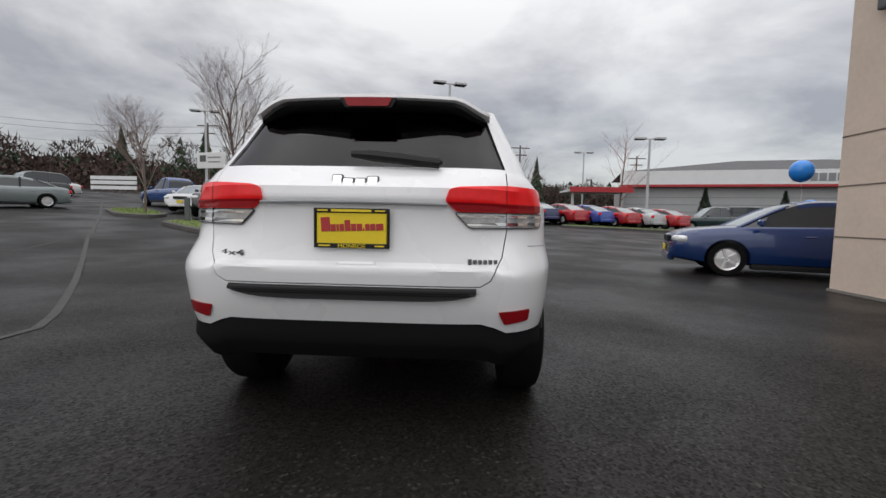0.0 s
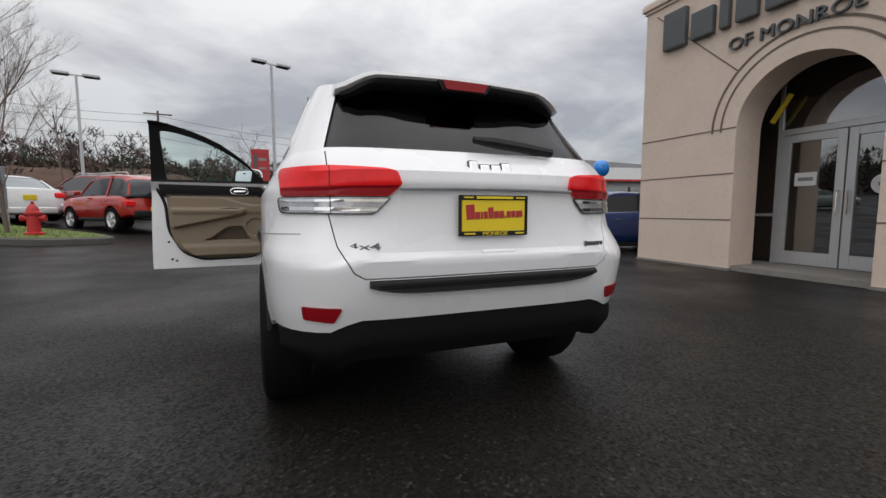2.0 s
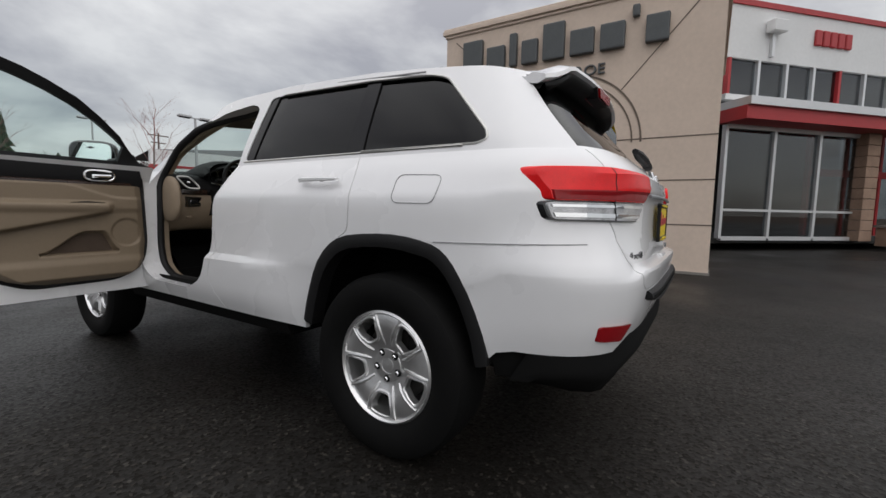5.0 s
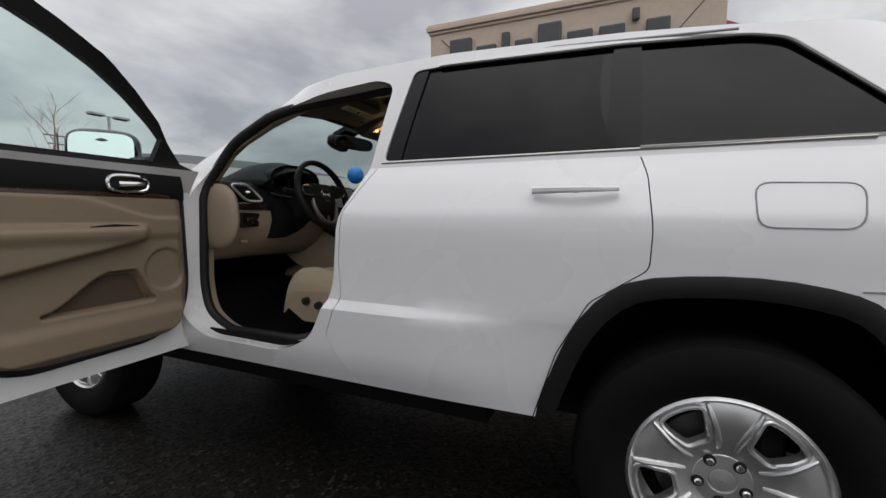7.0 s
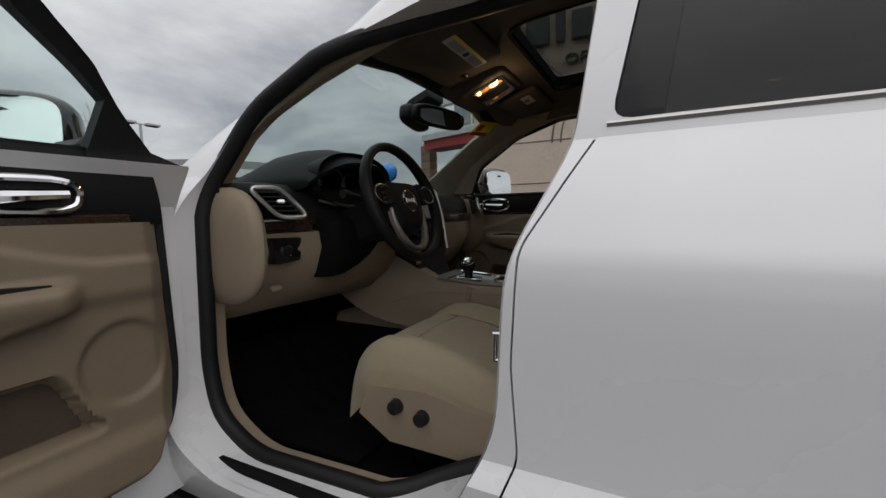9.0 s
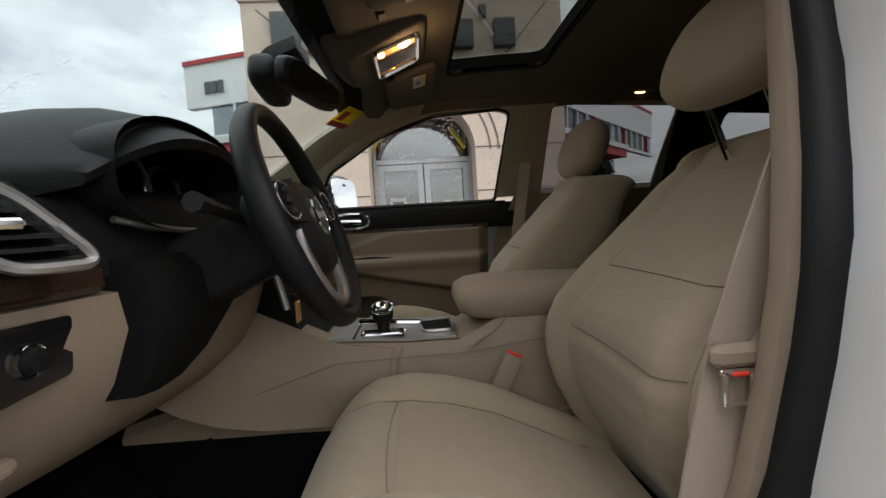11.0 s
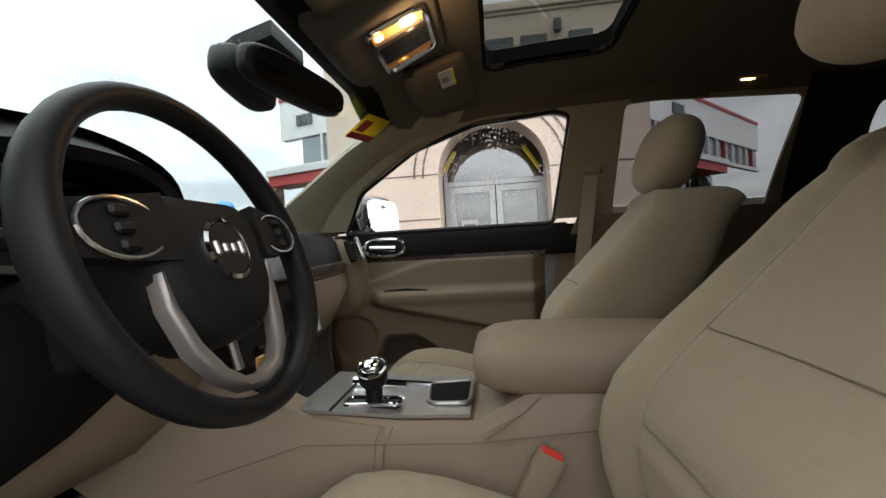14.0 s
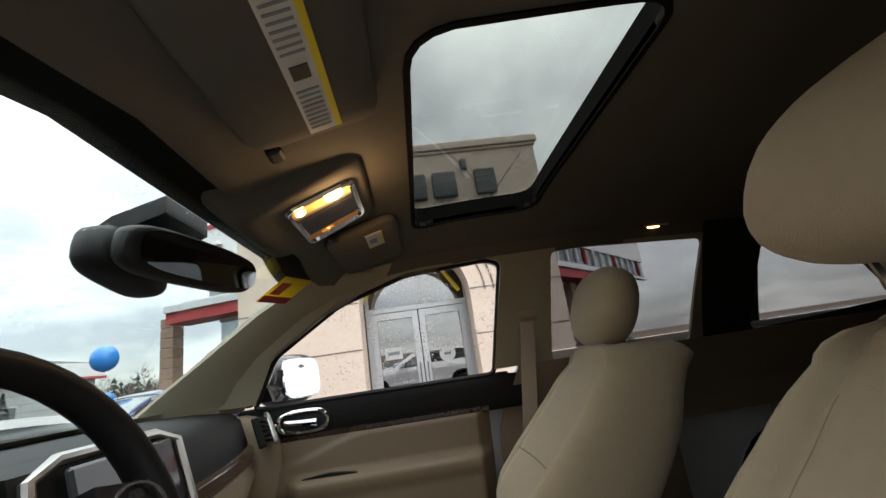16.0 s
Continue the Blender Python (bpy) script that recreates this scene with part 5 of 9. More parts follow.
for z in (8.7, 7.9, 6.4):
    cable((-60, 48, gz(-60, 48) + z), (-32, 50, gz(-32, 50) + z), 0.5)
    cable((-32, 50, gz(-32, 50) + z), (-12, 52, gz(-12, 52) + z), 0.4)
    cable((-12, 52, gz(-12, 52) + z), (8, 56, gz(8, 56) + z - 0.6), 0.5)
hydrant(-6.1, 10.35)
lot_sign(-7.25, 10.95, 1.0, 1.0, 1.2, -14, M_GREYPANEL, "grey back of a square sign panel on posts")
lot_sign(-9.2, 13.2, 1.35, 0.6, 2.5, -14, M_WHITE, "white dealership sign on a post", 1, True)
lot_sign(-10.2, 13.2, 0.25, 0.85, 0.6, -14, M_SIGN, "dark narrow sign board on the island")
lot_sign(-2.2, 60.0, 2.2, 4.2, 4.6, 0, M_RED, "tall red roadside pylon sign", 2, True)
vehicle("sedan", (0.004, 0.028, 0.125), 7.25, 6.19, 71, "metallic blue sedan parked beside the portico")
vehicle("suv", (0.42, 0.02, 0.015), -5.3, 13.6, 43, "small red off-road wagon with a spare wheel on the back")
vehicle("sedan", (0.72, 0.72, 0.72), -9.1, 15.9, 38, "white sedan with a yellow plate parked behind the island")
vehicle("pickup", (0.015, 0.06, 0.22), -18.0, 23.6, 60, "blue pickup truck parked along the drive")
vehicle("suv", (0.14, 0.012, 0.018), -7.8, 18.4, 95, "dark red car parked in the lot")
vehicle("jeep", (0.010, 0.011, 0.013), -11.5, 17.6, 200, "black off-roader with a bright windscreen sticker")
vehicle("sedan", (0.65, 0.65, 0.66), -14.4, 20.6, 190, "white car with bright sale banners")
vehicle("sedan", (0.30, 0.02, 0.02), -3.2, 19.0, 86, "red car parked in the lot")
vehicle("sedan", (0.02, 0.04, 0.20), -6.6, 20.2, 92, "blue car parked in the lot")
vehicle("sedan", (0.20, 0.23, 0.23), -21.3, 16.3, 150, "grey-green sedan parked by the drive")
vehicle("jeep", (0.02, 0.02, 0.022), -28.2, 24.0, 160, "black off-roader parked by the drive")
vehicle("sedan", (0.6, 0.6, 0.6), -32.4, 28.8, 160, "white car parked by the drive")
for i, (cx, col, nm) in enumerate(((5.6, (0.02, 0.03, 0.10), "dark blue"), (7.7, (0.40, 0.015, 0.02), "red"), (9.5, (0.03, 0.07, 0.33), "blue"), (11.4, (0.40, 0.015, 0.02), "red"), (13.2, (0.45, 0.46, 0.47), "silver"), (15.0, (0.40, 0.015, 0.02), "red"))):
    vehicle("sedan", col, cx, 29.4 + 0.1 * i, 28, nm + " car in a row parked at a slant", plate=False)
vehicle("pickup", (0.012, 0.03, 0.03), 18.4, 28.8, 84, "dark green pickup truck parked before the dealership")
rail = thing("guard_rail", "white wooden guard rail at the end of the drive", "guard rail")
for z in (0.85, 1.45, 2.0):
    part("plank", box((-40.7, 45.4, gz(-40.7, 45.4) + z - 0.3), (5.6, 0.12, 0.42)), M_WHITE, rail)
for px in (-43.3, -42, -40.7, -39.4, -38.1):
    part("post", box((px, 45.55, gz(px, 45.5) + 0.8), (0.16, 0.16, 2.2)), M_BARK, rail)
balloon(8.3, 7.62, 2.28, 0.24, 1.3)
balloon(8.75, 7.85, 1.46, 0.17, 1.15)


# ---- the white sport utility vehicle: skin ----
BODY_W = [(0.40, 0.87), (0.46, 0.886), (0.55, 0.900), (0.70, 0.910), (0.745, 0.913), (0.775, 0.918), (0.90, 0.917), (1.04, 0.9145), (1.085, 0.909), (1.12, 0.892), (1.20, 0.848), (1.262, 0.805)]
BODY_T = [(0.40, 0.86), (0.46, 0.896), (0.52, 0.915), (0.56, 0.925), (0.62, 0.936), (0.70, 0.946), (0.742, 0.950), (0.756, 0.945), (0.768, 0.906), (0.90, 0.893), (1.07, 0.893), (1.10, 0.905), (1.16, 0.895), (1.262, 0.800)]
BODY_F = [(0.40, 3.60), (0.6, 3.72), (0.9, 3.77), (1.262, 3.70)]
ROOF_EDGE = [(-0.62, 1.560), (-0.50, 1.590), (-0.30, 1.625), (0.0, 1.658), (0.3, 1.682), (0.9, 1.702), (1.4, 1.690), (1.75, 1.640)]
HINGE = (-0.86, 2.13)
DOOR_TURN = -87.0


def contour(w, tail, y0, nose, y1, nr, nf):
    """A closed plan outline: a squarish tail, straight sides, a squarish nose."""
    def quarter(a, b, n, k):
        fine = []
        for i in range(201):
            t = math.pi / 2 * i / 200
            fine.append((a * math.sin(t) ** (2 / n), b * math.cos(t) ** (2 / n)))
        d = [0.0]
        for p, q in zip(fine, fine[1:]):
            d.append(d[-1] + math.hypot(q[0] - p[0], q[1] - p[1]))
        out, j = [], 0
        for i in range(k):
            s = d[-1] * i / k
            while d[j + 1] < s:
                j += 1
            f = (s - d[j]) / max(1e-9, d[j + 1] - d[j])
            out.append((fine[j][0] + f * (fine[j + 1][0] - fine[j][0]), fine[j][1] + f * (fine[j + 1][1] - fine[j][1])))
        return out
    rear = [(x, y0 - y) for x, y in quarter(w, y0 - tail, nr, 26)]
    side = [(w, y0 + (y1 - y0) * i / 26) for i in range(26)]
    front = [(x, y1 + y) for x, y in quarter(w, nose - y1, nf, 20)]
    half = rear + side + [(w, y1)] + front[:0:-1]
    return half + [(0.0, nose)] + [(-x, y) for x, y in half[:0:-1]]


CORNER_T = [(0.40, 0.86), (0.46, 0.896), (0.52, 0.915), (0.56, 0.925), (0.62, 0.936), (0.70, 0.946), (0.742, 0.950), (0.80, 0.943), (0.90, 0.920), (1.00, 0.898), (1.07, 0.893), (1.10, 0.905), (1.16, 0.895), (1.262, 0.800)]


def tail_step(x, z):
    """The gate lies back from the bumper's shoulders."""
    return (lerp_table(BODY_T, z) - lerp_table(CORNER_T, z)) * smooth01(0.665, 0.60, abs(x))


def tail_square(z):
    """How square the tail's plan is at a height."""
    return 3.5 + smooth01(1.1, 1.26, z) + 1.3 * smooth01(0.93, 0.72, z)


def low_z(x, y, z):
    """Body heights: the sill line rises under the tail, the bonnet drops to the nose."""
    zb = 0.465 + 0.085 * smooth01(-0.40, -0.52, y) + 0.045 * smooth01(0.68, 0.56, abs(x)) * smooth01(-0.6, -0.8, y) + 0.05 * smooth01(3.2, 3.5, y)
    zt = 1.262 - 0.22 * smooth01(2.2, 3.8, y)
    return zb + (z - 0.46) * (zt - zb) / (1.262 - 0.46)


def lower_rows(off):
    rows = []
    for z in (0.46, 0.50, 0.55, 0.60, 0.66, 0.71, 0.742, 0.754, 0.764, 0.776, 0.82, 0.90, 0.98, 1.04, 1.075, 1.09, 1.105, 1.125, 1.16, 1.20, 1.235, 1.262):
        w, tl, f = lerp_table(BODY_W, z) - off, -lerp_table(CORNER_T, z) + off, lerp_table(BODY_F, z) - off
        c = contour(w, tl, 0.0, f, 2.75, tail_square(z), 3.2)
        ledge = 0.030 * smooth01(0.782, 0.738, z) * smooth01(0.40, 0.58, z)
        row = []
        for x, y in c:
            k = ledge * smooth01(0.52, 0.85, y) * smooth01(2.9, 2.5, y) * smooth01(0.80, 0.88, abs(x))
            back = tail_step(x, z) if y < -0.3 else 0.0
            row.append((x * (1 - 0.012 * smooth01(0.8, 2.2, y)) + math.copysign(k, x), y - back, low_z(x, y, z)))
        rows.append(row)
    return rows


def upper_rows(off):
    rows, n = [], 11
    for i in range(n + 1):
        v = i / n
        w, tl, f = 0.805 - 0.17 * v ** 1.15 - off, -(0.79 - 0.27 * v) + off, 2.43 - 0.71 * v ** 1.10 - off
        c = contour(w, tl, 0.0, f, 1.2, 4.5, 8.0)
        rows.append([(x, y, 1.258 + (lerp_table(ROOF_EDGE, y) - off - 1.258) * v) for x, y in c])
    last = rows[-1]
    for s in (0.985, 0.96, 0.92, 0.84, 0.72, 0.56, 0.38, 0.18, 0.04):
        rows.append([(x * s, 0.6 + (y - 0.6) * s, lerp_table(ROOF_EDGE, 0.6 + (y - 0.6) * s) - off + 0.058 * (1 - s ** 3)) for x, y, z in last])
    return rows


def shell(rows_of, o0, o1, capped):
    """A closed shell between two offsets of the skin."""
    bm = bmesh.new()
    grids = [[[bm.verts.new(p) for p in r] for r in rows_of(o)] for o in (o0, o1)]
    n = len(grids[0][0])
    for g, flip in zip(grids, (False, True)):
        for a, b in zip(g, g[1:]):
            for i in range(n):
                j = (i + 1) % n
                q = (a[i], a[j], b[j], b[i])
                bm.faces.new(q[::-1] if flip else q)
    for k, fl in ((0, True), (-1, False)):
        if k == -1 and capped:
            bm.faces.new(grids[0][-1])
            bm.faces.new(grids[1][-1][::-1])
            continue
        a, b = grids[0][k], grids[1][k]
        for i in range(n):
            j = (i + 1) % n
            q = (a[i], a[j], b[j], b[i])
            bm.faces.new(q[::-1] if fl else q)
    return bm


def tail_y(x, z):
    """Where the tail's skin lies at x and z."""
    w, t, n = lerp_table(BODY_W, z), lerp_table(CORNER_T, z), tail_square(z)
    return -tail_step(x, z) - t * max(0.0, 1 - (abs(x) / w) ** n) ** (1 / n)


def side_prism(poly, s, d=0.0):
    """A cutter through one side of the car: s -1 is the driver's, 1 the passenger's."""
    p = grown(poly, d) if d else poly
    return add_prism(bmesh.new(), p, "x", s * 0.42, s * 1.3)


def end_prism(poly, a, b, d=0.0):
    return add_prism(bmesh.new(), grown(poly, d) if d else poly, "y", a, b)


def mirrored(poly):
    """A half outline (x > 0) joined with its mirror image."""
    return poly + [(-x, z) for x, z in poly[::-1]]


DOOR_OPEN = rounded([(1.115, 1.60), (1.145, 1.252), (1.225, 1.075), (1.240, 0.821), (1.345, 0.619), (1.50, 0.549), (1.93, 0.556), (2.06, 0.63), (2.09, 0.76), (2.075, 1.22), (1.935, 1.42), (1.70, 1.55), (1.48, 1.608), (1.20, 1.632)], 0.06)
DOOR_EDGE = rounded([(1.165, 1.694), (1.130, 1.262), (1.115, 1.06), (1.105, 0.80), (1.10, 0.62), (1.10, 0.470), (2.13, 0.470), (2.13, 1.262), (2.048, 1.285), (1.978, 1.354), (1.926, 1.411), (1.812, 1.492), (1.697, 1.561), (1.577, 1.612), (1.475, 1.647), (1.36, 1.674), (1.24, 1.692)], 0.012)
FRONT_GLASS = rounded([(1.232, 1.638), (1.250, 1.282), (2.020, 1.282), (1.968, 1.348), (1.908, 1.396), (1.795, 1.468), (1.680, 1.528), (1.565, 1.573), (1.462, 1.604), (1.36, 1.628), (1.28, 1.638)], 0.02)
PASS_GLASS = rounded([(1.150, 1.590), (1.205, 1.243), (1.985, 1.243), (1.90, 1.392), (1.68, 1.522), (1.46, 1.588), (1.20, 1.604)], 0.025)
REAR_PANE = rounded([(1.005, 1.255), (0.985, 1.598), (0.90, 1.603), (0.462, 1.583), (0.512, 1.255)], 0.022)
QUARTER_PANE = rounded([(0.285, 1.262), (0.248, 1.548), (0.02, 1.535), (-0.05, 1.515), (-0.30, 1.300)], 0.025)
SUN_PANE = rounded([(-0.30, 1.085), (0.385, 1.085), (0.385, 1.415), (-0.30, 1.415)], 0.05)
REAR_GLASS = rounded([(1.095, 1.287), (1.035, 1.648), (0.90, 1.652), (0.30, 1.638), (-0.05, 1.616), (-0.14, 1.590), (-0.375, 1.338), (-0.385, 1.304), (-0.345, 1.288), (0.2, 1.288)], 0.03)
REAR_DOOR = rounded([(1.105, 1.275), (1.205, 1.10), (1.215, 0.93), (1.205, 0.79), (1.265, 0.64), (1.13, 0.44), (0.515, 0.44), (0.44, 0.68), (0.35, 0.845), (0.20, 0.945), (0.195, 1.05), (0.21, 1.20), (0.235, 1.275)], 0.02)
ARCH = [(0.512, 0.30), (0.504, 0.47), (0.449, 0.636), (0.39, 0.774), (0.316, 0.868), (0.227, 0.920), (0.064, 0.938), (-0.083, 0.938), (-0.217, 0.916), (-0.285, 0.885), (-0.345, 0.818), (-0.403, 0.715), (-0.462, 0.55), (-0.49, 0.30)]


ARCH = eased(ARCH, 1)
TAIL_GLASS = mirrored([(0.0, 1.276), (0.40, 1.274), (0.66, 1.276), (0.565, 1.585), (0.0, 1.605)][1:-1] + [(0.30, 1.600)])
TAIL_GATE = mirrored([(0.0, 1.30), (0.655, 1.30), (0.662, 1.02), (0.636, 0.885), (0.585, 0.79), (0.545, 0.766), (0.3, 0.766)][1:])
WIND_SCREEN = mirrored([(0.0, 1.27), (0.735, 1.275), (0.70, 1.34), (0.566, 1.582), (0.30, 1.606)][1:])
SCREEN_TRIM = mirrored([(0.735, 1.275), (0.70, 1.34), (0.582, 1.566), (0.30, 1.590)])
SEAL_REAR = [(0.55, 1.38), (0.65, 1.275), (0.75, 1.220), (0.88, 1.172), (1.02, 1.143), (1.14, 1.128), (1.24, 1.112), (1.35, 1.092), (1.50, 1.070), (1.62, 1.06)]
SUN_HOLE = [(-0.36, 0.72), (0.42, 0.72), (0.42, 1.46), (-0.36, 1.46)]


def build_vehicle_skin(car):
    body = shell(lower_rows, 0.0, 0.030, False)
    top = shell(upper_rows, 0.0, 0.030, True)
    for s in (-1, 1):
        for yc in (0.0, 2.915):
            a = [(y + yc, z) for y, z in ARCH] if yc == 0 else [(yc - y * 0.97, z) for y, z in ARCH]
            body = boolean(body, side_prism(a, s), "DIFFERENCE")
        body = boolean(body, side_prism(REAR_DOOR, s, 0.0035), "DIFFERENCE")
        top = boolean(top, side_prism(REAR_GLASS, s), "DIFFERENCE")
        d = boolean(boolean(shell(lower_rows, 0.0, 0.030, False), side_prism(REAR_DOOR, s), "INTERSECT"), side_prism(ARCH, s), "DIFFERENCE")
        rd = part("rear_door", d, M_PAINT, car, smooth=True, angle=30)
        hx = s * 0.882
        bm = bmesh.new()
        add_loft(bm, [[(hx + s * (0.012 + 0.016 * math.sin(math.pi * t) + e * 0.012), 0.520 - 0.240 * t, 1.163 + f * (1.0 - 0.45 * t)) for e, f in ((-1, -0.010), (0.3, -0.012), (1, -0.005), (1, 0.006), (0.3, 0.012), (-1, 0.010))] for t in (0.0, 0.06, 0.2, 0.4, 0.6, 0.8, 0.94, 1.0)])
        part("door_handle", bm, M_PAINT, rd, smooth=True)
        part("handle_cup", blob((s * 0.862, 0.40, 1.152), (0.012, 0.035, 0.016), 2.2, 12, 8), M_SEAM, rd)
    body = boolean(body, side_prism(DOOR_OPEN, -1), "DIFFERENCE")
    top = boolean(top, side_prism(DOOR_OPEN, -1), "DIFFERENCE")
    top = boolean(top, side_prism(PASS_GLASS, 1), "DIFFERENCE")
    fd_poly = [(1.105, 1.275), (1.205, 1.06), (1.212, 0.80), (1.275, 0.62), (1.21, 0.44), (2.13, 0.44), (2.13, 1.275)]
    body = boolean(body, side_prism(fd_poly, 1, 0.006), "DIFFERENCE")
    pd = part("front_door", boolean(shell(lower_rows, 0.0, 0.030, False), side_prism([(y, min(z, 1.224)) for y, z in fd_poly], 1), "INTERSECT"), M_PAINT, car, smooth=True, angle=30)
    part("door_handle", blob((0.888, 1.42, 1.165), (0.018, 0.13, 0.016), 3, 16, 8), M_PAINT, pd)
    body = boolean(body, end_prism(TAIL_GATE, -1.3, -0.45, 0.005), "DIFFERENCE")
    top = boolean(top, end_prism(TAIL_GLASS, -1.3, -0.30), "DIFFERENCE")
    top = boolean(top, end_prism(WIND_SCREEN, 1.45, 3.0), "DIFFERENCE")
    top = boolean(top, add_prism(bmesh.new(), SUN_HOLE, "z", 1.5, 2.0), "DIFFERENCE")
    part("body", body, M_PAINT, car, "glossy white body shell", True, angle=30)
    part("roof", top, M_PAINT, car, "white roof and pillars", True, angle=30)
    tg = part("tailgate", boolean(shell(lower_rows, 0.0, 0.030, False), end_prism(TAIL_GATE, -1.3, -0.45), "INTERSECT"), M_PAINT, car, smooth=True, angle=30)
    # glass
    part("rear_window", boolean(shell(upper_rows, 0.008, 0.014, True), end_prism(TAIL_GLASS, -1.3, -0.30, -0.002), "INTERSECT"), M_PRIVACY, car, "dark tinted rear window", True)
    part("windscreen", boolean(shell(upper_rows, 0.010, 0.015, True), end_prism(WIND_SCREEN, 1.45, 3.0, -0.002), "INTERSECT"), M_WET, car, "clear windscreen with a few rain drops", True)
    for s in (-1, 1):
        part("rear_side_window", boolean(shell(upper_rows, 0.010, 0.015, True), side_prism(REAR_GLASS, s, -0.002), "INTERSECT"), M_PRIVACY if s < 0 else M_REARSIDE, car, "dark tinted side window", True)
        for poly in ([(1.09, 1.287), (1.035, 1.645), (0.975, 1.648), (1.025, 1.287)], [(0.325, 1.287), (0.315, 1.635), (0.235, 1.632), (0.225, 1.287)]):
            part("window_post", boolean(shell(upper_rows, 0.004, 0.03, True), side_prism(poly, s), "INTERSECT"), M_POST, car, "black window post")
        pts = [(s * (0.805 - 0.17 * 0.06 + 0.003), 1.10 - 1.45 * k / 24, 1.280 + 0.004 * k / 24) for k in range(24)]
        part("belt_trim", tube(pts, 0.0050, 6), M_SILVER, car, "bright belt trim")
        ring = [(s * (0.805 - 0.17 * (max(0, z - 1.258) / (lerp_table(ROOF_EDGE, y) - 1.258)) ** 1.15 + 0.001) * (1 - (max(0.0, -y) / 0.72) ** 4.5) ** (1 / 4.5), y, z) for y, z in REAR_GLASS if y < 0.98]
        part("window_trim", tube(ring, 0.0055, 6), M_SILVER, car, "bright window surround", True)
        line = [(s * 0.66, -0.02, 1.632), (s * 0.648, 0.15, 1.645), (s * 0.64, 0.6, 1.672), (s * 0.635, 1.05, 1.682)]
        part("drip_line", tube(line, 0.004, 5), M_SEAM, car)
    part("front_side_window", boolean(shell(upper_rows, 0.010, 0.015, True), side_prism(PASS_GLASS, 1), "INTERSECT"), M_RAIN, car, "clear side window with rain drops", True)
    part("roof_glass", boolean(shell(upper_rows, 0.003, 0.009, True), add_prism(bmesh.new(), grown(SUN_HOLE, -0.004), "z", 1.5, 2.0), "INTERSECT"), M_SUNROOF, car, "tinted glass sunroof", True)
    # lamps wrap round the tail corners
    for s in (-1, 1):
        lampred = [(s * x, z) for x, z in rounded([(0.392, 1.122), (0.408, 1.172), (0.45, 1.184), (0.655, 1.195), (0.826, 1.192), (0.834, 1.170), (0.829, 1.077), (0.44, 1.077)], 0.012)]
        lampclear = [(s * x, z) for x, z in rounded([(0.436, 1.071), (0.838, 1.071), (0.830, 1.014), (0.50, 1.010)], 0.012)]
        lamp = part("tail_lamp", boolean(shell(lower_rows, -0.014, 0.012, False), end_prism(lampred, -1.3, -0.42), "INTERSECT"), M_RED_LENS, car, "red tail lamp lens", True, angle=25)
        part("lamp_band", boolean(shell(lower_rows, -0.018, 0.0, False), end_prism([(s * x, z) for x, z in ((0.402, 1.118), (0.829, 1.112), (0.827, 1.082), (0.445, 1.082))], -1.3, -0.42), "INTERSECT"), M_RED_DARK, lamp, "darker red lens band")
        part("lens_bezel", boolean(shell(lower_rows, -0.009, 0.012, False), end_prism(grown(lampclear, 0.004), -1.3, -0.42), "INTERSECT"), M_BLACKGLOSS, lamp, "gloss black lens surround", True, angle=25)
        part("reverse_lens", boolean(shell(lower_rows, -0.012, 0.012, False), end_prism(lampclear, -1.3, -0.42), "INTERSECT"), M_LAMP_GLASS, lamp, "clear reversing lens", True, angle=25)
        for nm, strip in (("reflector_strip", ((0.49, 1.018), (0.826, 1.022), (0.829, 1.036), (0.48, 1.031))), ("reflector_strip", ((0.46, 1.054), (0.830, 1.055), (0.832, 1.064), (0.445, 1.064)))):
            part(nm, boolean(shell(lower_rows, -0.0140, 0.0, False), end_prism([(s * x, z) for x, z in strip], -1.3, -0.46), "INTERSECT"), M_CHROME, lamp, "bright reflector strip")
        part("lamp_split", boolean(shell(lower_rows, -0.0150, 0.0, False), end_prism([(s * 0.655, 1.01), (s * 0.6575, 1.01), (s * 0.6575, 1.194), (s * 0.655, 1.194)], -1.3, -0.5), "INTERSECT"), M_BLACK, lamp)
        refl = [(s * x, z) for x, z in rounded([(0.627, 0.652), (0.772, 0.658), (0.766, 0.604), (0.655, 0.592)], 0.01)]
        part("bumper_reflector", boolean(shell(lower_rows, -0.006, 0.02, False), end_prism(refl, -1.3, -0.5), "INTERSECT"), M_RED_DARK, car, "red bumper reflector", True)
    # black lower valance and sills
    low = []
    for z in (0.385, 0.43, 0.50, 0.55, 0.58):
        c = contour(0.872 - 0.5 * max(0, 0.46 - z), -(0.850 - 0.6 * max(0, 0.50 - z)), 0.0, 3.70, 2.75, 4.4, 3.2)
        low.append([(x, y, z) for x, y in c])
    val = bmesh.new()
    grid = [[val.verts.new(p) for p in r] for r in low]
    n = len(low[0])
    for a, b in zip(grid, grid[1:]):
        for i in range(n):
            val.faces.new((a[i], a[(i + 1) % n], b[(i + 1) % n], b[i]))
    val.faces.new(grid[0][::-1])
    val.faces.new(grid[-1])
    for s in (-1, 1):
        for yc in (0.0, 2.915):
            a = [(y + yc, z) for y, z in ARCH] if yc == 0 else [(yc - y * 0.97, z) for y, z in ARCH]
            val = boolean(val, side_prism([(p[0], p[1]) for p in a], s), "DIFFERENCE")
    val = boolean(val, box((0, 1.4, 0.7), (1.72, 1.45, 0.50)), "DIFFERENCE")
    for y, ln, zt in ((-0.72, 0.80, 0.440), (0.50, 0.34, 0.46)):
        val = boolean(val, box((0, y, zt - 0.1), (2.4, ln, 0.2)), "DIFFERENCE")
    part("lower_valance", val, M_UNDER, car, "black plastic lower bumper and sills", True, angle=30)
    lip = []
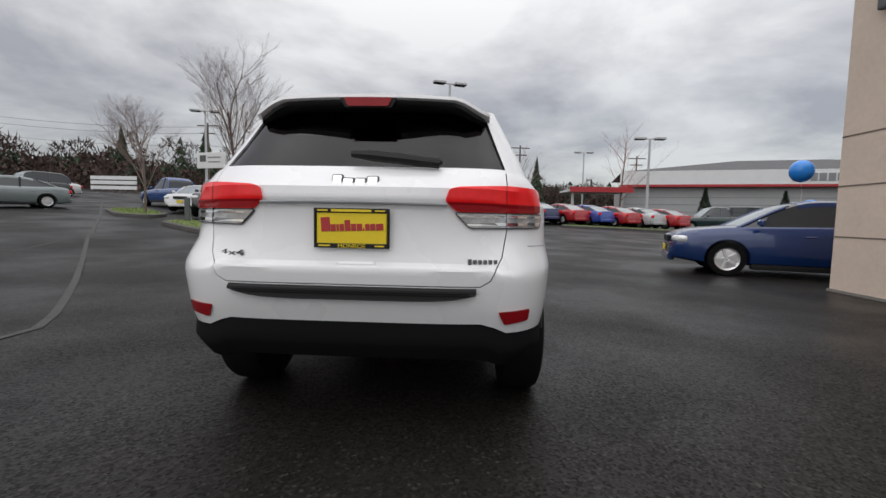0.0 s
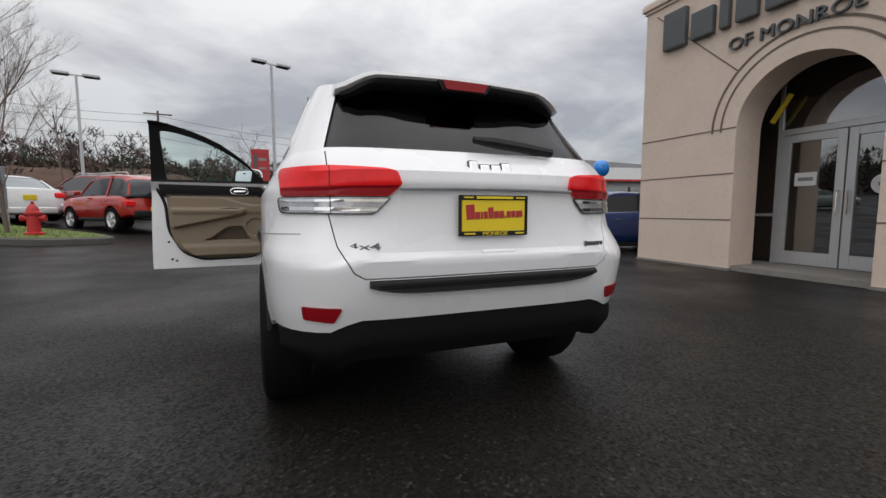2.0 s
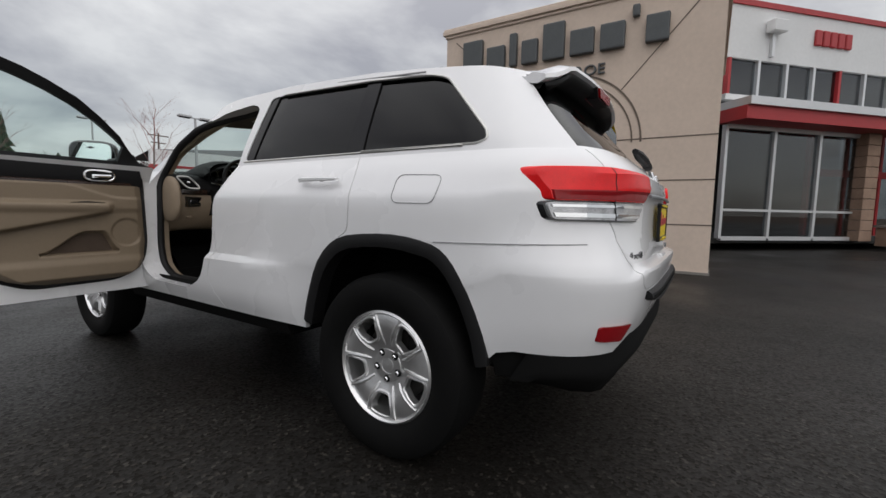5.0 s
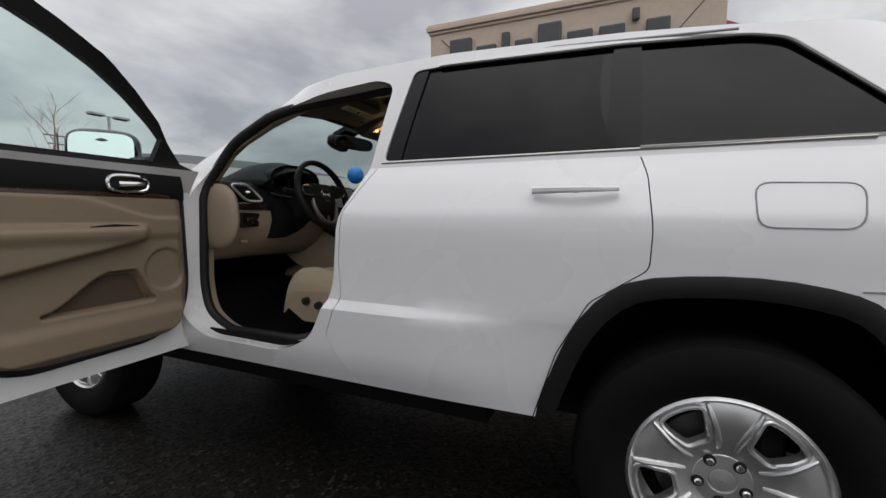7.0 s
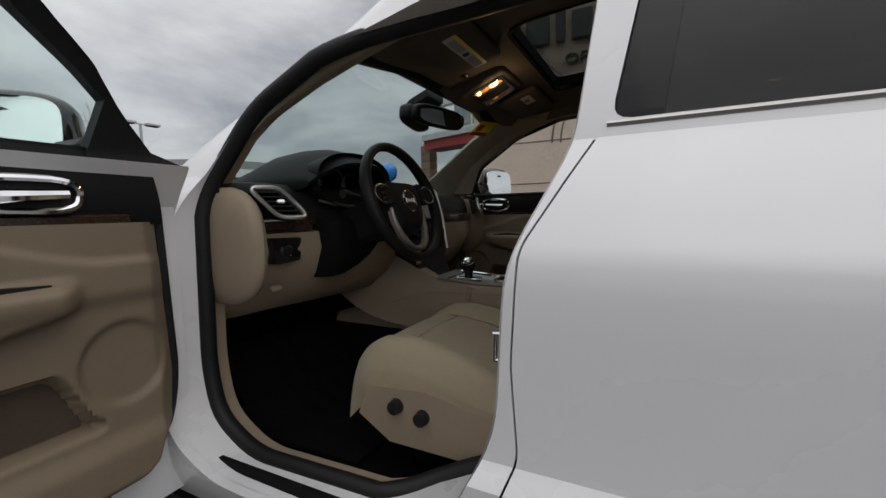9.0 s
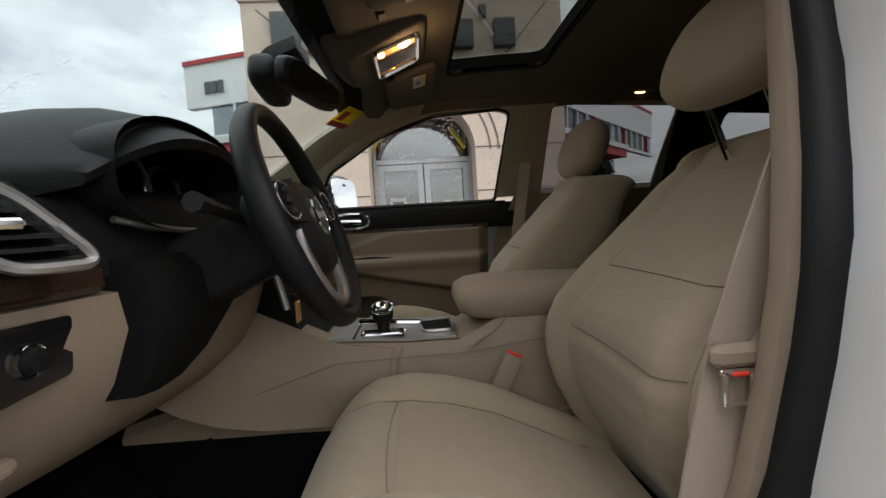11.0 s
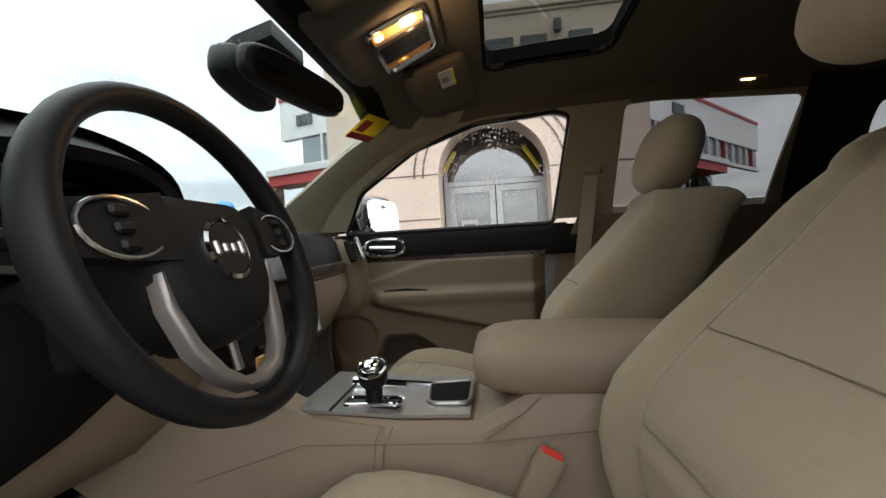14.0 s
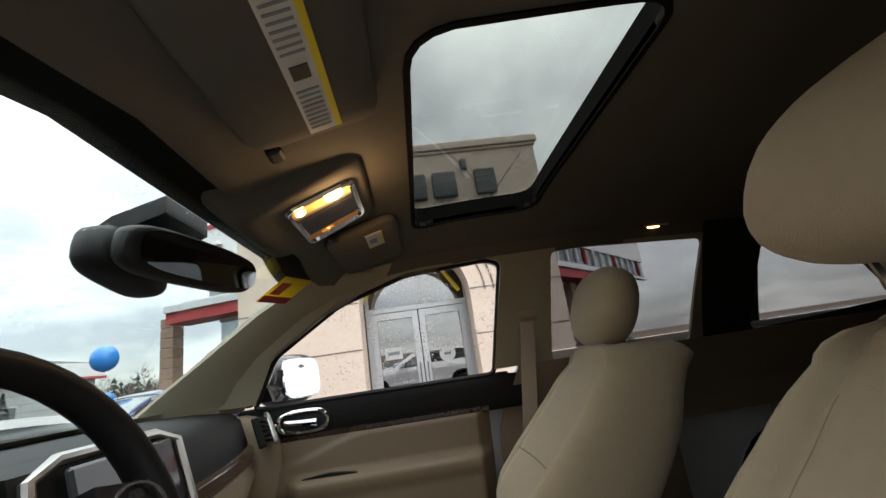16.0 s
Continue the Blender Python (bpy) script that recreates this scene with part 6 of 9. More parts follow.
    for k in range(-16, 17):
        x = 0.85 * k / 16
        y = -0.893 * (1 - (abs(x) / 0.90) ** 4.6) ** (1 / 4.6)
        z = 0.545 - 0.046 * smooth01(0.55, 0.68, abs(x))
        e = 1 - 0.55 * smooth01(0.60, 0.85, abs(x))
        lip.append([(x, y + 0.12, z - 0.140 * e), (x, y + 0.045, z - 0.122 * e), (x, y + 0.004, z - 0.060 * e), (x, y - 0.004, z - 0.040 * e), (x, y - 0.006, z), (x, y + 0.003, z + 0.048), (x, y + 0.05, z + 0.055)])
    part("bumper_lip", loft(lip), M_UNDER, car, smooth=True)
    part("underbody", box((0, 1.45, 0.40), (1.06, 3.7, 0.16), 0.05), M_UNDER, car)
    part("axle", tube([(-0.7, 0, 0.33), (0.7, 0, 0.33)], 0.05, 10), M_UNDER, car)
    for s in (-1, 1):
        for yc in (0.0, 2.915):
            a = [(y + yc, z) for y, z in ARCH] if yc == 0 else [(yc - y * 0.97, z) for y, z in ARCH]
            cy = yc
            bm = bmesh.new()
            ring = []
            for (y, z) in [q for q in a if q[1] > 0.44]:
                iy, iz = cy + (y - cy) * 0.89, 0.30 + (z - 0.30) * 0.915
                my, mz = cy + (y - cy) * 0.95, 0.30 + (z - 0.30) * 0.96
                w0 = lerp_table(BODY_W, max(0.46, z)) * (1 if yc == 0 else 0.985)
                if yc == 0 and y < -0.2:
                    w0 = 0.905 * (1 - (min(0.9, -y) / 0.93) ** 3.5) ** (1 / 3.5)
                ring.append([(s * (w0 - 0.012), y, z), (s * (w0 + 0.012), y, z), (s * (w0 + 0.020), my, mz), (s * (w0 + 0.012), iy, iz), (s * (w0 - 0.06), iy, iz)])
            add_loft(bm, ring)
            part("wheel_arch", bm, M_BLACK, car, "black plastic wheel arch flare", True, angle=50)
            bm = bmesh.new()
            well = [q for q in a if q[1] > 0.43]
            for (y, z), (y2, z2) in zip(well, well[1:]):
                bm.faces.new([bm.verts.new(q) for q in ((s * 0.88, y, z), (s * 0.88, y2, z2), (s * 0.52, y2, z2), (s * 0.52, y, z))])
            bm.faces.new([bm.verts.new((s * 0.52, y, z)) for y, z in well])
            part("wheel_housing", bm, M_UNDER, car)
    # bonnet, grille and headlights (at the far end)
    def hood(u, v):
        y = 2.38 + 1.34 * v
        w = lerp_table([(2.3, 0.80), (3.0, 0.78), (3.4, 0.72), (3.72, 0.56)], y)
        x = w * (2 * u - 1)
        return (x, y, 1.262 - 0.22 * smooth01(2.2, 3.8, y) + 0.05 * (1 - (2 * u - 1) ** 4) - 0.05 * max(0, v - 0.9) * 10 * 0.6)
    part("bonnet", sheet(hood, 18, 16, -0.02), M_PAINT, car, smooth=True)
    for k in range(7):
        part("grille_slot", box((-0.33 + 0.11 * k, 3.765 - 0.004 * (k - 3) ** 2, 0.90), (0.075, 0.05, 0.17), 0.02), M_BLACK, car)
    for s in (-1, 1):
        part("headlight", blob((s * 0.63, 3.58, 0.90), (0.17, 0.16, 0.085), 3, 16, 10), M_CLEAR_LENS, car)
    part("scuttle", box((0, 2.42, 1.235), (1.42, 0.22, 0.05), 0.02), M_BLACK, car)
    for s, x0 in ((-1, 0.1), (1, 0.15)):
        part("wiper", tube([(x0 * s, 2.50, 1.275), (x0 * s - 0.5, 2.42, 1.300)], 0.008, 5), M_BLACK, car)
    # spoiler
    rings = []
    for k in range(-14, 15):
        t = k / 14
        x = 0.590 * t
        drop = 0.012 * t * t + 0.058 * smooth01(0.70, 1.0, abs(t))
        yb = -0.620 + 0.05 * t * t + 0.04 * smooth01(0.88, 1.0, abs(t))
        z0 = lerp_table(ROOF_EDGE, -0.34) + 0.052 * (1 - abs(t) ** 3)
        rings.append([(x, -0.30, z0 + 0.005 - drop * 0.3), (x, -0.45, z0 - 0.008 - drop * 0.6), (x, yb + 0.05, 1.652 - drop), (x, yb, 1.638 - drop), (x, yb - 0.004, 1.622 - drop), (x, yb + 0.02, 1.610 - drop), (x, -0.50, 1.592 - drop * 0.8), (x, -0.36, 1.585 - drop * 0.4)])
    sp = part("spoiler", loft(rings), M_PAINT, car, "white roof spoiler", True, angle=50)
    part("brake_light", prism(rounded([(-0.118, 1.618), (0.118, 1.618), (0.098, 1.578), (-0.098, 1.578)], 0.008), "y", -0.632, -0.56), M_RED_DARK, sp, "dark red high brake light")
    part("brake_light_hood", prism(rounded([(-0.14, 1.620), (0.14, 1.620), (0.112, 1.573), (-0.112, 1.573)], 0.01), "y", -0.622, -0.57), M_BLACK, sp)
    rings = []
    for k in range(-14, 15):
        t = k / 14
        x = 0.565 * t
        drop = 0.012 * t * t + 0.058 * smooth01(0.70, 1.0, abs(t))
        yb = -0.620 + 0.05 * t * t + 0.04 * smooth01(0.88, 1.0, abs(t))
        rings.append([(x, yb + 0.010, 1.616 - drop), (x, yb + 0.012, 1.600 - drop), (x, yb + 0.035, 1.585 - drop), (x, -0.53, 1.575 - drop * 0.9), (x, -0.46, 1.580 - drop * 0.7), (x, -0.46, 1.600 - drop * 0.6)])
    part("spoiler_underside", loft(rings), M_BLACK, sp, "dark underside of the spoiler", True, angle=50)
    # tailgate details
    pl = part("licence_plate", box((0, -0.912, 1.0), (0.300, 0.012, 0.150), 0.004), M_YELLOW, tg, "yellow dealer plate")
    fr = bmesh.new()
    for c, sz in (((0, -0.915, 1.074), (0.322, 0.016, 0.020)), ((0, -0.915, 0.926), (0.322, 0.016, 0.020)), ((-0.156, -0.915, 1.0), (0.010, 0.015, 0.150)), ((0.156, -0.915, 1.0), (0.010, 0.015, 0.150))):
        add_box(fr, c, sz, 0.003)
    part("plate_frame", fr, M_BLACK, pl, "black plate frame")
    for x0, x1, z0, z1 in ((-0.085, 0.085, 1.069, 1.079), (-0.143, -0.10, 1.071, 1.077), (0.10, 0.143, 1.071, 1.077), (-0.14, -0.09, 0.923, 0.929), (0.10, 0.14, 0.923, 0.929)):
        part("lettering_bar", box(((x0 + x1) / 2, -0.924, (z0 + z1) / 2), (x1 - x0, 0.003, z1 - z0)), M_YELLOW, pl)
    me = words("MONROE", 0.024, 0.003)
    me.transform(Matrix.Translation((-0.058, -0.9245, 0.9175)) @ Matrix.Diagonal((1.15, 1, 1, 1)))
    part_of("plate_word", me, M_YELLOW, pl)
    zz = 0.985
    for i, (w, h) in enumerate(((0.045, 0.060), (0.025, 0.030), (0.012, 0.030), (0.022, 0.030), (0.028, 0.046), (0.025, 0.030), (0.026, 0.030), (0.008, 0.01), (0.022, 0.028), (0.024, 0.028), (0.036, 0.028))):
        x = -0.130 + 0.86 * sum(q[0] + 0.0035 for q in ((0.045, 0), (0.025, 0), (0.012, 0), (0.022, 0), (0.028, 0), (0.025, 0), (0.026, 0), (0.008, 0), (0.022, 0), (0.024, 0))[:i])
        w *= 0.86
        part("script_bar", box((x + w / 2, -0.9195, zz + h / 2 + 0.0008 * i), (w, 0.003, h), 0.001, Matrix.Rotation(-0.08, 3, "Y")), M_RED, pl)
    for x, w, h in ((-0.075, 0.040, 0.066), (-0.026, 0.044, 0.048), (0.026, 0.044, 0.048), (0.078, 0.044, 0.060)):
        zc = 1.193 - (0.066 - h) * 0.3
        yy = tail_y(x, zc)
        part("badge_block", box((x, yy - 0.004, zc), (w + 0.011, 0.012, h + 0.011), 0.006, Matrix.Rotation(-0.3, 3, "X")), M_SIGN, tg, "dark badge edge")
        part("badge_block", box((x, yy - 0.011, zc), (w, 0.012, h), 0.008, Matrix.Rotation(-0.3, 3, "X"), 2), M_CHROME, tg, "bright badge block")
    me = words("4x4", 0.050, 0.008)
    yaw = math.atan2(tail_y(-0.47, 0.88) - tail_y(-0.598, 0.88), 0.128)
    me.transform(Matrix.Translation((-0.600, tail_y(-0.598, 0.88) - 0.024, 0.872)) @ Matrix.Rotation(yaw, 4, "Z") @ Matrix.Diagonal((1.70, 1, 0.72, 1)))
    part_of("model_badge", me, M_BADGE, tg, "bright 4x4 badge")
    for k in range(6):
        x = 0.50 + 0.022 * k
        part("name_bar", box((x, tail_y(x, 0.80) - 0.006, 0.866), (0.016, 0.012, 0.020 if k else 0.027), 0.002, Matrix.Rotation(0.35, 3, "Z")), M_BADGE, tg, "bright model-name bar")
    part("tailgate_handle", box((0.02, -0.915, 0.842), (0.165, 0.03, 0.034), 0.008), M_PAINT, tg)
    part("handle_gap", box((0.02, -0.917, 0.822), (0.150, 0.025, 0.009), 0.003), M_BLACK, tg)
    part("tailgate_lip", tube([(-0.40, -0.902, 1.104), (-0.2, -0.910, 1.108), (0, -0.912, 1.109), (0.2, -0.910, 1.108), (0.40, -0.902, 1.104)], 0.007, 6), M_GREYPANEL, tg)
    wp = part("rear_wiper", tube([(0.36, -0.80, 1.288), (0.20, -0.80, 1.305), (0.06, -0.79, 1.320), (-0.035, -0.785, 1.328)], [0.022, 0.024, 0.024, 0.014], 8), M_BLACK, tg)
    part("wiper_cover", blob((0.30, -0.80, 1.292), (0.075, 0.022, 0.022), 2.4, 14, 8), M_BLACK, wp)
    pad = []
    for k in range(-12, 13):
        t = k / 12
        x = 0.530 * t
        y = -0.950 * (1 - (abs(x) / 0.92) ** 4.6) ** (1 / 4.6)
        pad.append([(x, y + 0.055, 0.758), (x, y + 0.004, 0.757), (x, y - 0.009, 0.748), (x, y - 0.012, 0.706 + 0.03 * abs(t) ** 6), (x, y + 0.01, 0.698 + 0.03 * abs(t) ** 6), (x, y + 0.05, 0.71)])
    part("bumper_step_pad", loft(pad), M_BLACK, car, "black ribbed bumper step pad", True)
    for z in (0.728, 0.737):
        part("pad_rib", tube([(0.5 * k / 10, -0.950 * (1 - (abs(0.5 * k / 10) / 0.92) ** 4.6) ** (1 / 4.6) - 0.0125, z) for k in range(-10, 11)], 0.0022, 4), M_UNDER, car)
    # fuel flap, seams
    flap = rounded([(-0.035, 1.062), (-0.235, 1.060), (-0.250, 1.168), (-0.035, 1.175)], 0.035)
    pts = [(-lerp_table(BODY_W, z) * (1 - (max(0, -y) / lerp_table(BODY_T, z)) ** 3.5) ** (1 / 3.5) - 0.0012, y, z) for y, z in flap]
    part("fuel_flap_gap", tube(pts + [pts[0]], 0.0022, 4), M_SEAM, car)
    for s in (-1, 1):
        pts = []
        for k in range(12):
            y = -0.24 - 0.52 * k / 11
            up = 0.918 + 0.012 * k / 11
            lo0, lo1 = low_z(0.8, y, 0.46), low_z(0.8, y, 1.262)
            zz = 0.46 + (up - lo0) * 0.802 / (lo1 - lo0)
            n = tail_square(zz)
            pts.append((s * (lerp_table(BODY_W, zz) * (1 - (-y / lerp_table(CORNER_T, zz)) ** n) ** (1 / n) + 0.0012), y, up))
        part("bumper_seam", tube(pts, 0.0025, 4), M_SEAM, car)
        rl = tube([(s * 0.545, -0.10, 1.648), (s * 0.545, -0.03, 1.672), (s * 0.545, 0.5, 1.692), (s * 0.545, 1.0, 1.703), (s * 0.545, 1.12, 1.700), (s * 0.545, 1.2, 1.684)], 0.013, 8)
        part("roof_rail", rl, M_BLACKGLOSS, car, "dark roof rail", True)
    part("roof_aerial", loft([[(-0.02, 0.02, 1.735), (0.02, 0.02, 1.735), (0.02, -0.10, 1.725), (-0.02, -0.10, 1.725)], [(-0.008, -0.03, 1.765), (0.008, -0.03, 1.765), (0.008, -0.09, 1.775), (-0.008, -0.09, 1.775)]]), M_PAINT, car)
    # white jamb of the open doorway and its rubber seal
    def side_x(z, low, high):
        return lerp_table(BODY_W, z) - low if z < 1.262 else 0.805 - 0.17 * ((z - 1.258) / 0.43) ** 1.15 - high
    # behind the opening the pillar steps back, so its seal lies deeper than the front one
    def jamb_at(y, z, more):
        x = 0.694 + 0.125 * smooth01(1.34, 1.62, y) * smooth01(1.66, 1.50, z) - max(0.0, z - 1.15) * 0.24 - more
        rear = lerp_table(SEAL_REAR, z)
        return (-x, y + (rear - y) * smooth01(1.50, 1.30, y) * smooth01(0.555, 0.64, z) * smooth01(1.625, 1.54, z), z)
    rim = grown(DOOR_OPEN, -0.003)
    seal = [jamb_at(y, z, 0.021) for y, z in rim]
    part("door_seal", tube(seal + [seal[0]], [0.022 + 0.005 * smooth01(1.45, 1.25, p[1]) for p in seal + [seal[0]]], 10), M_BLACK, car, "black rubber door seal", True)
    for nm, m, lb, a, b in (("door_jamb", M_PAINT, "white painted door jamb", None, 0.008), ("jamb_trim", M_BEIGE, "beige trim of the doorway", 0.030, 0.075)):
        bm = bmesh.new()
        v0 = [bm.verts.new((-side_x(z, 0.004, 0.004), y, z) if a is None else jamb_at(y, z, a)) for y, z in rim]
        v1 = [bm.verts.new(jamb_at(y, z, b)) for y, z in rim]
        for i in range(len(rim)):
            j = (i + 1) % len(rim)
            bm.faces.new((v0[i], v0[j], v1[j], v1[i]))
        part(nm, bm, m, car, lb, True)
    st = part("striker_plate", box((-0.835, 1.232, 0.93), (0.040, 0.008, 0.075), 0.003), M_CHROME, car, "steel door striker", True)
    part("striker_loop", tube([(-0.835, 1.235, 0.905), (-0.835, 1.268, 0.908), (-0.835, 1.268, 0.952), (-0.835, 1.235, 0.955)], 0.006, 8), M_CHROME, st, smooth=True)
    part("striker_bolt", lathe([(0.001, 0.012), (0.008, 0.010), (0.009, 0.0)], "y", 10, (-0.835, 1.234, 0.972)), M_CHROME, st)
    for y, z in ((1.222, 0.545), (2.105, 0.56)):
        part("jamb_plug", lathe([(0.001, 0), (0.011, 0), (0.011, 0.008), (0.001, 0.008)], "x", 12, (-0.893, y, z)), M_BLACK, car)
    for z in (0.72, 0.98):
        part("door_hinge", box((-0.885, 2.115, z), (0.05, 0.05, 0.10), 0.008), M_PAINT, car)


WHEEL_TURN = 0.873


def wheel_meshes():
    tyre = lathe([(0.232, 0.085), (0.26, 0.108), (0.30, 0.118), (0.345, 0.118), (0.372, 0.105), (0.386, 0.080), (0.388, 0.03), (0.388, -0.03), (0.386, -0.08), (0.372, -0.105), (0.30, -0.118), (0.24, -0.10)], "x", 56)
    rim = lathe([(0.236, 0.07), (0.238, 0.092), (0.230, 0.098), (0.222, 0.090), (0.212, 0.06), (0.205, -0.02)], "x", 56)
    # cast face: a dished disc with five rounded windows
    face = lathe([(0.030, 0.020), (0.030, 0.062), (0.060, 0.060), (0.085, 0.064), (0.125, 0.082), (0.165, 0.090), (0.205, 0.088), (0.226, 0.080), (0.226, 0.050), (0.17, 0.058), (0.12, 0.046), (0.085, 0.028)], "x", 80)
    hole = rounded([(0.120, -0.026), (0.120, 0.026), (0.165, 0.045), (0.196, 0.054), (0.205, 0.030), (0.207, 0.0), (0.205, -0.030), (0.196, -0.054), (0.165, -0.045)], 0.012)
    spokes = []
    for k in range(5):
        a = 2 * math.pi * k / 5 + WHEEL_TURN
        c, sn = math.cos(a), math.sin(a)
        face = boolean(face, add_prism(bmesh.new(), [(c * r - sn * t, sn * r + c * t) for r, t in hole], "x", -0.1, 0.2), "DIFFERENCE")
        lip = []
        for r, t in grown(hole, 0.007):
            rr = math.hypot(r, t)
            lip.append((lerp_table([(0.085, 0.062), (0.125, 0.080), (0.165, 0.089), (0.205, 0.087), (0.226, 0.080)], rr), c * r - sn * t, sn * r + c * t))
        spokes.append(tube(lip + [lip[0]], 0.0075, 8))
        # a raised rib down each side of the spoke
        for e in (-1, 1):
            b = a + math.pi / 5
            rib = [(x, math.cos(b) * r - math.sin(b) * e * w, math.sin(b) * r + math.cos(b) * e * w) for r, w, x in ((0.088, 0.020, 0.064), (0.115, 0.024, 0.078), (0.150, 0.036, 0.088), (0.185, 0.052, 0.090), (0.210, 0.062, 0.087))]
            spokes.append(tube(rib, [0.006, 0.008, 0.009, 0.009, 0.005], 8))
    spokes = [face] + spokes
    hub = lathe([(0.075, 0.02), (0.078, 0.050), (0.068, 0.064), (0.036, 0.066), (0.034, 0.060), (0.030, 0.060), (0.028, 0.066), (0.001, 0.068)], "x", 32)
    return tyre, rim, spokes, hub


def build_wheels(car):
    first = None
    for s in (-1, 1):
        for yc in (0.0, 2.915):
            w = new("wheel")
            w.parent = car
            w.matrix_basis = pose(s * 0.815, yc, 0.385, 0 if s > 0 else 0, 0, 0 if s > 0 else 180)
            if first is None:
                tyre, rim, spokes, hub = wheel_meshes()
                first = [part("tyre", tyre, M_RUBBER, w, smooth=True, angle=30), part("rim", rim, M_ALLOY, w, smooth=True)]
                first += [part("wheel_face" if b is spokes[0] else "spoke_rib", b, M_ALLOY, w, smooth=True, angle=35) for b in spokes]
                first.append(part("hub_cap", hub, M_ALLOY, w, smooth=True))
                for k in range(5):
                    a = 2 * math.pi * k / 5 + WHEEL_TURN
                    first.append(part("nut_pocket", lathe([(0.001, 0.0665), (0.0155, 0.0665), (0.017, 0.06)], "x", 14, (0, math.cos(a) * 0.058, math.sin(a) * 0.058)), M_BLACK, w))
                    first.append(part("wheel_nut", lathe([(0.010, 0.055), (0.010, 0.072), (0.007, 0.076), (0.001, 0.076)], "x", 8, (0, math.cos(a) * 0.058, math.sin(a) * 0.058)), M_CHROME, w))
                first.append(part("brake_disc", lathe([(0.001, -0.01), (0.165, -0.01), (0.165, 0.005), (0.08, 0.005), (0.001, 0.02)], "x", 32), M_BRAKE, w, smooth=True))
                first.append(part("caliper", box((0.01, 0.11, 0.09), (0.05, 0.07, 0.14), 0.012), M_UNDER, w))
            else:
                for o in first:
                    c = new(o.name.split(".")[0], o.data)
                    c.parent = w


jeep = thing("sport_utility_vehicle", "white sport utility vehicle with its driver's door open on wet asphalt", "car")
build_vehicle_skin(jeep)
build_wheels(jeep)


# ---- the cabin ----
def trim_depth(y, z):
    """Relief of a front door's lining, seen from inside: armrest, pull cup and map pocket."""
    d = 0.048
    # upper swoop above the armrest
    crease = 1.135 - 0.075 * smooth01(1.62, 1.95, y)
    d += 0.012 * smooth01(crease + 0.006, crease - 0.008, z) * smooth01(0.96, 1.0, z)
    # armrest: a shelf whose lower edge rises towards the hinge
    low = 0.850 + 0.115 * (y - 1.33) / 0.54
    d += 0.048 * smooth01(low - 0.006, low + 0.018, z) * smooth01(1.040, 1.012, z) * smooth01(1.90, 1.84, y)
    # leaf-shaped map pocket
    u = (y - 1.535) / 0.375
    if 0 < u < 1:
        top = 0.735 + 0.120 * smooth01(0.0, 0.60, u) - 0.115 * smooth01(0.80, 1.0, u)
        d -= 0.040 * smooth01(0.722, 0.730, z) * smooth01(top + 0.005, top - 0.007, z)
    d += 0.016 * smooth01(0.71, 0.66, z)
    # round speaker cover
    r = math.hypot(y - 1.965, z - 0.845)
    d -= 0.012 * smooth01(0.090, 0.078, r)
    return d


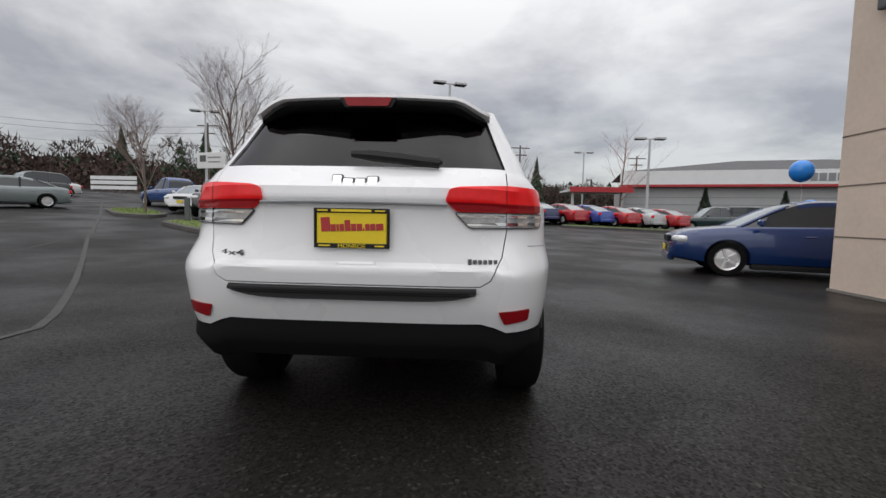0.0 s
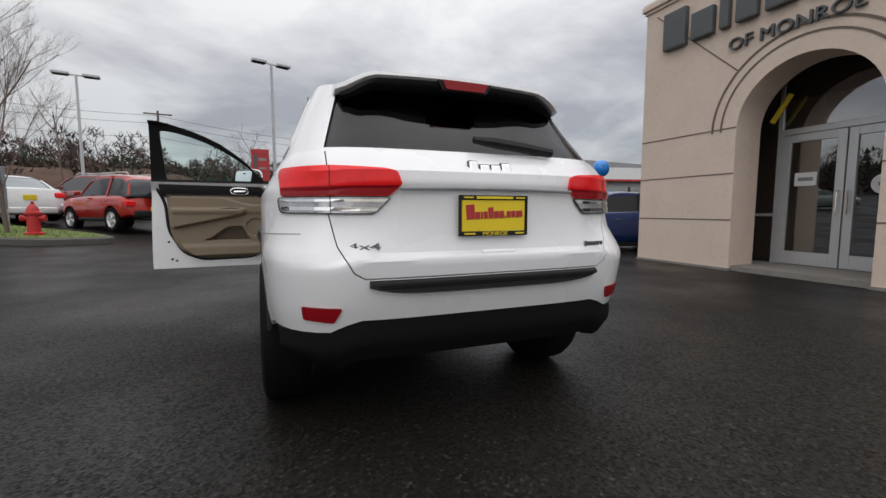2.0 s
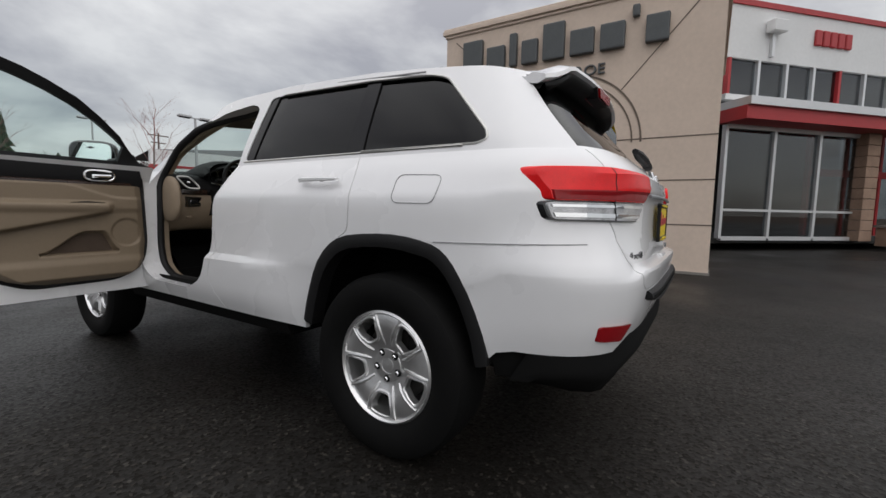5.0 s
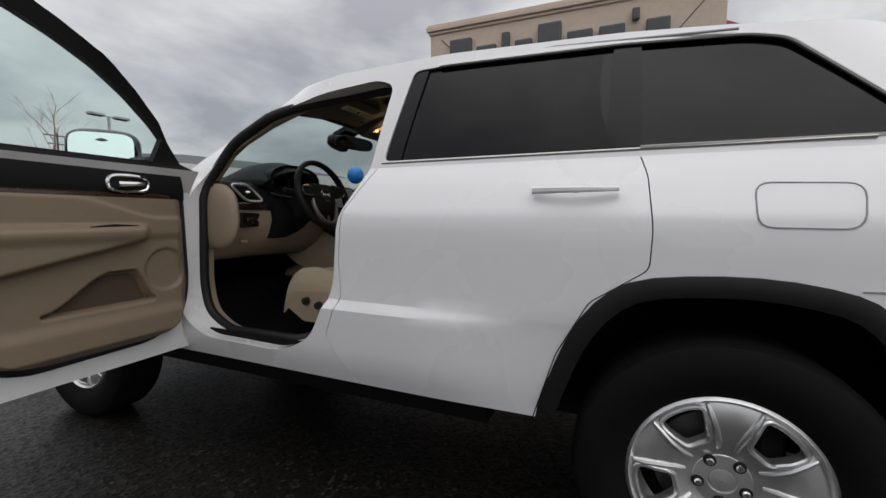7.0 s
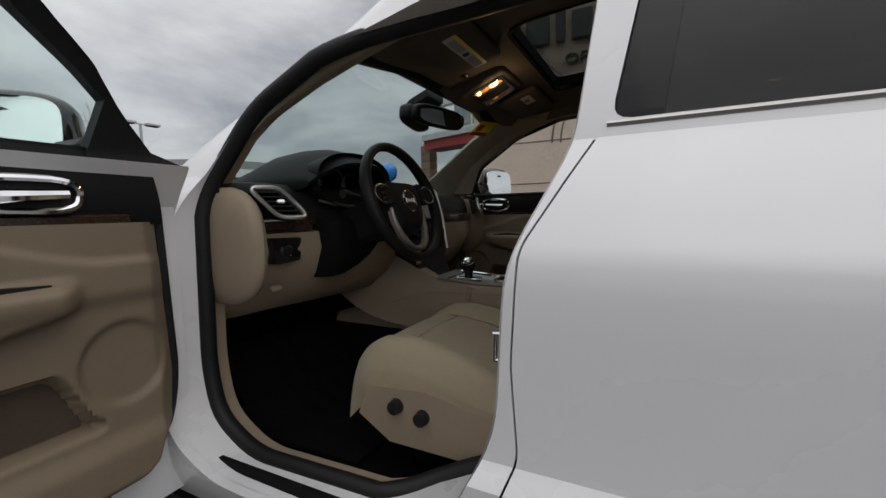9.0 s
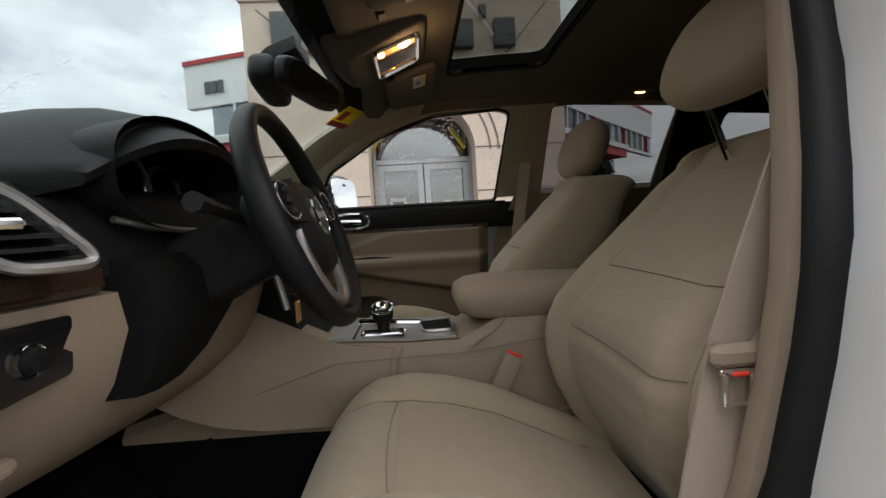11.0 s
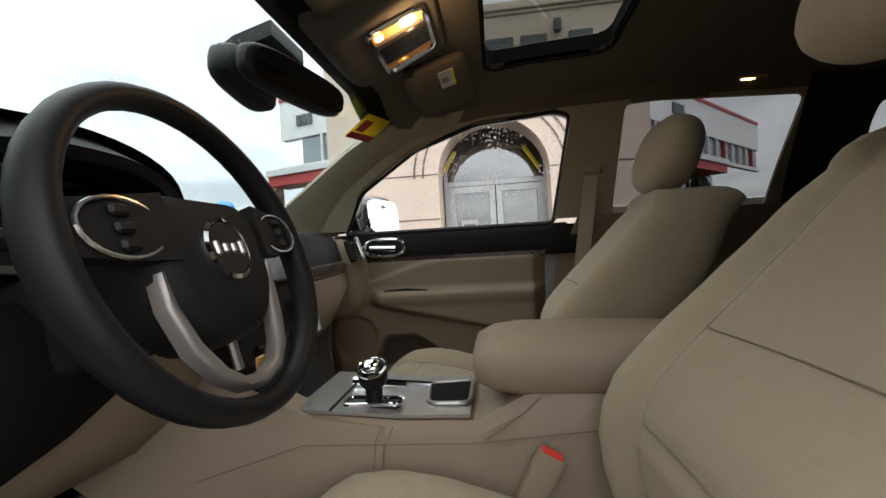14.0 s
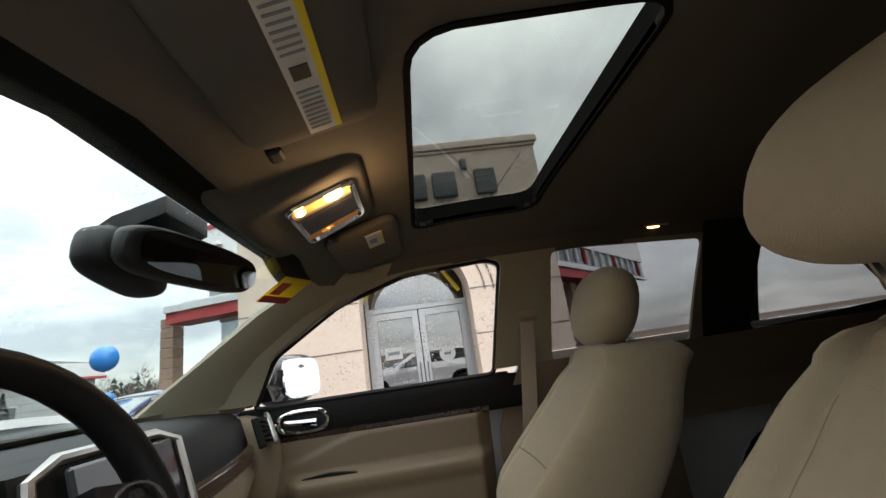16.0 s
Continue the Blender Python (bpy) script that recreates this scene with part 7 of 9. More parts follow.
def door_lining(par, s):
    """The inner side of a front door: s -1 driver's, 1 passenger's. par is the door."""
    X = 0.800
    def bound(z):
        lo = lerp_table([(0.56, 1.56), (0.575, 1.47), (0.60, 1.40), (0.65, 1.33), (0.72, 1.285), (0.82, 1.255), (1.21, 1.235)], z)
        hi = lerp_table([(0.56, 1.90), (0.575, 1.98), (0.61, 2.04), (0.67, 2.068), (0.78, 2.078), (1.21, 2.06)], z)
        return lo, hi
    def f(u, v):
        z = 0.56 + (1.135 - 0.56) * v
        lo, hi = bound(z)
        y = lo + (hi - lo) * u
        e = min(u, 1 - u, v) * 14
        return (s * (X - trim_depth(y, z) * min(1, 0.2 + e)), y, z)
    part("door_lining", sheet(f, 110, 84, 0.0), M_DOORTRIM, par, "moulded beige door lining", True, angle=60)
    def g(u, v):
        z = 1.13 + (0.155 if s < 0 else 0.108) * v
        lo, hi = (1.20 if s < 0 else 1.12) - 0.02 * v, 2.075 - 0.03 * v
        y = lo + (hi - lo) * u
        return (s * (X - 0.018 - 0.018 * math.sin(math.pi * min(1.0, v * 0.96 + 0.02)) ** 0.6), y, z)
    cap = part("door_cap", sheet(g, 24, 8, 0.0), M_DASH, par, "dark upper door cap", True)
    part("wood_strip", loft([[(s * (X - 0.030 - 0.006 * k), y, z) for k, z in ((0, 1.128), (1, 1.133), (1, 1.148), (0, 1.153))] for y in (1.24, 1.5, 1.75, 2.0)]), M_PIANO, cap)
    # bright door handle in its bezel
    bz = [(1.835 + 0.075 * math.copysign(abs(math.cos(a)) ** 0.6, math.cos(a)), 1.188 + 0.030 * math.copysign(abs(math.sin(a)) ** 0.7, math.sin(a))) for a in [2 * math.pi * k / 28 for k in range(28)]]
    ring = [(s * (X - 0.042), y, z) for y, z in bz]
    hd = part("handle_bezel", tube(ring + [ring[0]], 0.0075, 8), M_CHROME, cap, "chrome handle bezel", True)
    part("handle_cup", prism(grown(bz, -0.004), "x", s * (X - 0.036), s * (X - 0.030)), M_BLACK, hd)
    part("handle_lever", tube([(s * (X - 0.042), 1.89, 1.190), (s * (X - 0.052), 1.84, 1.187), (s * (X - 0.050), 1.79, 1.184)], [0.010, 0.011, 0.013], 8), M_CHROME, hd, "chrome lever", True)
    slot = [(1.672 + 0.165 * k / 8, 1.026 + 0.002 * k / 8) for k in range(9)]
    part("pull_slot", loft([[(s * (X - trim_depth(y, z) - o), y, z + e * (1 - abs(k - 4) / 5)) for o, e in ((-0.02, -0.008), (0.004, -0.008), (0.004, 0.008), (-0.02, 0.008))] for k, (y, z) in enumerate(slot)]), M_BLACK, par, "black grip slot")
    # added sheet whose dark colour paints the shade within the pocket
    def pocket(u, v):
        y = 1.552 + 0.338 * u
        q = (y - 1.535) / 0.375
        top = 0.735 + 0.120 * smooth01(0.0, 0.60, q) - 0.115 * smooth01(0.80, 1.0, q)
        return (s * (X - 0.011), y, 0.734 + max(0.002, top - 0.012 - 0.734) * v)
    part("map_pocket", sheet(pocket, 24, 6, 0.0), M_POCKET_SHADE, par, "sheet inside the map pocket, painted dark as its shade")
    part("belt_seal", box((s * (X + 0.006), 1.60, 1.268 if s < 0 else 1.236), (0.030, 0.90, 0.040 if s < 0 else 0.018), 0.006), M_BLACK, par, "black belt seal")
    # speaker grille
    part("tweeter", blob((s * (X - 0.01), 2.015, 1.295), (0.016, 0.035, 0.045), 2.4, 14, 10), M_BLACK, par)
    part("mirror_sail", loft([[(s * (X - 0.03), 1.93, 1.262), (s * (X - 0.03), 2.075, 1.262), (s * (X - 0.075), 1.955, 1.385)], [(s * (X + 0.0), 1.93, 1.262), (s * (X + 0.0), 2.075, 1.262), (s * (X - 0.045), 1.955, 1.385)]]), M_BLACK, par, "black mirror sail")
    # outside mirror
    aim = Matrix.Rotation(radians(50 if s < 0 else -20), 3, "Z")
    mc = Vector((-1.035, 1.926, 1.335) if s < 0 else (1.000, 1.948, 1.325))
    mh = part("side_mirror", blob(mc, (0.128, 0.064, 0.090), 3.6, 24, 14, aim), M_BLACKGLOSS, par, "black and white side mirror", True)
    part("mirror_shell", blob(mc + aim @ Vector((0, 0.024, 0.006)), (0.126, 0.056, 0.088), 3.4, 24, 14, aim), M_PAINT, mh, smooth=True)
    face = [(0.108 * math.copysign(abs(math.cos(a)) ** 0.4, math.cos(a)), 0.070 * math.copysign(abs(math.sin(a)) ** 0.45, math.sin(a))) for a in [2 * math.pi * k / 32 for k in range(32)]]
    part("mirror_glass", loft([[mc + aim @ Vector((x, -0.0665 + 0.10 * z + e, z)) for x, z in face] for e in (0.0, 0.006)]), M_MIRROR, mh, "mirror glass")
    part("mirror_arm", box((s * 0.880, 1.975, 1.285), (0.15, 0.07, 0.05), 0.015), M_BLACK, mh)


def build_doors(car):
    # the open driver's door, hung at its hinge
    door = new("front_door")
    door.parent = car
    tagged(door, "open driver's door with beige lining and clear glass")
    turn = Matrix.Translation((HINGE[0], HINGE[1], 0.015)) @ Matrix.Rotation(radians(DOOR_TURN), 4, "Z") @ Matrix.Translation((-HINGE[0], -HINGE[1], 0))
    door.matrix_basis = turn
    skin = boolean(shell(lower_rows, 0.0, 0.05, False), side_prism(DOOR_EDGE, -1), "INTERSECT")
    part("door_skin", skin, M_PAINT, door, "white painted door skin", True, angle=30)
    fr = boolean(boolean(shell(upper_rows, 0.0, 0.022, True), side_prism(DOOR_EDGE, -1), "INTERSECT"), side_prism(FRONT_GLASS, -1), "DIFFERENCE")
    def taller(bm):
        """The door's window stands a little above the roof's edge once it is swung open."""
        for v in bm.verts:
            if v.co.z > 1.26:
                v.co.z = 1.26 + (v.co.z - 1.26) * 1.14
        return bm
    part("window_frame", taller(fr), M_BLACK, door, "black window frame", True, angle=30)
    fr = boolean(boolean(shell(upper_rows, 0.023, 0.045, True), side_prism(grown(DOOR_EDGE, -0.012), -1), "INTERSECT"), side_prism(FRONT_GLASS, -1), "DIFFERENCE")
    part("inner_frame", taller(fr), M_DASH, door, "black inner window frame", True, angle=30)
    part("door_glass", taller(boolean(shell(upper_rows, 0.016, 0.021, True), side_prism(FRONT_GLASS, -1, 0.01), "INTERSECT")), M_CLEAR, door, "clear window pane", True)
    lo = [(y, z) for y, z in DOOR_OPEN if z < 1.26]
    inner = [(-0.805, y, z) for y, z in lo]
    part("door_weatherstrip", tube(inner, 0.013, 8), M_BLACK, door, "black rubber weatherstrip", True)
    shut = [(y, z) for y, z in grown(DOOR_EDGE, -0.006) if z < 1.262]
    part("shut_face", prism(shut, "x", -0.868, -0.806), M_PAINT, door, "white door shut face")
    for y, z in ((1.255, 0.56), (1.29, 0.545), (1.235, 0.72)):
        part("shut_plug", lathe([(0.001, 0), (0.010, 0), (0.010, 0.006), (0.001, 0.006)], "x", 12, (-0.806, y, z)), M_BLACK, door)
    part("latch", box((-0.835, 1.205, 0.93), (0.04, 0.03, 0.09), 0.006), M_BLACK, door)
    door_lining(door, -1)
    # the closed passenger door's lining and its surrounds
    rd = new("door_trim")
    rd.parent = car
    door_lining(rd, 1)


def build_cabin_shell(car):
    lin = shell(upper_rows, 0.046, 0.056, True)
    for s in (-1, 1):
        for poly in (REAR_PANE, QUARTER_PANE):
            lin = boolean(lin, side_prism(poly, s), "DIFFERENCE")
    lin = boolean(lin, side_prism(DOOR_OPEN, -1), "DIFFERENCE")
    lin = boolean(lin, side_prism(PASS_GLASS, 1), "DIFFERENCE")
    lin = boolean(lin, end_prism(TAIL_GLASS, -1.3, -0.30), "DIFFERENCE")
    lin = boolean(lin, end_prism(SCREEN_TRIM, 1.665, 3.0), "DIFFERENCE")
    lin = boolean(lin, box((-0.72, 1.17, 1.38), (0.30, 0.22, 0.40)), "DIFFERENCE")
    lin = boolean(lin, add_prism(bmesh.new(), SUN_PANE, "z", 1.5, 2.0), "DIFFERENCE")
    me = bpy.data.meshes.new("headliner")
    bmesh.ops.recalc_face_normals(lin, faces=lin.faces)
    # roof and header faces take the shaded colour, rear pillars black for their shade
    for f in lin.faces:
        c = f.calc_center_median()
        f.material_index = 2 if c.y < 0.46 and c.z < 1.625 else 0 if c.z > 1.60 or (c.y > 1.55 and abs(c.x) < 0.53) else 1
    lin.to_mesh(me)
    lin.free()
    for m in (M_HEADLINER_SHADED, M_PILLAR, M_BLACK):
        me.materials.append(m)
    part_of("headliner", me, M_HEADLINER_SHADED, car, "cloth headliner and pillar trims, shade painted into roof and rear", True, angle=35)
    # black seal round the passenger window
    seal = [(0.805 - 0.17 * (max(0, z - 1.258) / 0.43) ** 1.15 - 0.045, y, z) for y, z in PASS_GLASS]
    part("window_seal", tube(seal + [seal[0]], 0.009, 6), M_BLACK, car, "black window seal", True)
    # lower cabin walls, floor, firewall
    lw = shell(lower_rows, 0.075, 0.083, False)
    lw = boolean(lw, side_prism(DOOR_OPEN, -1, 0.02), "DIFFERENCE")
    lw = boolean(lw, side_prism(DOOR_OPEN, 1, 0.02), "DIFFERENCE")
    for s in (-1, 1):
        lw = boolean(lw, box((s * 0.80, 0.0, 0.62), (0.60, 1.20, 0.76)), "DIFFERENCE")
    lw = boolean(lw, box((0, 3.2, 0.8), (3, 1.5, 2)), "DIFFERENCE")
    lw = boolean(lw, box((-0.84, 1.12, 0.90), (0.30, 0.48, 0.90)), "DIFFERENCE")
    part("lower_lining", lw, M_BEIGE, car, "beige lower side lining", True)
    part("floor_carpet", box((0, 0.95, 0.475), (1.62, 3.0, 0.03), 0.005), M_CARPET, car, "black carpet floor")
    part("firewall", box((0, 2.46, 0.86), (1.60, 0.04, 0.80)), M_CARPET, car)
    part("floor_mat", sheet(lambda u, v: (-0.66 + 0.50 * u, 1.72 + 0.58 * v, 0.498 + 0.22 * smooth01(0.55, 1.0, v) + 0.004 * math.sin(40 * u)), 12, 12, 0.012), M_CARPET, car)
    for x, z in ((-0.42, 0.62), (-0.28, 0.60)):
        part("pedal", box((x, 2.26, z), (0.07, 0.03, 0.10 if x < -0.3 else 0.15), 0.008, Matrix.Rotation(0.5, 3, "X")), M_BLACK, car)
    part("sill_plate", box((-0.80, 1.66, 0.545), (0.09, 0.56, 0.012), 0.004), M_BEIGE, car)
    # black rim of the roof opening
    rim = boolean(shell(upper_rows, 0.012, 0.059, True), add_prism(bmesh.new(), grown(SUN_PANE, 0.010), "z", 1.5, 2.0), "INTERSECT")
    rim = boolean(rim, add_prism(bmesh.new(), SUN_PANE, "z", 1.4, 2.1), "DIFFERENCE")
    part("sunroof_surround", rim, M_UNDER, car, "black sunroof surround")
    band = boolean(shell(upper_rows, 0.0165, 0.0180, True), end_prism(WIND_SCREEN, 1.45, 3.0), "INTERSECT")
    band = boolean(band, end_prism(WIND_SCREEN, 1.4, 3.1, -0.045), "DIFFERENCE")
    part("windscreen_band", band, M_UNDER, car, "black printed windscreen border")
    edge = [(0.60, 1.576), (0.30, 1.602), (-0.30, 1.602), (-0.60, 1.576), (-0.60, 1.600), (-0.30, 1.622), (0.30, 1.622), (0.60, 1.600)]
    head = boolean(shell(upper_rows, 0.004, 0.036, True), end_prism(edge, 1.655, 2.1), "INTERSECT")
    part("screen_header", head, M_UNDER, car, "black edge above the windscreen")
    # trims of the windscreen pillars
    for q in (-1, 1):
        scr = [(0.700, 2.33, 1.258), (0.668, 2.20, 1.340), (0.628, 2.07, 1.415), (0.573, 1.90, 1.514), (0.528, 1.735, 1.592), (0.525, 1.66, 1.615)]
        win = [(0.785, 2.03, 1.245), (0.748, 1.962, 1.33), (0.722, 1.885, 1.40), (0.676, 1.735, 1.495), (0.640, 1.60, 1.552), (0.622, 1.50, 1.585)]
        if q < 0:
            win = [(x, y + 0.025, z + 0.004) for x, y, z in win]
        inward = Vector((-0.60, -0.62, -0.30)).normalized()
        rings = []
        for a, b in zip(scr, win):
            a, b = Vector(a), Vector(b)
            row = [a - inward * 0.012, a + inward * 0.006] + [a.lerp(b, f) + inward * d for f, d in ((0.12, 0.016), (0.35, 0.024), (0.65, 0.024), (0.88, 0.016))] + [b + inward * 0.006, b - inward * 0.012]
            rings.append([(q * v.x, v.y, v.z) for v in row])
        part("pillar_trim", loft(rings), M_PILLAR, car, "beige windscreen pillar trim", True, angle=60)
    # passenger pillar belt
    part("seat_belt", loft([[(0.700 - 0.02 * t, 1.075 + 0.12 * t + w, 1.42 - 0.72 * t) for w in (-0.024, 0.024)] + [(0.697 - 0.02 * t, 1.075 + 0.12 * t + w, 1.42 - 0.72 * t) for w in (0.024, -0.024)] for t in (0, 0.5, 1.0)]), M_BELT, car, "beige seat belt")
    part("belt_guide", box((0.697, 1.075, 1.43), (0.03, 0.075, 0.07), 0.012), M_BEIGE, car)
    # driver's belt with its bright tongue
    pts = [(-0.605, 1.075, 1.40), (-0.606, 1.120, 1.24), (-0.610, 1.158, 1.12), (-0.612, 1.188, 1.02), (-0.614, 1.200, 0.97), (-0.630, 1.235, 0.86), (-0.650, 1.28, 0.70), (-0.665, 1.31, 0.58)]
    wid = (0.006, 0.012, 0.022, 0.028, 0.029, 0.030, 0.030, 0.030)
    part("seat_belt", loft([[Vector(p) + Vector((0.002 * sx, w * hw, 0)) for sx, w in ((1, -1), (1, 1), (-1, 1), (-1, -1))] for p, hw in zip(pts, wid)]), M_BELT, car, "beige driver's seat belt")
    tg = part("belt_tongue_cover", box((-0.626, 1.196, 1.000), (0.020, 0.064, 0.028), 0.008), M_BEIGE, car)
    bm = bmesh.new()
    for c, sz in (((-0.632, 1.197, 0.983), (0.005, 0.046, 0.007)), ((-0.632, 1.181, 0.964), (0.005, 0.006, 0.040)), ((-0.632, 1.213, 0.964), (0.005, 0.006, 0.040)), ((-0.632, 1.197, 0.945), (0.005, 0.038, 0.006))):
        add_box(bm, c, sz, 0.0015)
    part("belt_tongue", bm, M_CHROME, tg, "chrome buckle tongue")
    part("tongue_button", box((-0.634, 1.197, 0.981), (0.006, 0.020, 0.006), 0.002), M_RED_PLASTIC, tg)
    # pillar trim at the driver's doorway
    rings = []
    for z in (0.50, 0.62, 0.74, 0.86, 0.98, 1.10, 1.22, 1.34, 1.48, 1.62):
        x, y = -0.668 + max(0.0, z - 1.15) * 0.24, lerp_table(SEAL_REAR, z) + 0.040
        rings.append([(x, y - 0.030, z), (x + 0.034, y - 0.06, z), (x + 0.040, y - 0.030, z), (x + 0.036, y - 0.012, z), (x + 0.022, y - 0.002, z), (x, y - 0.002, z)])
    part("pillar_trim", loft(rings), M_BEIGE, car, "beige pillar trim", True)


SEAT_FRONT = [(0.62, 1.170), (0.66, 1.185), (0.70, 1.212), (0.74, 1.238), (0.806, 1.270), (0.86, 1.284), (0.911, 1.288), (0.95, 1.281), (0.993, 1.262), (1.05, 1.212), (1.12, 1.148), (1.19, 1.090), (1.26, 1.036), (1.29, 1.005)]
# across the backrest: share of the half width, step back from the bolster's crest
SEAT_CROSS = [(0.0, -0.046), (0.15, -0.0455), (0.30, -0.044), (0.45, -0.042), (0.56, -0.040), (0.64, -0.0375), (0.68, -0.039), (0.705, -0.042), (0.73, -0.036), (0.76, -0.024), (0.80, -0.010), (0.84, -0.002), (0.88, 0.0), (0.92, -0.007), (0.955, -0.022), (0.98, -0.042), (0.996, -0.068), (1.0, -0.110), (1.0, -0.160), (0.985, -0.200), (0.94, -0.218), (0.86, -0.230), (0.74, -0.237), (0.5, -0.240), (0.2, -0.24)]


def front_seat(car, s):
    """A beige cloth front seat: s -1 driver's, 1 passenger's."""
    cx = -0.392 if s < 0 else 0.385
    dy, dz = (0.0, 0.0) if s < 0 else (0.055, 0.0)
    seat = new("front_seat")
    seat.parent = car
    tagged(seat, "beige cloth front seat with head restraint")
    # cushion: puffy, raised at both sides, rolled over at the front
    def crest(v):
        return lerp_table([(0.0, 0.700), (0.12, 0.720), (0.25, 0.762), (0.40, 0.806), (0.55, 0.834), (0.68, 0.846), (0.80, 0.838), (0.87, 0.820), (0.92, 0.797), (0.96, 0.768), (0.985, 0.735), (1.0, 0.695)], v)
    def top(x, v):
        """x -1 to 1 across, v 0 to 1 from the back to the nose."""
        a = abs(x)
        w = (0.264 if s < 0 else 0.250) - 0.012 * smooth01(0.85, 1.0, v)
        y = 1.17 + 0.612 * v - 0.035 * a ** 3 * smooth01(0.7, 1.0, v)
        dish = 0.034 * (1 - smooth01(0.50, 0.76, a)) * (1 - smooth01(0.62, 0.95, v) * 0.75)
        groove = 0.006 * math.exp(-((a - 0.56) / 0.022) ** 2) * smooth01(1.0, 0.93, v)
        groove += 0.005 * math.exp(-((v - 0.74 + 0.05 * a * a) / 0.013) ** 2) * (a < 0.56)
        edge = 0.075 * max(0.0, (a - 0.80) / 0.20) ** 2.6
        return Vector((cx + w * x, y + dy, crest(v) - dish - groove - edge + dz))
    xs = [-1, -0.985, -0.96, -0.93, -0.89, -0.84, -0.78, -0.71, -0.65, -0.60, -0.575, -0.56, -0.545, -0.52, -0.46, -0.36, -0.24, -0.12]
    xs = xs + [0] + [-q for q in xs[::-1]]
    vs = [0, 0.1, 0.2, 0.3, 0.4, 0.48, 0.56, 0.62, 0.66, 0.70, 0.715, 0.73, 0.745, 0.76, 0.80, 0.84, 0.88, 0.91, 0.94, 0.96, 0.975, 0.988, 1.0]
    rings = []
    for v in vs:
        ring = [top(x, v) for x in xs]
        low = [Vector((cx + (p.x - cx) * 0.97, p.y - 0.035 * smooth01(0.85, 1.0, v), 0.635 + 0.02 * v + dz)) for p in ring[::-4]]
        rings.append(ring + low)
    bm = loft(rings)
    for f in bm.faces:
        c = f.calc_center_median()
        if abs(c.x - cx) < 0.56 * 0.25 and c.y < 1.17 + 0.612 * 0.72 + dy and c.z > 0.68:
            f.material_index = 1
    ob = part("cushion", bm, M_SEAT, seat, "beige cloth cushion with ribbed centre", True, angle=70)
    ob.data.materials.append(M_SEATRIB)
    for sg in (-1, 1):
        part("seam", tube([top(sg * 0.56, 0.08 + 0.046 * k) + Vector((0, 0, 0.001)) for k in range(20)], 0.0014, 4), M_SEAMB, seat)
    part("seam", tube([top(0.056 * k, 0.74 - 0.05 * (0.056 * k) ** 2) + Vector((0, 0, 0.001)) for k in range(-10, 11)], 0.0014, 4), M_SEAMB, seat)
    part("seat_base", box((cx, 1.38 + dy, 0.56), (0.42, 0.44, 0.14), 0.03), M_CARPET, seat)
    for q in (-1, 1):
        xo = cx + q * 0.270
        part("side_shield", loft([[(xo + ddx, y + dy, z + dz) for y, z in ((1.69, 0.66), (1.66, 0.735), (1.50, 0.745), (1.30, 0.705), (1.06, 0.74), (1.04, 0.66), (1.30, 0.600), (1.60, 0.605))] for ddx in (-0.014, 0.014)]), M_BEIGE, seat, "beige plastic side shield")
    if s < 0:
        for y, z in ((1.575, 0.700), (1.505, 0.685)):
            part("seat_knob", lathe([(0.001, -0.022), (0.016, -0.02), (0.018, 0.0)], "x", 14, (cx - 0.284, y, z)), M_BLACK, seat)
    # backrest: leans back, with fat bolsters
    def wide(z):
        return lerp_table([(0.62, 0.205), (0.75, 0.226), (0.90, 0.236), (1.05, 0.232), (1.16, 0.226), (1.24, 0.214), (1.29, 0.196)], z)
    def back(a, d, z):
        if a * s > 0 and d > -0.12:
            d -= 0.055 * smooth01(0.54, 0.80, abs(a)) * (1 - 0.4 * smooth01(0.05, 0.12, -d))
        return Vector((cx + a * wide(z), lerp_table(SEAT_FRONT, z) + (d if d > -0.07 else -0.07 + (d + 0.07) * (1.0 if s < 0 else 1.35) * (1 - (0.25 if s < 0 else 0.12) * smooth01(1.12, 1.29, z))) * (1.0 - 0.22 * smooth01(1.0, 1.25, z)) + dy, 0.90 + (z - 0.90) * (1.0 - 0.082 * smooth01(1.0, 1.2, z)) + dz - 0.012 * abs(a) ** 3 * smooth01(1.15, 1.28, z)))
    zs = [0.62 + 0.01 * k for k in range(68)]
    rings = []
    for z in zs:
        ring = []
        for sg, row in ((-1, SEAT_CROSS[::-1]), (1, SEAT_CROSS[1:])):
            for a, d in row:
                g = 0.0
                if a < 0.70 and d > -0.1:
                    g = 0.004 * math.exp(-((z - 1.065) / 0.014) ** 2) + 0.004 * math.exp(-((z - 0.940) / 0.014) ** 2)
                ring.append(back(sg * a, d - g, z))
        rings.append(ring)
    last = rings[-1]
    mid = sum((p for p in last), Vector()) / len(last)
    for q, up in ((0.975, 0.010), (0.91, 0.022), (0.80, 0.032), (0.6, 0.039), (0.25, 0.042)):
        rings.append([mid + (p - mid) * q + Vector((0, 0, up)) for p in last])
    bm = loft(rings)
    for f in bm.faces:
        c = f.calc_center_median()
        if abs(c.x - cx) < 0.70 * wide(c.z - dz) and c.y > lerp_table(SEAT_FRONT, c.z - dz) + dy - 0.08:
            f.material_index = 1
    ob = part("backrest", bm, M_SEAT, seat, "beige cloth backrest with ribbed centre", True, angle=75)
    ob.data.materials.append(M_SEATRIB)
    # piped seams
    for sg in (-1, 1):
        part("seam", tube([back(sg * 0.705, -0.0428, z) for z in zs[6:64]], 0.0014, 4), M_SEAMB, seat)
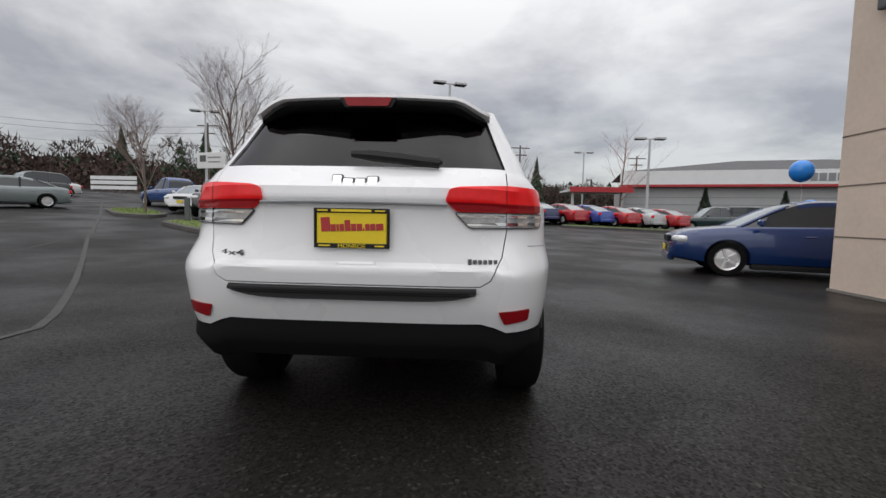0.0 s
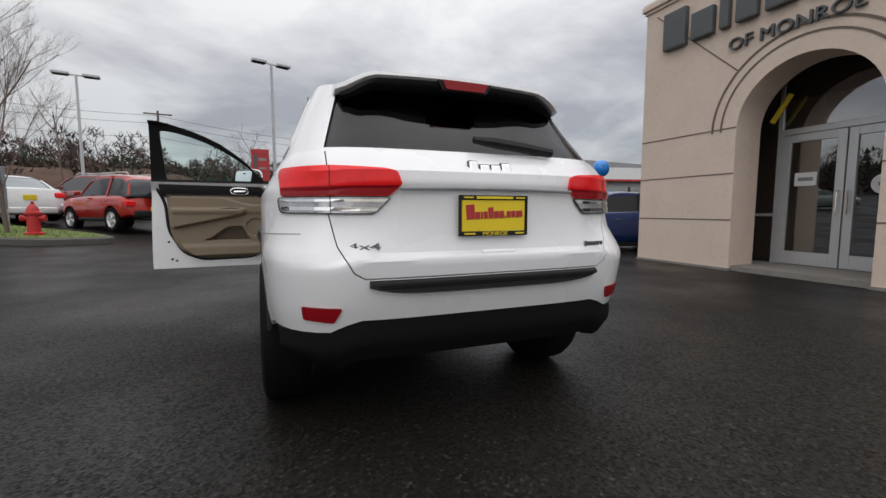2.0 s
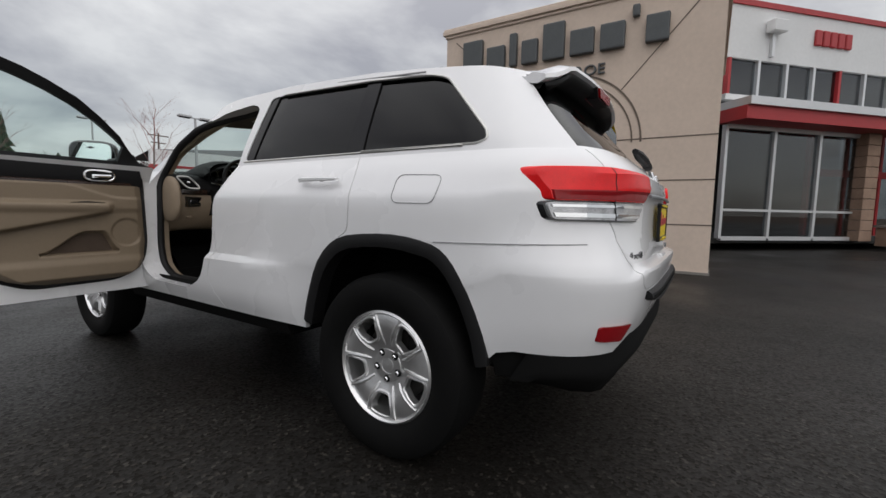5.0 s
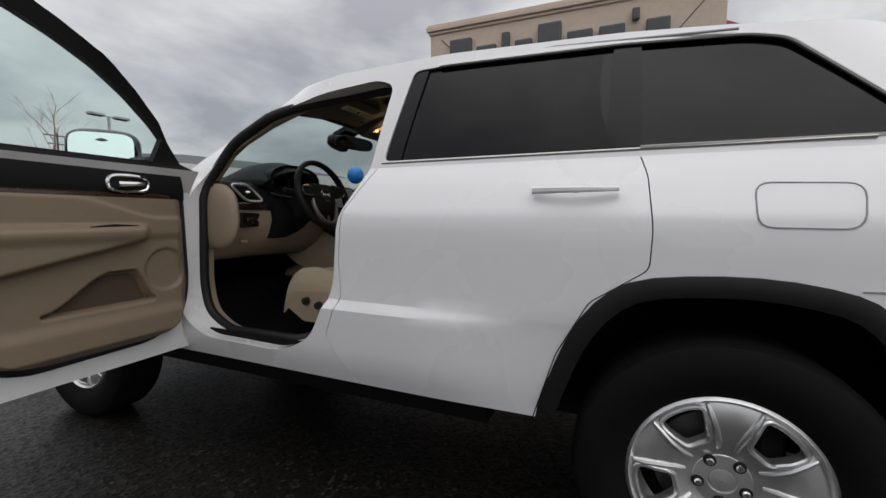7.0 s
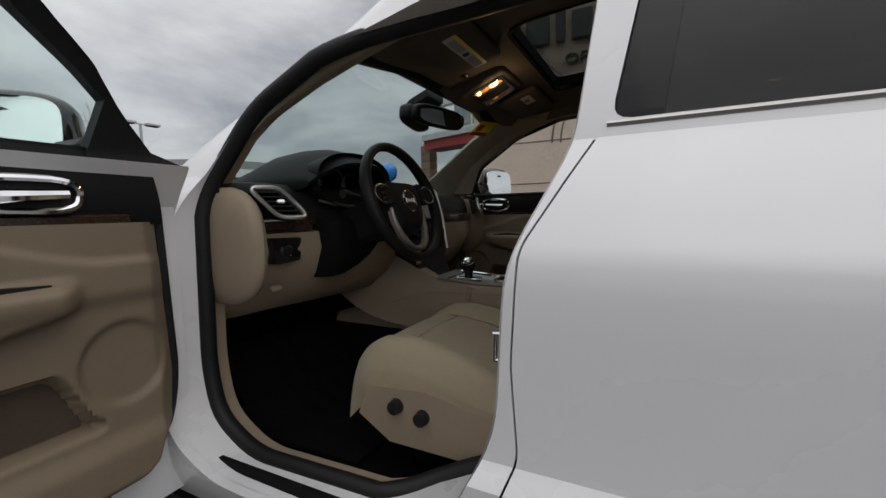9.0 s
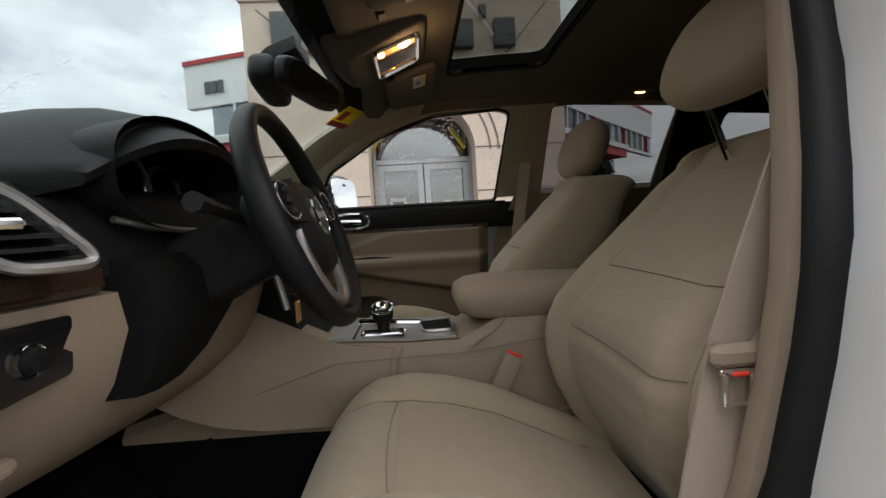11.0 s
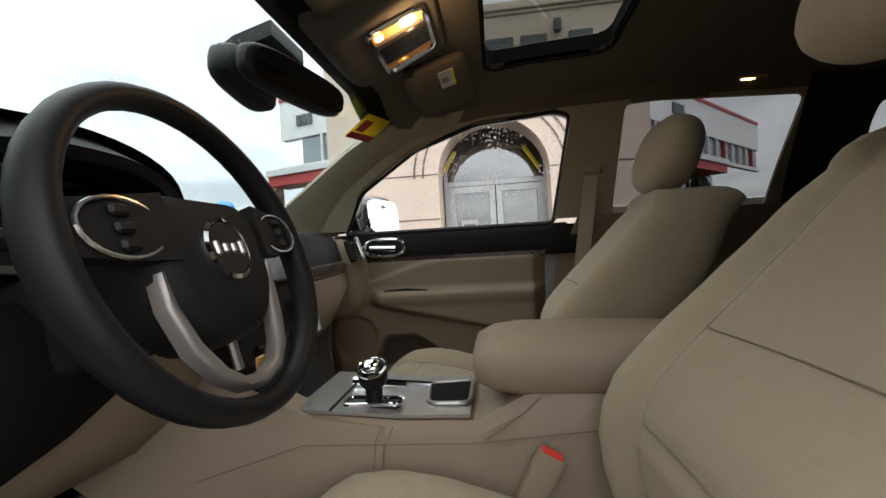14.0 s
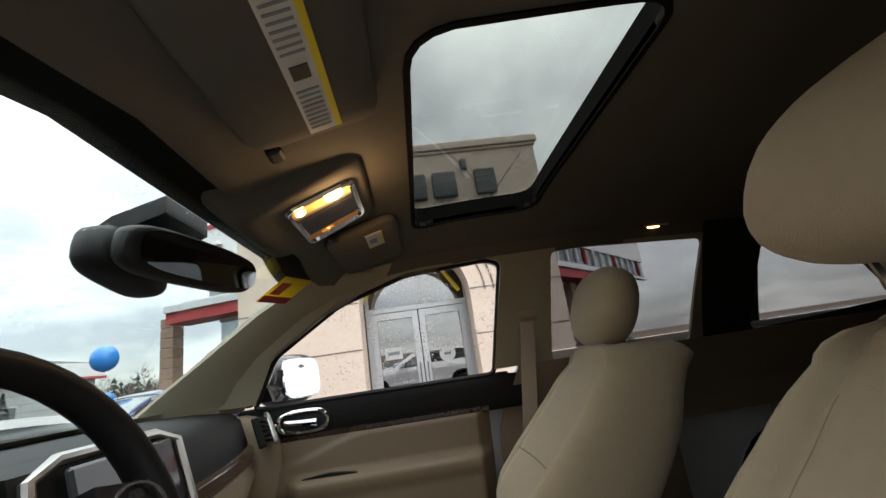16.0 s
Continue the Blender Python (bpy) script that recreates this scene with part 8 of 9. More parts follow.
    for edge in (1.065, 0.940):
        part("seam", tube([back(0.069 * k, lerp_table(SEAT_CROSS[:9], abs(0.069 * k)) - 0.0022, edge) for k in range(-10, 11)], 0.0014, 4), M_SEAMB, seat)
    # head restraint on two bright posts
    hy, hz, hw, lean = (1.005, 1.440, 0.170, 24) if s < 0 else (0.959, 1.384, 0.138, 20)
    part("head_restraint", blob((cx, hy, hz), (hw, 0.060, 0.103), 2.5, 26, 16, Matrix.Rotation(radians(lean), 3, "X")), M_SEAT, seat, "beige cloth head restraint", True)
    for ddx in (-0.065, 0.065):
        part("restraint_post", tube([(cx + ddx, hy - 0.055, 1.20), (cx + ddx, hy + 0.012, hz - 0.07)], 0.007, 8), M_CHROME, seat, "chrome post", True)
    # belt buckle beside the console
    bx = -0.150 if s < 0 else 0.150
    lean = Matrix.Rotation(radians(28), 3, "X")
    def at(dyy, dzz):
        return Vector((bx, 1.372 + dy, 0.818 + dz)) + lean @ Vector((0, dyy, dzz))
    b = part("belt_buckle", box(at(0, 0), (0.024, 0.042, 0.095), 0.007, lean, 2), M_BEIGE, seat, "beige belt buckle", True)
    part("buckle_button", box(at(0, 0.045), (0.018, 0.034, 0.012), 0.003, lean), M_RED_PLASTIC, b, "red release button")
    part("buckle_stalk", tube([at(0, -0.045), at(0, -0.14)], 0.013, 6), M_BEIGE, b)


def rear_bench(car):
    bench = new("rear_bench")
    bench.parent = car
    tagged(bench, "beige cloth rear bench seat")
    part("bench_cushion", blob((0, 0.38, 0.74), (0.49, 0.26, 0.09), 4, 30, 12), M_SEAT, bench, smooth=True)
    part("bench_back", blob((0, 0.06, 1.04), (0.60, 0.09, 0.26), 4, 30, 14, Matrix.Rotation(radians(14), 3, "X")), M_SEAT, bench, smooth=True)
    for x in (-0.38, 0.38):
        part("head_restraint", blob((x, 0.0, 1.36), (0.13, 0.05, 0.075), 3, 22, 12), M_SEAT, bench, smooth=True)
    part("load_cover", box((0, -0.35, 1.05), (1.35, 0.6, 0.03), 0.01), M_CARPET, car)


def steering_wheel(car):
    C = Vector((-0.352, 1.737, 1.192))
    rot = Matrix.Rotation(radians(90 - 19), 3, "X")
    def P(x, y, z):
        """x right, y up along the rim, z towards the driver."""
        return C + rot @ Vector((x, y, z))
    wheel = new("steering_wheel")
    wheel.parent = car
    tagged(wheel, "black leather steering wheel with silver spokes")
    R = 0.182
    ring = [P(R * math.cos(2 * math.pi * k / 48), R * math.sin(2 * math.pi * k / 48), 0) for k in range(48)]
    bm = bmesh.new()
    rings = []
    for k in range(48):
        a = 2 * math.pi * k / 48
        rr = 0.0158 * (1 + 0.16 * abs(math.cos(a)) ** 3)
        rings.append([P((R + rr * math.cos(b) * 0.85) * math.cos(a), (R + rr * math.cos(b) * 0.85) * math.sin(a), rr * 1.12 * math.sin(b)) for b in [2 * math.pi * q / 12 for q in range(12)]])
    rings.append(rings[0])
    add_loft(bm, rings, True, False)
    bmesh.ops.remove_doubles(bm, verts=bm.verts[:], dist=1e-5)
    part("rim", bm, M_LEATHER, wheel, "black leather rim", True)
    # hub pad, set a little into the rim
    def H(x, y, z):
        return P(x - 0.010, y - 0.010, z - 0.022)
    hub = bmesh.new()
    outline = rounded([(-0.105, 0.045), (-0.07, 0.075), (0.07, 0.075), (0.105, 0.045), (0.085, -0.05), (0.045, -0.095), (-0.045, -0.095), (-0.085, -0.05)], 0.025, 4)
    add_loft(hub, [[H(x * q, y * q, z) for x, y in outline] for q, z in ((0.95, -0.035), (1.0, -0.01), (0.97, 0.022), (0.86, 0.036), (0.55, 0.043))])
    pad = part("hub_pad", hub, M_DASH, wheel, "black hub pad", True, angle=50)
    ebm = bmesh.new()
    add_loft(ebm, [[H(0.034 * math.cos(a) * q, 0.034 * math.sin(a) * q + 0.004, z) for a in [2 * math.pi * k / 28 for k in range(28)]] for q, z in ((1.08, 0.040), (1.08, 0.047), (0.95, 0.049), (0.92, 0.045))])
    part("emblem_ring", ebm, M_CHROME, pad, "chrome round emblem", True)
    ebm = bmesh.new()
    add_loft(ebm, [[H(0.031 * math.cos(a), 0.031 * math.sin(a) + 0.004, z) for a in [2 * math.pi * k / 28 for k in range(28)]] for z in (0.044, 0.0475)])
    part("emblem_face", ebm, M_BLACK, pad, "dark emblem face")
    for k in range(4):
        q = box((0, 0, 0), (0.008, 0.012 if k % 3 else 0.017, 0.005), 0.002)
        bmesh.ops.transform(q, matrix=Matrix.Translation(H(-0.021 + 0.014 * k, 0.004, 0.048)) @ rot.to_4x4(), verts=q.verts)
        part("emblem_bar", q, M_SILVER, pad)
    for s in (-1, 1):
        sp = bmesh.new()
        add_loft(sp, [[P(s * x, y + e * w, z + f) for e, f in ((-1, -0.008), (1, -0.008), (1, 0.008), (-1, 0.008))] for x, y, w, z in ((0.075, 0.02, 0.035, 0.012), (0.13, 0.018, 0.030, 0.006), (0.182, 0.02, 0.022, 0.0))])
        spoke = part("spoke", sp, M_DASH, wheel, "black side spoke", True, angle=50)
        ob = bmesh.new()
        o = [P(s * (0.125 + 0.042 * math.cos(a)), 0.018 + 0.028 * math.sin(a), 0.016) for a in [2 * math.pi * k / 24 for k in range(24)]]
        add_tube(ob, o + [o[0]], 0.0022, 6)
        part("switch_bezel", ob, M_BADGE, spoke, "silver switch bezel", True)
        for k in (-1, 0, 1):
            q = box((0, 0, 0), (0.020, 0.012, 0.008), 0.003)
            bmesh.ops.transform(q, matrix=Matrix.Translation(P(s * 0.125, 0.018 + 0.016 * k, 0.016)) @ rot.to_4x4(), verts=q.verts)
            part("switch", q, M_LEATHER, spoke)
    # the lower spokes run down into one another as a silver U
    path = [(-0.094, -0.022, 0.005, 0.0), (-0.092, -0.055, 0.008, -0.002), (-0.080, -0.098, 0.010, -0.002), (-0.060, -0.132, 0.009, 0.0), (-0.034, -0.150, 0.008, 0.0), (0.0, -0.155, 0.009, 0.0), (0.030, -0.148, 0.010, 0.0), (0.054, -0.126, 0.012, 0.0), (0.072, -0.090, 0.012, -0.002), (0.082, -0.050, 0.009, -0.002), (0.086, -0.020, 0.005, 0.0)]
    rings = []
    for k, (x, y, w, z) in enumerate(path):
        x0, y0 = path[max(0, k - 1)][:2]
        x1, y1 = path[min(len(path) - 1, k + 1)][:2]
        n = Vector((y1 - y0, x0 - x1)).normalized()
        rings.append([P(x + n.x * w * e, y + n.y * w * e, z + f) for e, f in ((-1, -0.008), (1, -0.008), (0.9, 0.004), (0.4, 0.009), (-0.4, 0.009), (-0.9, 0.004))])
    part("lower_spoke", loft(rings), M_SATIN, wheel, "silver U-shaped lower spokes", True, angle=50)
    # column, stalks
    part("column_shroud", loft([[C + rot @ Vector((x * q, y * q - 0.01, z)) for x, y in rounded([(-0.055, -0.055), (0.055, -0.055), (0.06, 0.045), (-0.06, 0.045)], 0.02)] for q, z in ((1.0, -0.035), (1.15, -0.12), (1.3, -0.25))]), M_DASH, wheel, smooth=True)
    part("stalk", tube([P(-0.05, 0.02, -0.07), P(-0.15, 0.045, -0.075), P(-0.19, 0.05, -0.075)], [0.010, 0.010, 0.014], 8), M_BLACK, wheel)


def vent(car, m, w, h, slats, bezel=M_SILVER, slant=0.0):
    """An air vent facing -y at the pose m."""
    root = new("air_vent")
    root.parent = car
    root.matrix_basis = m
    fr = [(w / 2 * math.copysign(abs(math.cos(a)) ** 0.45, math.cos(a)), -0.004, h / 2 * math.copysign(abs(math.sin(a)) ** 0.45, math.sin(a))) for a in [2 * math.pi * k / 32 for k in range(32)]]
    fr = [(x + slant * z, y, z) for x, y, z in fr]
    part("bezel", tube(fr + [fr[0]], 0.0062, 8), bezel, root, "silver vent bezel", True)
    part("vent_back", prism([(x, z) for x, y, z in fr], "y", 0.022, 0.040), M_UNDER, root)
    for k in range(slats):
        z = -h / 2 + h * (k + 0.7) / (slats + 0.4)
        part("slat", box((slant * z, 0.008, z), (w * 0.93, 0.03, 0.004), 0, Matrix.Rotation(0.25, 3, "X")), M_BLACK, root)
    part("vent_tab", box((0, -0.01, 0), (0.022, 0.02, 0.010), 0.003), M_CHROME, root)
    return root


def build_dash(car):
    dash = new("dashboard")
    dash.parent = car
    tagged(dash, "black and beige dashboard with silver vents and dark wood strip")
    # upper pad: stations across the car, side profile towards the screen
    def edge_y(x):
        return 1.905 + 0.10 * (abs(x) / 0.76) ** 2.5
    rings = []
    for k in range(-24, 25):
        x = 0.775 * k / 24
        e = edge_y(x)
        t = smooth01(0.20, 0.10, abs(x))
        rings.append([(x, e + 0.03, 1.115), (x, e - 0.005, 1.13), (x, e, 1.16), (x, e + 0.02, 1.222), (x, e + 0.055, 1.247), (x, e + 0.15, 1.258), (x, 2.25, 1.262), (x, 2.50, 1.255), (x, 2.50, 1.10), (x, e + 0.10, 1.10)])
    part("upper_pad", loft(rings), M_DASH, dash, "dark grained upper dash", True, angle=40)
    # wood strip along the dash, broken by the steering column
    for x0, x1 in ((-0.765, -0.552), (0.155, 0.765)):
        rings = []
        for k in range(17):
            x = x0 + (x1 - x0) * k / 16
            e = edge_y(x)
            rings.append([(x, e - 0.012, 1.112), (x, e - 0.020, 1.120), (x, e - 0.018, 1.142), (x, e - 0.008, 1.150), (x, e + 0.02, 1.150), (x, e + 0.02, 1.112)])
        part("wood_strip", loft(rings), M_PIANO, dash, "dark wood trim strip", True)
    # lower beige dash, both sides of the middle
    for x0, x1 in ((-0.775, -0.16), (0.16, 0.775)):
        rings = []
        for k in range(13):
            x = x0 + (x1 - x0) * k / 12
            e = edge_y(x)
            deep = 0.06 * smooth01(0.62, 0.775, abs(x))
            zl = 0.835 + 0.02 * smooth01(0.77, 0.60, abs(x))
            rings.append([(x, e + 0.02, 1.113), (x, e - 0.012, 1.108), (x, e - 0.020, 1.06), (x, e + 0.005 + deep * 0.3, 0.99), (x, e + 0.04 + deep, zl + 0.08), (x, e + 0.10 + deep, zl + 0.025), (x, e + 0.24, zl), (x, 2.35, zl), (x, 2.35, 1.113)])
        part("lower_panel", loft(rings), M_BEIGE, dash, "beige lower dash", True, angle=40)
    # rounded beige end caps
    for s in (-1, 1):
        part("end_cap", blob((s * 0.755, 2.055, 1.08), (0.035, 0.155, 0.155), 2.6, 20, 14), M_BEIGE, dash, "rounded beige dash end", True)
    # knee area black below the column
    rings = []
    for x, d in ((-0.528, 0.045), (-0.522, 0.012), (-0.50, 0.0), (-0.45, -0.004), (-0.38, -0.008), (-0.30, -0.004), (-0.23, 0.010), (-0.205, 0.04)):
        zb = 0.968 + 0.072 * smooth01(-0.48, -0.22, x)
        rings.append([(x, 1.912 + d, 1.150), (x, 1.888 + d, 1.125), (x, 1.880 + d, 1.06), (x, 1.892 + d, zb + 0.035), (x, 1.915 + d, zb), (x, 2.08, zb + 0.01), (x, 2.08, 1.150)])
    part("column_panel", loft(rings), M_UNDER, dash, "black panel below the steering column", True, angle=50)
    # instrument hood and dials
    rings = []
    for k in range(-14, 15):
        t = k / 14
        x = -0.365 + 0.205 * t
        h = 1.255 + 0.118 * (1 - abs(t) ** 2.6)
        yf = 1.880 + 0.05 * abs(t) ** 3
        k2 = h - 1.255
        rings.append([(x, yf, 1.238 + 0.56 * k2), (x, yf - 0.008, 1.252 + 0.56 * k2), (x, yf + 0.010, 1.255 + 0.62 * k2), (x, yf + 0.06, 1.255 + 0.86 * k2), (x, yf + 0.12, 1.255 + 0.98 * k2), (x, yf + 0.19, 1.255 + 1.0 * k2), (x, yf + 0.28, 1.255 + 0.93 * k2), (x, 2.30, 1.255 + 0.45 * k2), (x, 2.44, 1.250), (x, 2.44, 1.22), (x, yf + 0.17, h - 0.045)])
    part("instrument_hood", loft(rings), M_DASH, dash, "dark instrument hood", True, angle=45)
    cl = new("instrument_cluster")
    cl.parent = dash
    face = [(-0.365 + 0.185 * math.cos(a), 2.035, 1.262 + (0.095 if math.sin(a) > 0 else 0.080) * math.copysign(abs(math.sin(a)) ** 0.7, math.sin(a))) for a in [2 * math.pi * k / 36 for k in range(36)]]
    bm = bmesh.new()
    add_loft(bm, [[(x, 1.905 + 0.01 * q, z - 0.005) for x, y, z in face] if q == 0 else [(-0.365 + (x + 0.365) * 0.90, 2.03, 1.258 + (z - 1.262) * 0.85) for x, y, z in face] for q in (0, 1)], True, False)
    part("cluster_well", bm, M_DASH, cl, smooth=True)
    bm = bmesh.new()
    bm.faces.new([bm.verts.new((-0.365 + (x + 0.365) * 0.90, 2.028, 1.258 + (z - 1.262) * 0.85)) for x, y, z in face])
    part("dial_face", bm, M_UNDER, cl)
    for dx, r in ((-0.105, 0.052), (0.105, 0.052), (0.0, 0.066)):
        o = [(-0.365 + dx + r * math.cos(a), 2.018, 1.250 + r * math.sin(a)) for a in [2 * math.pi * k / 28 for k in range(28)]]
        part("dial_ring", tube(o + [o[0]], 0.004, 6), M_SILVER, cl, "silver dial ring", True)
    part("cluster_lens", sheet(lambda u, v: (-0.365 + 0.165 * (2 * u - 1), 1.955 + 0.05 * v - 0.03 * (2 * u - 1) ** 2, 1.195 + 0.125 * v), 10, 6, 0.0), M_CLEAR, cl)
    cr = bmesh.new()
    add_grid(cr, lambda u, v: (-0.362 - (0.176 - 0.030 * v * math.sin(math.pi * u)) * math.cos(2.1 * (u - 0.5)), 1.915 + 0.05 * v, 1.258 + 0.088 * math.sin(2.1 * (u - 0.5))), 14, 3)
    part("cluster_crescent", cr, M_SILVER, cl, "bright crescent at the side of the dials", True)
    o = [(-0.365 + 0.155 * (k - 8) / 8, 1.905 + 0.03 * ((k - 8) / 8) ** 2, 1.180 + 0.02 * ((k - 8) / 8) ** 2) for k in range(17)]
    part("cluster_trim", tube(o, 0.005, 6), M_SILVER, cl)
    # outer vents
    for s in (-1, 1):
        m = Matrix.Translation((s * 0.688, 1.915, 1.190)) @ Matrix.Rotation(radians(-s * -24), 4, "Z") @ Matrix.Rotation(radians(-12), 4, "X")
        vent(dash, m, 0.080, 0.080, 6, M_SILVER, 0.85 * s)
    # light switch panel
    m = new("switch_panel")
    m.parent = dash
    part("panel", prism(rounded([(-0.690, 1.098), (-0.590, 1.094), (-0.597, 1.030), (-0.686, 1.024)], 0.008), "y", 1.942, 1.985), M_BLACKGLOSS, m, "black light switch panel")
    part("switch_knob", lathe([(0.001, -0.014), (0.012, -0.013), (0.014, 0.0)], "y", 18, (-0.648, 1.942, 1.060)), M_DASH, m)
    part("knob_ring", lathe([(0.014, -0.004), (0.017, -0.006), (0.019, 0.0)], "y", 20, (-0.648, 1.942, 1.060)), M_CHROME, m)
    part("bonnet_lever", blob((-0.66, 1.978, 0.955), (0.020, 0.014, 0.010), 2.5, 14, 8), M_BEIGE, dash)
    # middle stack with screen
    st = new("centre_stack")
    st.parent = dash
    part("stack_body", loft([[(x * w, y, z) for x in (-1, -0.9, 0.9, 1)] + [(x * w, y + 0.3, z) for x in (0.8, -0.8)] for w, y, z in ((0.165, 1.905, 1.255), (0.175, 1.880, 1.18), (0.160, 1.865, 1.05), (0.120, 1.835, 0.95), (0.095, 1.80, 0.90))]), M_DASH, st, "black centre stack", True)
    part("screen", box((0.0, 1.872, 1.19), (0.215, 0.012, 0.125), 0.004, Matrix.Rotation(-0.25, 3, "X")), M_SCREEN, st, "dark touch screen")
    o = [(x, y, z) for x, y, z in ((-0.155, 1.845, 1.0), (-0.165, 1.868, 1.12), (-0.150, 1.895, 1.245), (-0.10, 1.905, 1.262), (0.10, 1.905, 1.262), (0.150, 1.895, 1.245), (0.165, 1.868, 1.12), (0.155, 1.845, 1.0))]
    part("stack_bezel", tube(o, 0.008, 8), M_SILVER, st, "silver stack bezel", True)
    for x in (-0.095, 0.095):
        part("dial_knob", lathe([(0.001, -0.024), (0.019, -0.022), (0.022, 0.0)], "y", 18, (x, 1.858, 1.075)), M_BLACKGLOSS, st)
    for k in range(5):
        part("stack_button", box((-0.08 + 0.04 * k, 1.848, 1.015), (0.032, 0.012, 0.016), 0.003), M_BLACK, st)
    # added amber piece that paints the warm glow reflected near the lower spoke
    part("amber_glow_patch", box((-0.11, 1.835, 0.985), (0.03, 0.006, 0.05), 0.003), M_LAMP_AMBER, st, "amber patch painted for a reflected glow")


def build_console(car):
    con = new("centre_console")
    con.parent = car
    tagged(con, "beige centre console with silver shifter panel and padded armrest")
    # side profile lofted along the car
    prof = [(2.25, 0.74, 0.110), (2.05, 0.80, 0.110), (1.88, 0.885, 0.112), (1.76, 0.905, 0.118), (1.60, 0.893, 0.122), (1.47, 0.890, 0.122), (1.42, 0.915, 0.122), (1.37, 0.940, 0.122), (1.0, 0.945, 0.120)]
    rings = []
    for y, z, w in prof:
        zb = 0.69 - 0.15 * smooth01(1.75, 1.45, y)
        rings.append([(-w * 1.06, y, zb), (-w * 1.04, y, z - 0.09), (-w, y, z - 0.02), (-w + 0.016, y, z), (w - 0.016, y, z), (w, y, z - 0.02), (w * 1.04, y, z - 0.09), (w * 1.06, y, zb)])
    part("console_body", loft(rings), M_BEIGE, con, "beige console", True, angle=35)
    part("console_skirt", box((0, 1.75, 0.585), (0.27, 1.2, 0.24), 0.01), M_CARPET, con, "black carpet skirt")
    # flank that swells out towards the footwell and rises to the dash
    rows = []
    for k in range(17):
        y = 1.62 + 0.66 * k / 16
        zt = lerp_table([(1.62, 0.886), (1.74, 0.900), (1.82, 0.935), (1.90, 1.000), (1.98, 1.055), (2.30, 1.075)], y)
        zb = lerp_table([(1.62, 0.70), (1.90, 0.735), (2.0, 0.765), (2.08, 0.805), (2.16, 0.86), (2.30, 0.90)], y)
        out = 0.002 + 0.085 * smooth01(1.66, 2.12, y)
        rows.append([(-0.06, y, zt)] + [(-(0.118 + out * (1 - (1 - q) ** 2) + 0.014 * math.sin(math.pi * min(1, q * 1.2))), y, zt + (zb - zt) * q) for q in (0.0, 0.05, 0.12, 0.25, 0.4, 0.55, 0.7, 0.85, 1.0)] + [(-0.06, y, zb)])
    part("knee_panel", loft(rows), M_BEIGE, con, "beige console flank beside the footwell", True, angle=50)
    # seam lines on the driver's side
    part("console_seam", tube([(-0.134, 1.10, 0.905), (-0.136, 1.47, 0.868), (-0.145, 1.75, 0.868), (-0.185, 2.0, 0.800), (-0.20, 2.15, 0.770)], 0.0011, 4), M_SEAMB, con)
    part("console_seam", tube([(-0.128, 1.62, 0.892), (-0.134, 1.63, 0.868), (-0.136, 1.635, 0.82)], 0.0011, 4), M_SEAMB, con)
    part("console_seam", tube([(-0.128, 1.60, 0.892), (-0.134, 1.612, 0.868), (-0.136, 1.62, 0.82)], 0.0011, 4), M_SEAMB, con)
    part("console_seam", tube([(-0.125, 1.36, 0.938), (-0.128, 1.385, 0.915), (-0.134, 1.45, 0.873)], 0.0011, 4), M_SEAMB, con)
    # silver panel
    pts = [(1.78, 0.9085, 0.108), (1.70, 0.904, 0.108), (1.60, 0.8965, 0.106), (1.475, 0.8935, 0.098)]
    part("shifter_panel", loft([[(-w, y, z), (-w, y, z + 0.006), (w, y, z + 0.006), (w, y, z)] for y, z, w in pts]), M_SILVER, con, "brushed silver shifter panel")
    part("panel_joint", box((-0.0, 1.715, 0.912), (0.216, 0.004, 0.004)), M_BLACK, con)
    gate = [(-0.082, 1.60), (-0.050, 1.60), (-0.046, 1.70), (-0.084, 1.70)]
    zs = 0.906
    g = part("shift_gate", prism(rounded(gate, 0.01), "z", zs - 0.004, zs + 0.004), M_BLACK, con)
    gp = [(x, y, zs + 0.005) for x, y in rounded(gate, 0.01)]
    part("gate_bezel", tube(gp + [gp[0]], 0.004, 6), M_CHROME, g, "chrome gate bezel")
    lev = new("gear_lever")
    lev.parent = con
    part("lever_boot", loft([[(-0.066 + w * math.cos(a), 1.648 + w * math.sin(a), z) for a in [2 * math.pi * k / 14 for k in range(14)]] for z, w in ((0.906, 0.018), (0.92, 0.015), (0.94, 0.016))]), M_LEATHER, lev, smooth=True)
    part("lever_knob", blob((-0.068, 1.648, 0.961), (0.022, 0.026, 0.027), 2.6, 20, 12), M_LEATHER, lev, smooth=True)
    kr = [(-0.068 + 0.021 * math.cos(a) - 0.005, 1.648 + 0.0235 * math.sin(a), 0.973 + 0.010 * math.cos(a)) for a in [2 * math.pi * k / 24 for k in range(24)]]
    part("knob_ring", tube(kr + [kr[0]], 0.004, 6), M_CHROME, lev, "chrome knob ring")
    part("knob_cap", blob((-0.076, 1.648, 0.976), (0.016, 0.018, 0.011), 2.6, 18, 10, Matrix.Rotation(radians(-24), 3, "Y")), M_CHROME, lev, smooth=True)
    for dx in (0.03,):
        rail = [(dx, 1.56, 0.905), (dx, 1.72, 0.917)]
        part("cup_rail", tube(rail, 0.009, 8), M_CHROME, con, "chrome cup holder rail", True)
    part("tray", prism(rounded([(-0.058, 1.478), (0.066, 1.478), (0.050, 1.566), (-0.060, 1.552)], 0.018), "z", 0.898, 0.9042), M_UNDER, con, "black tray")
    tr = [(x, y, 0.904) for x, y in rounded([(-0.058, 1.478), (0.066, 1.478), (0.050, 1.566), (-0.060, 1.552)], 0.018)]
    part("tray_bezel", tube(tr + [tr[0]], 0.004, 6), M_SILVER, con)
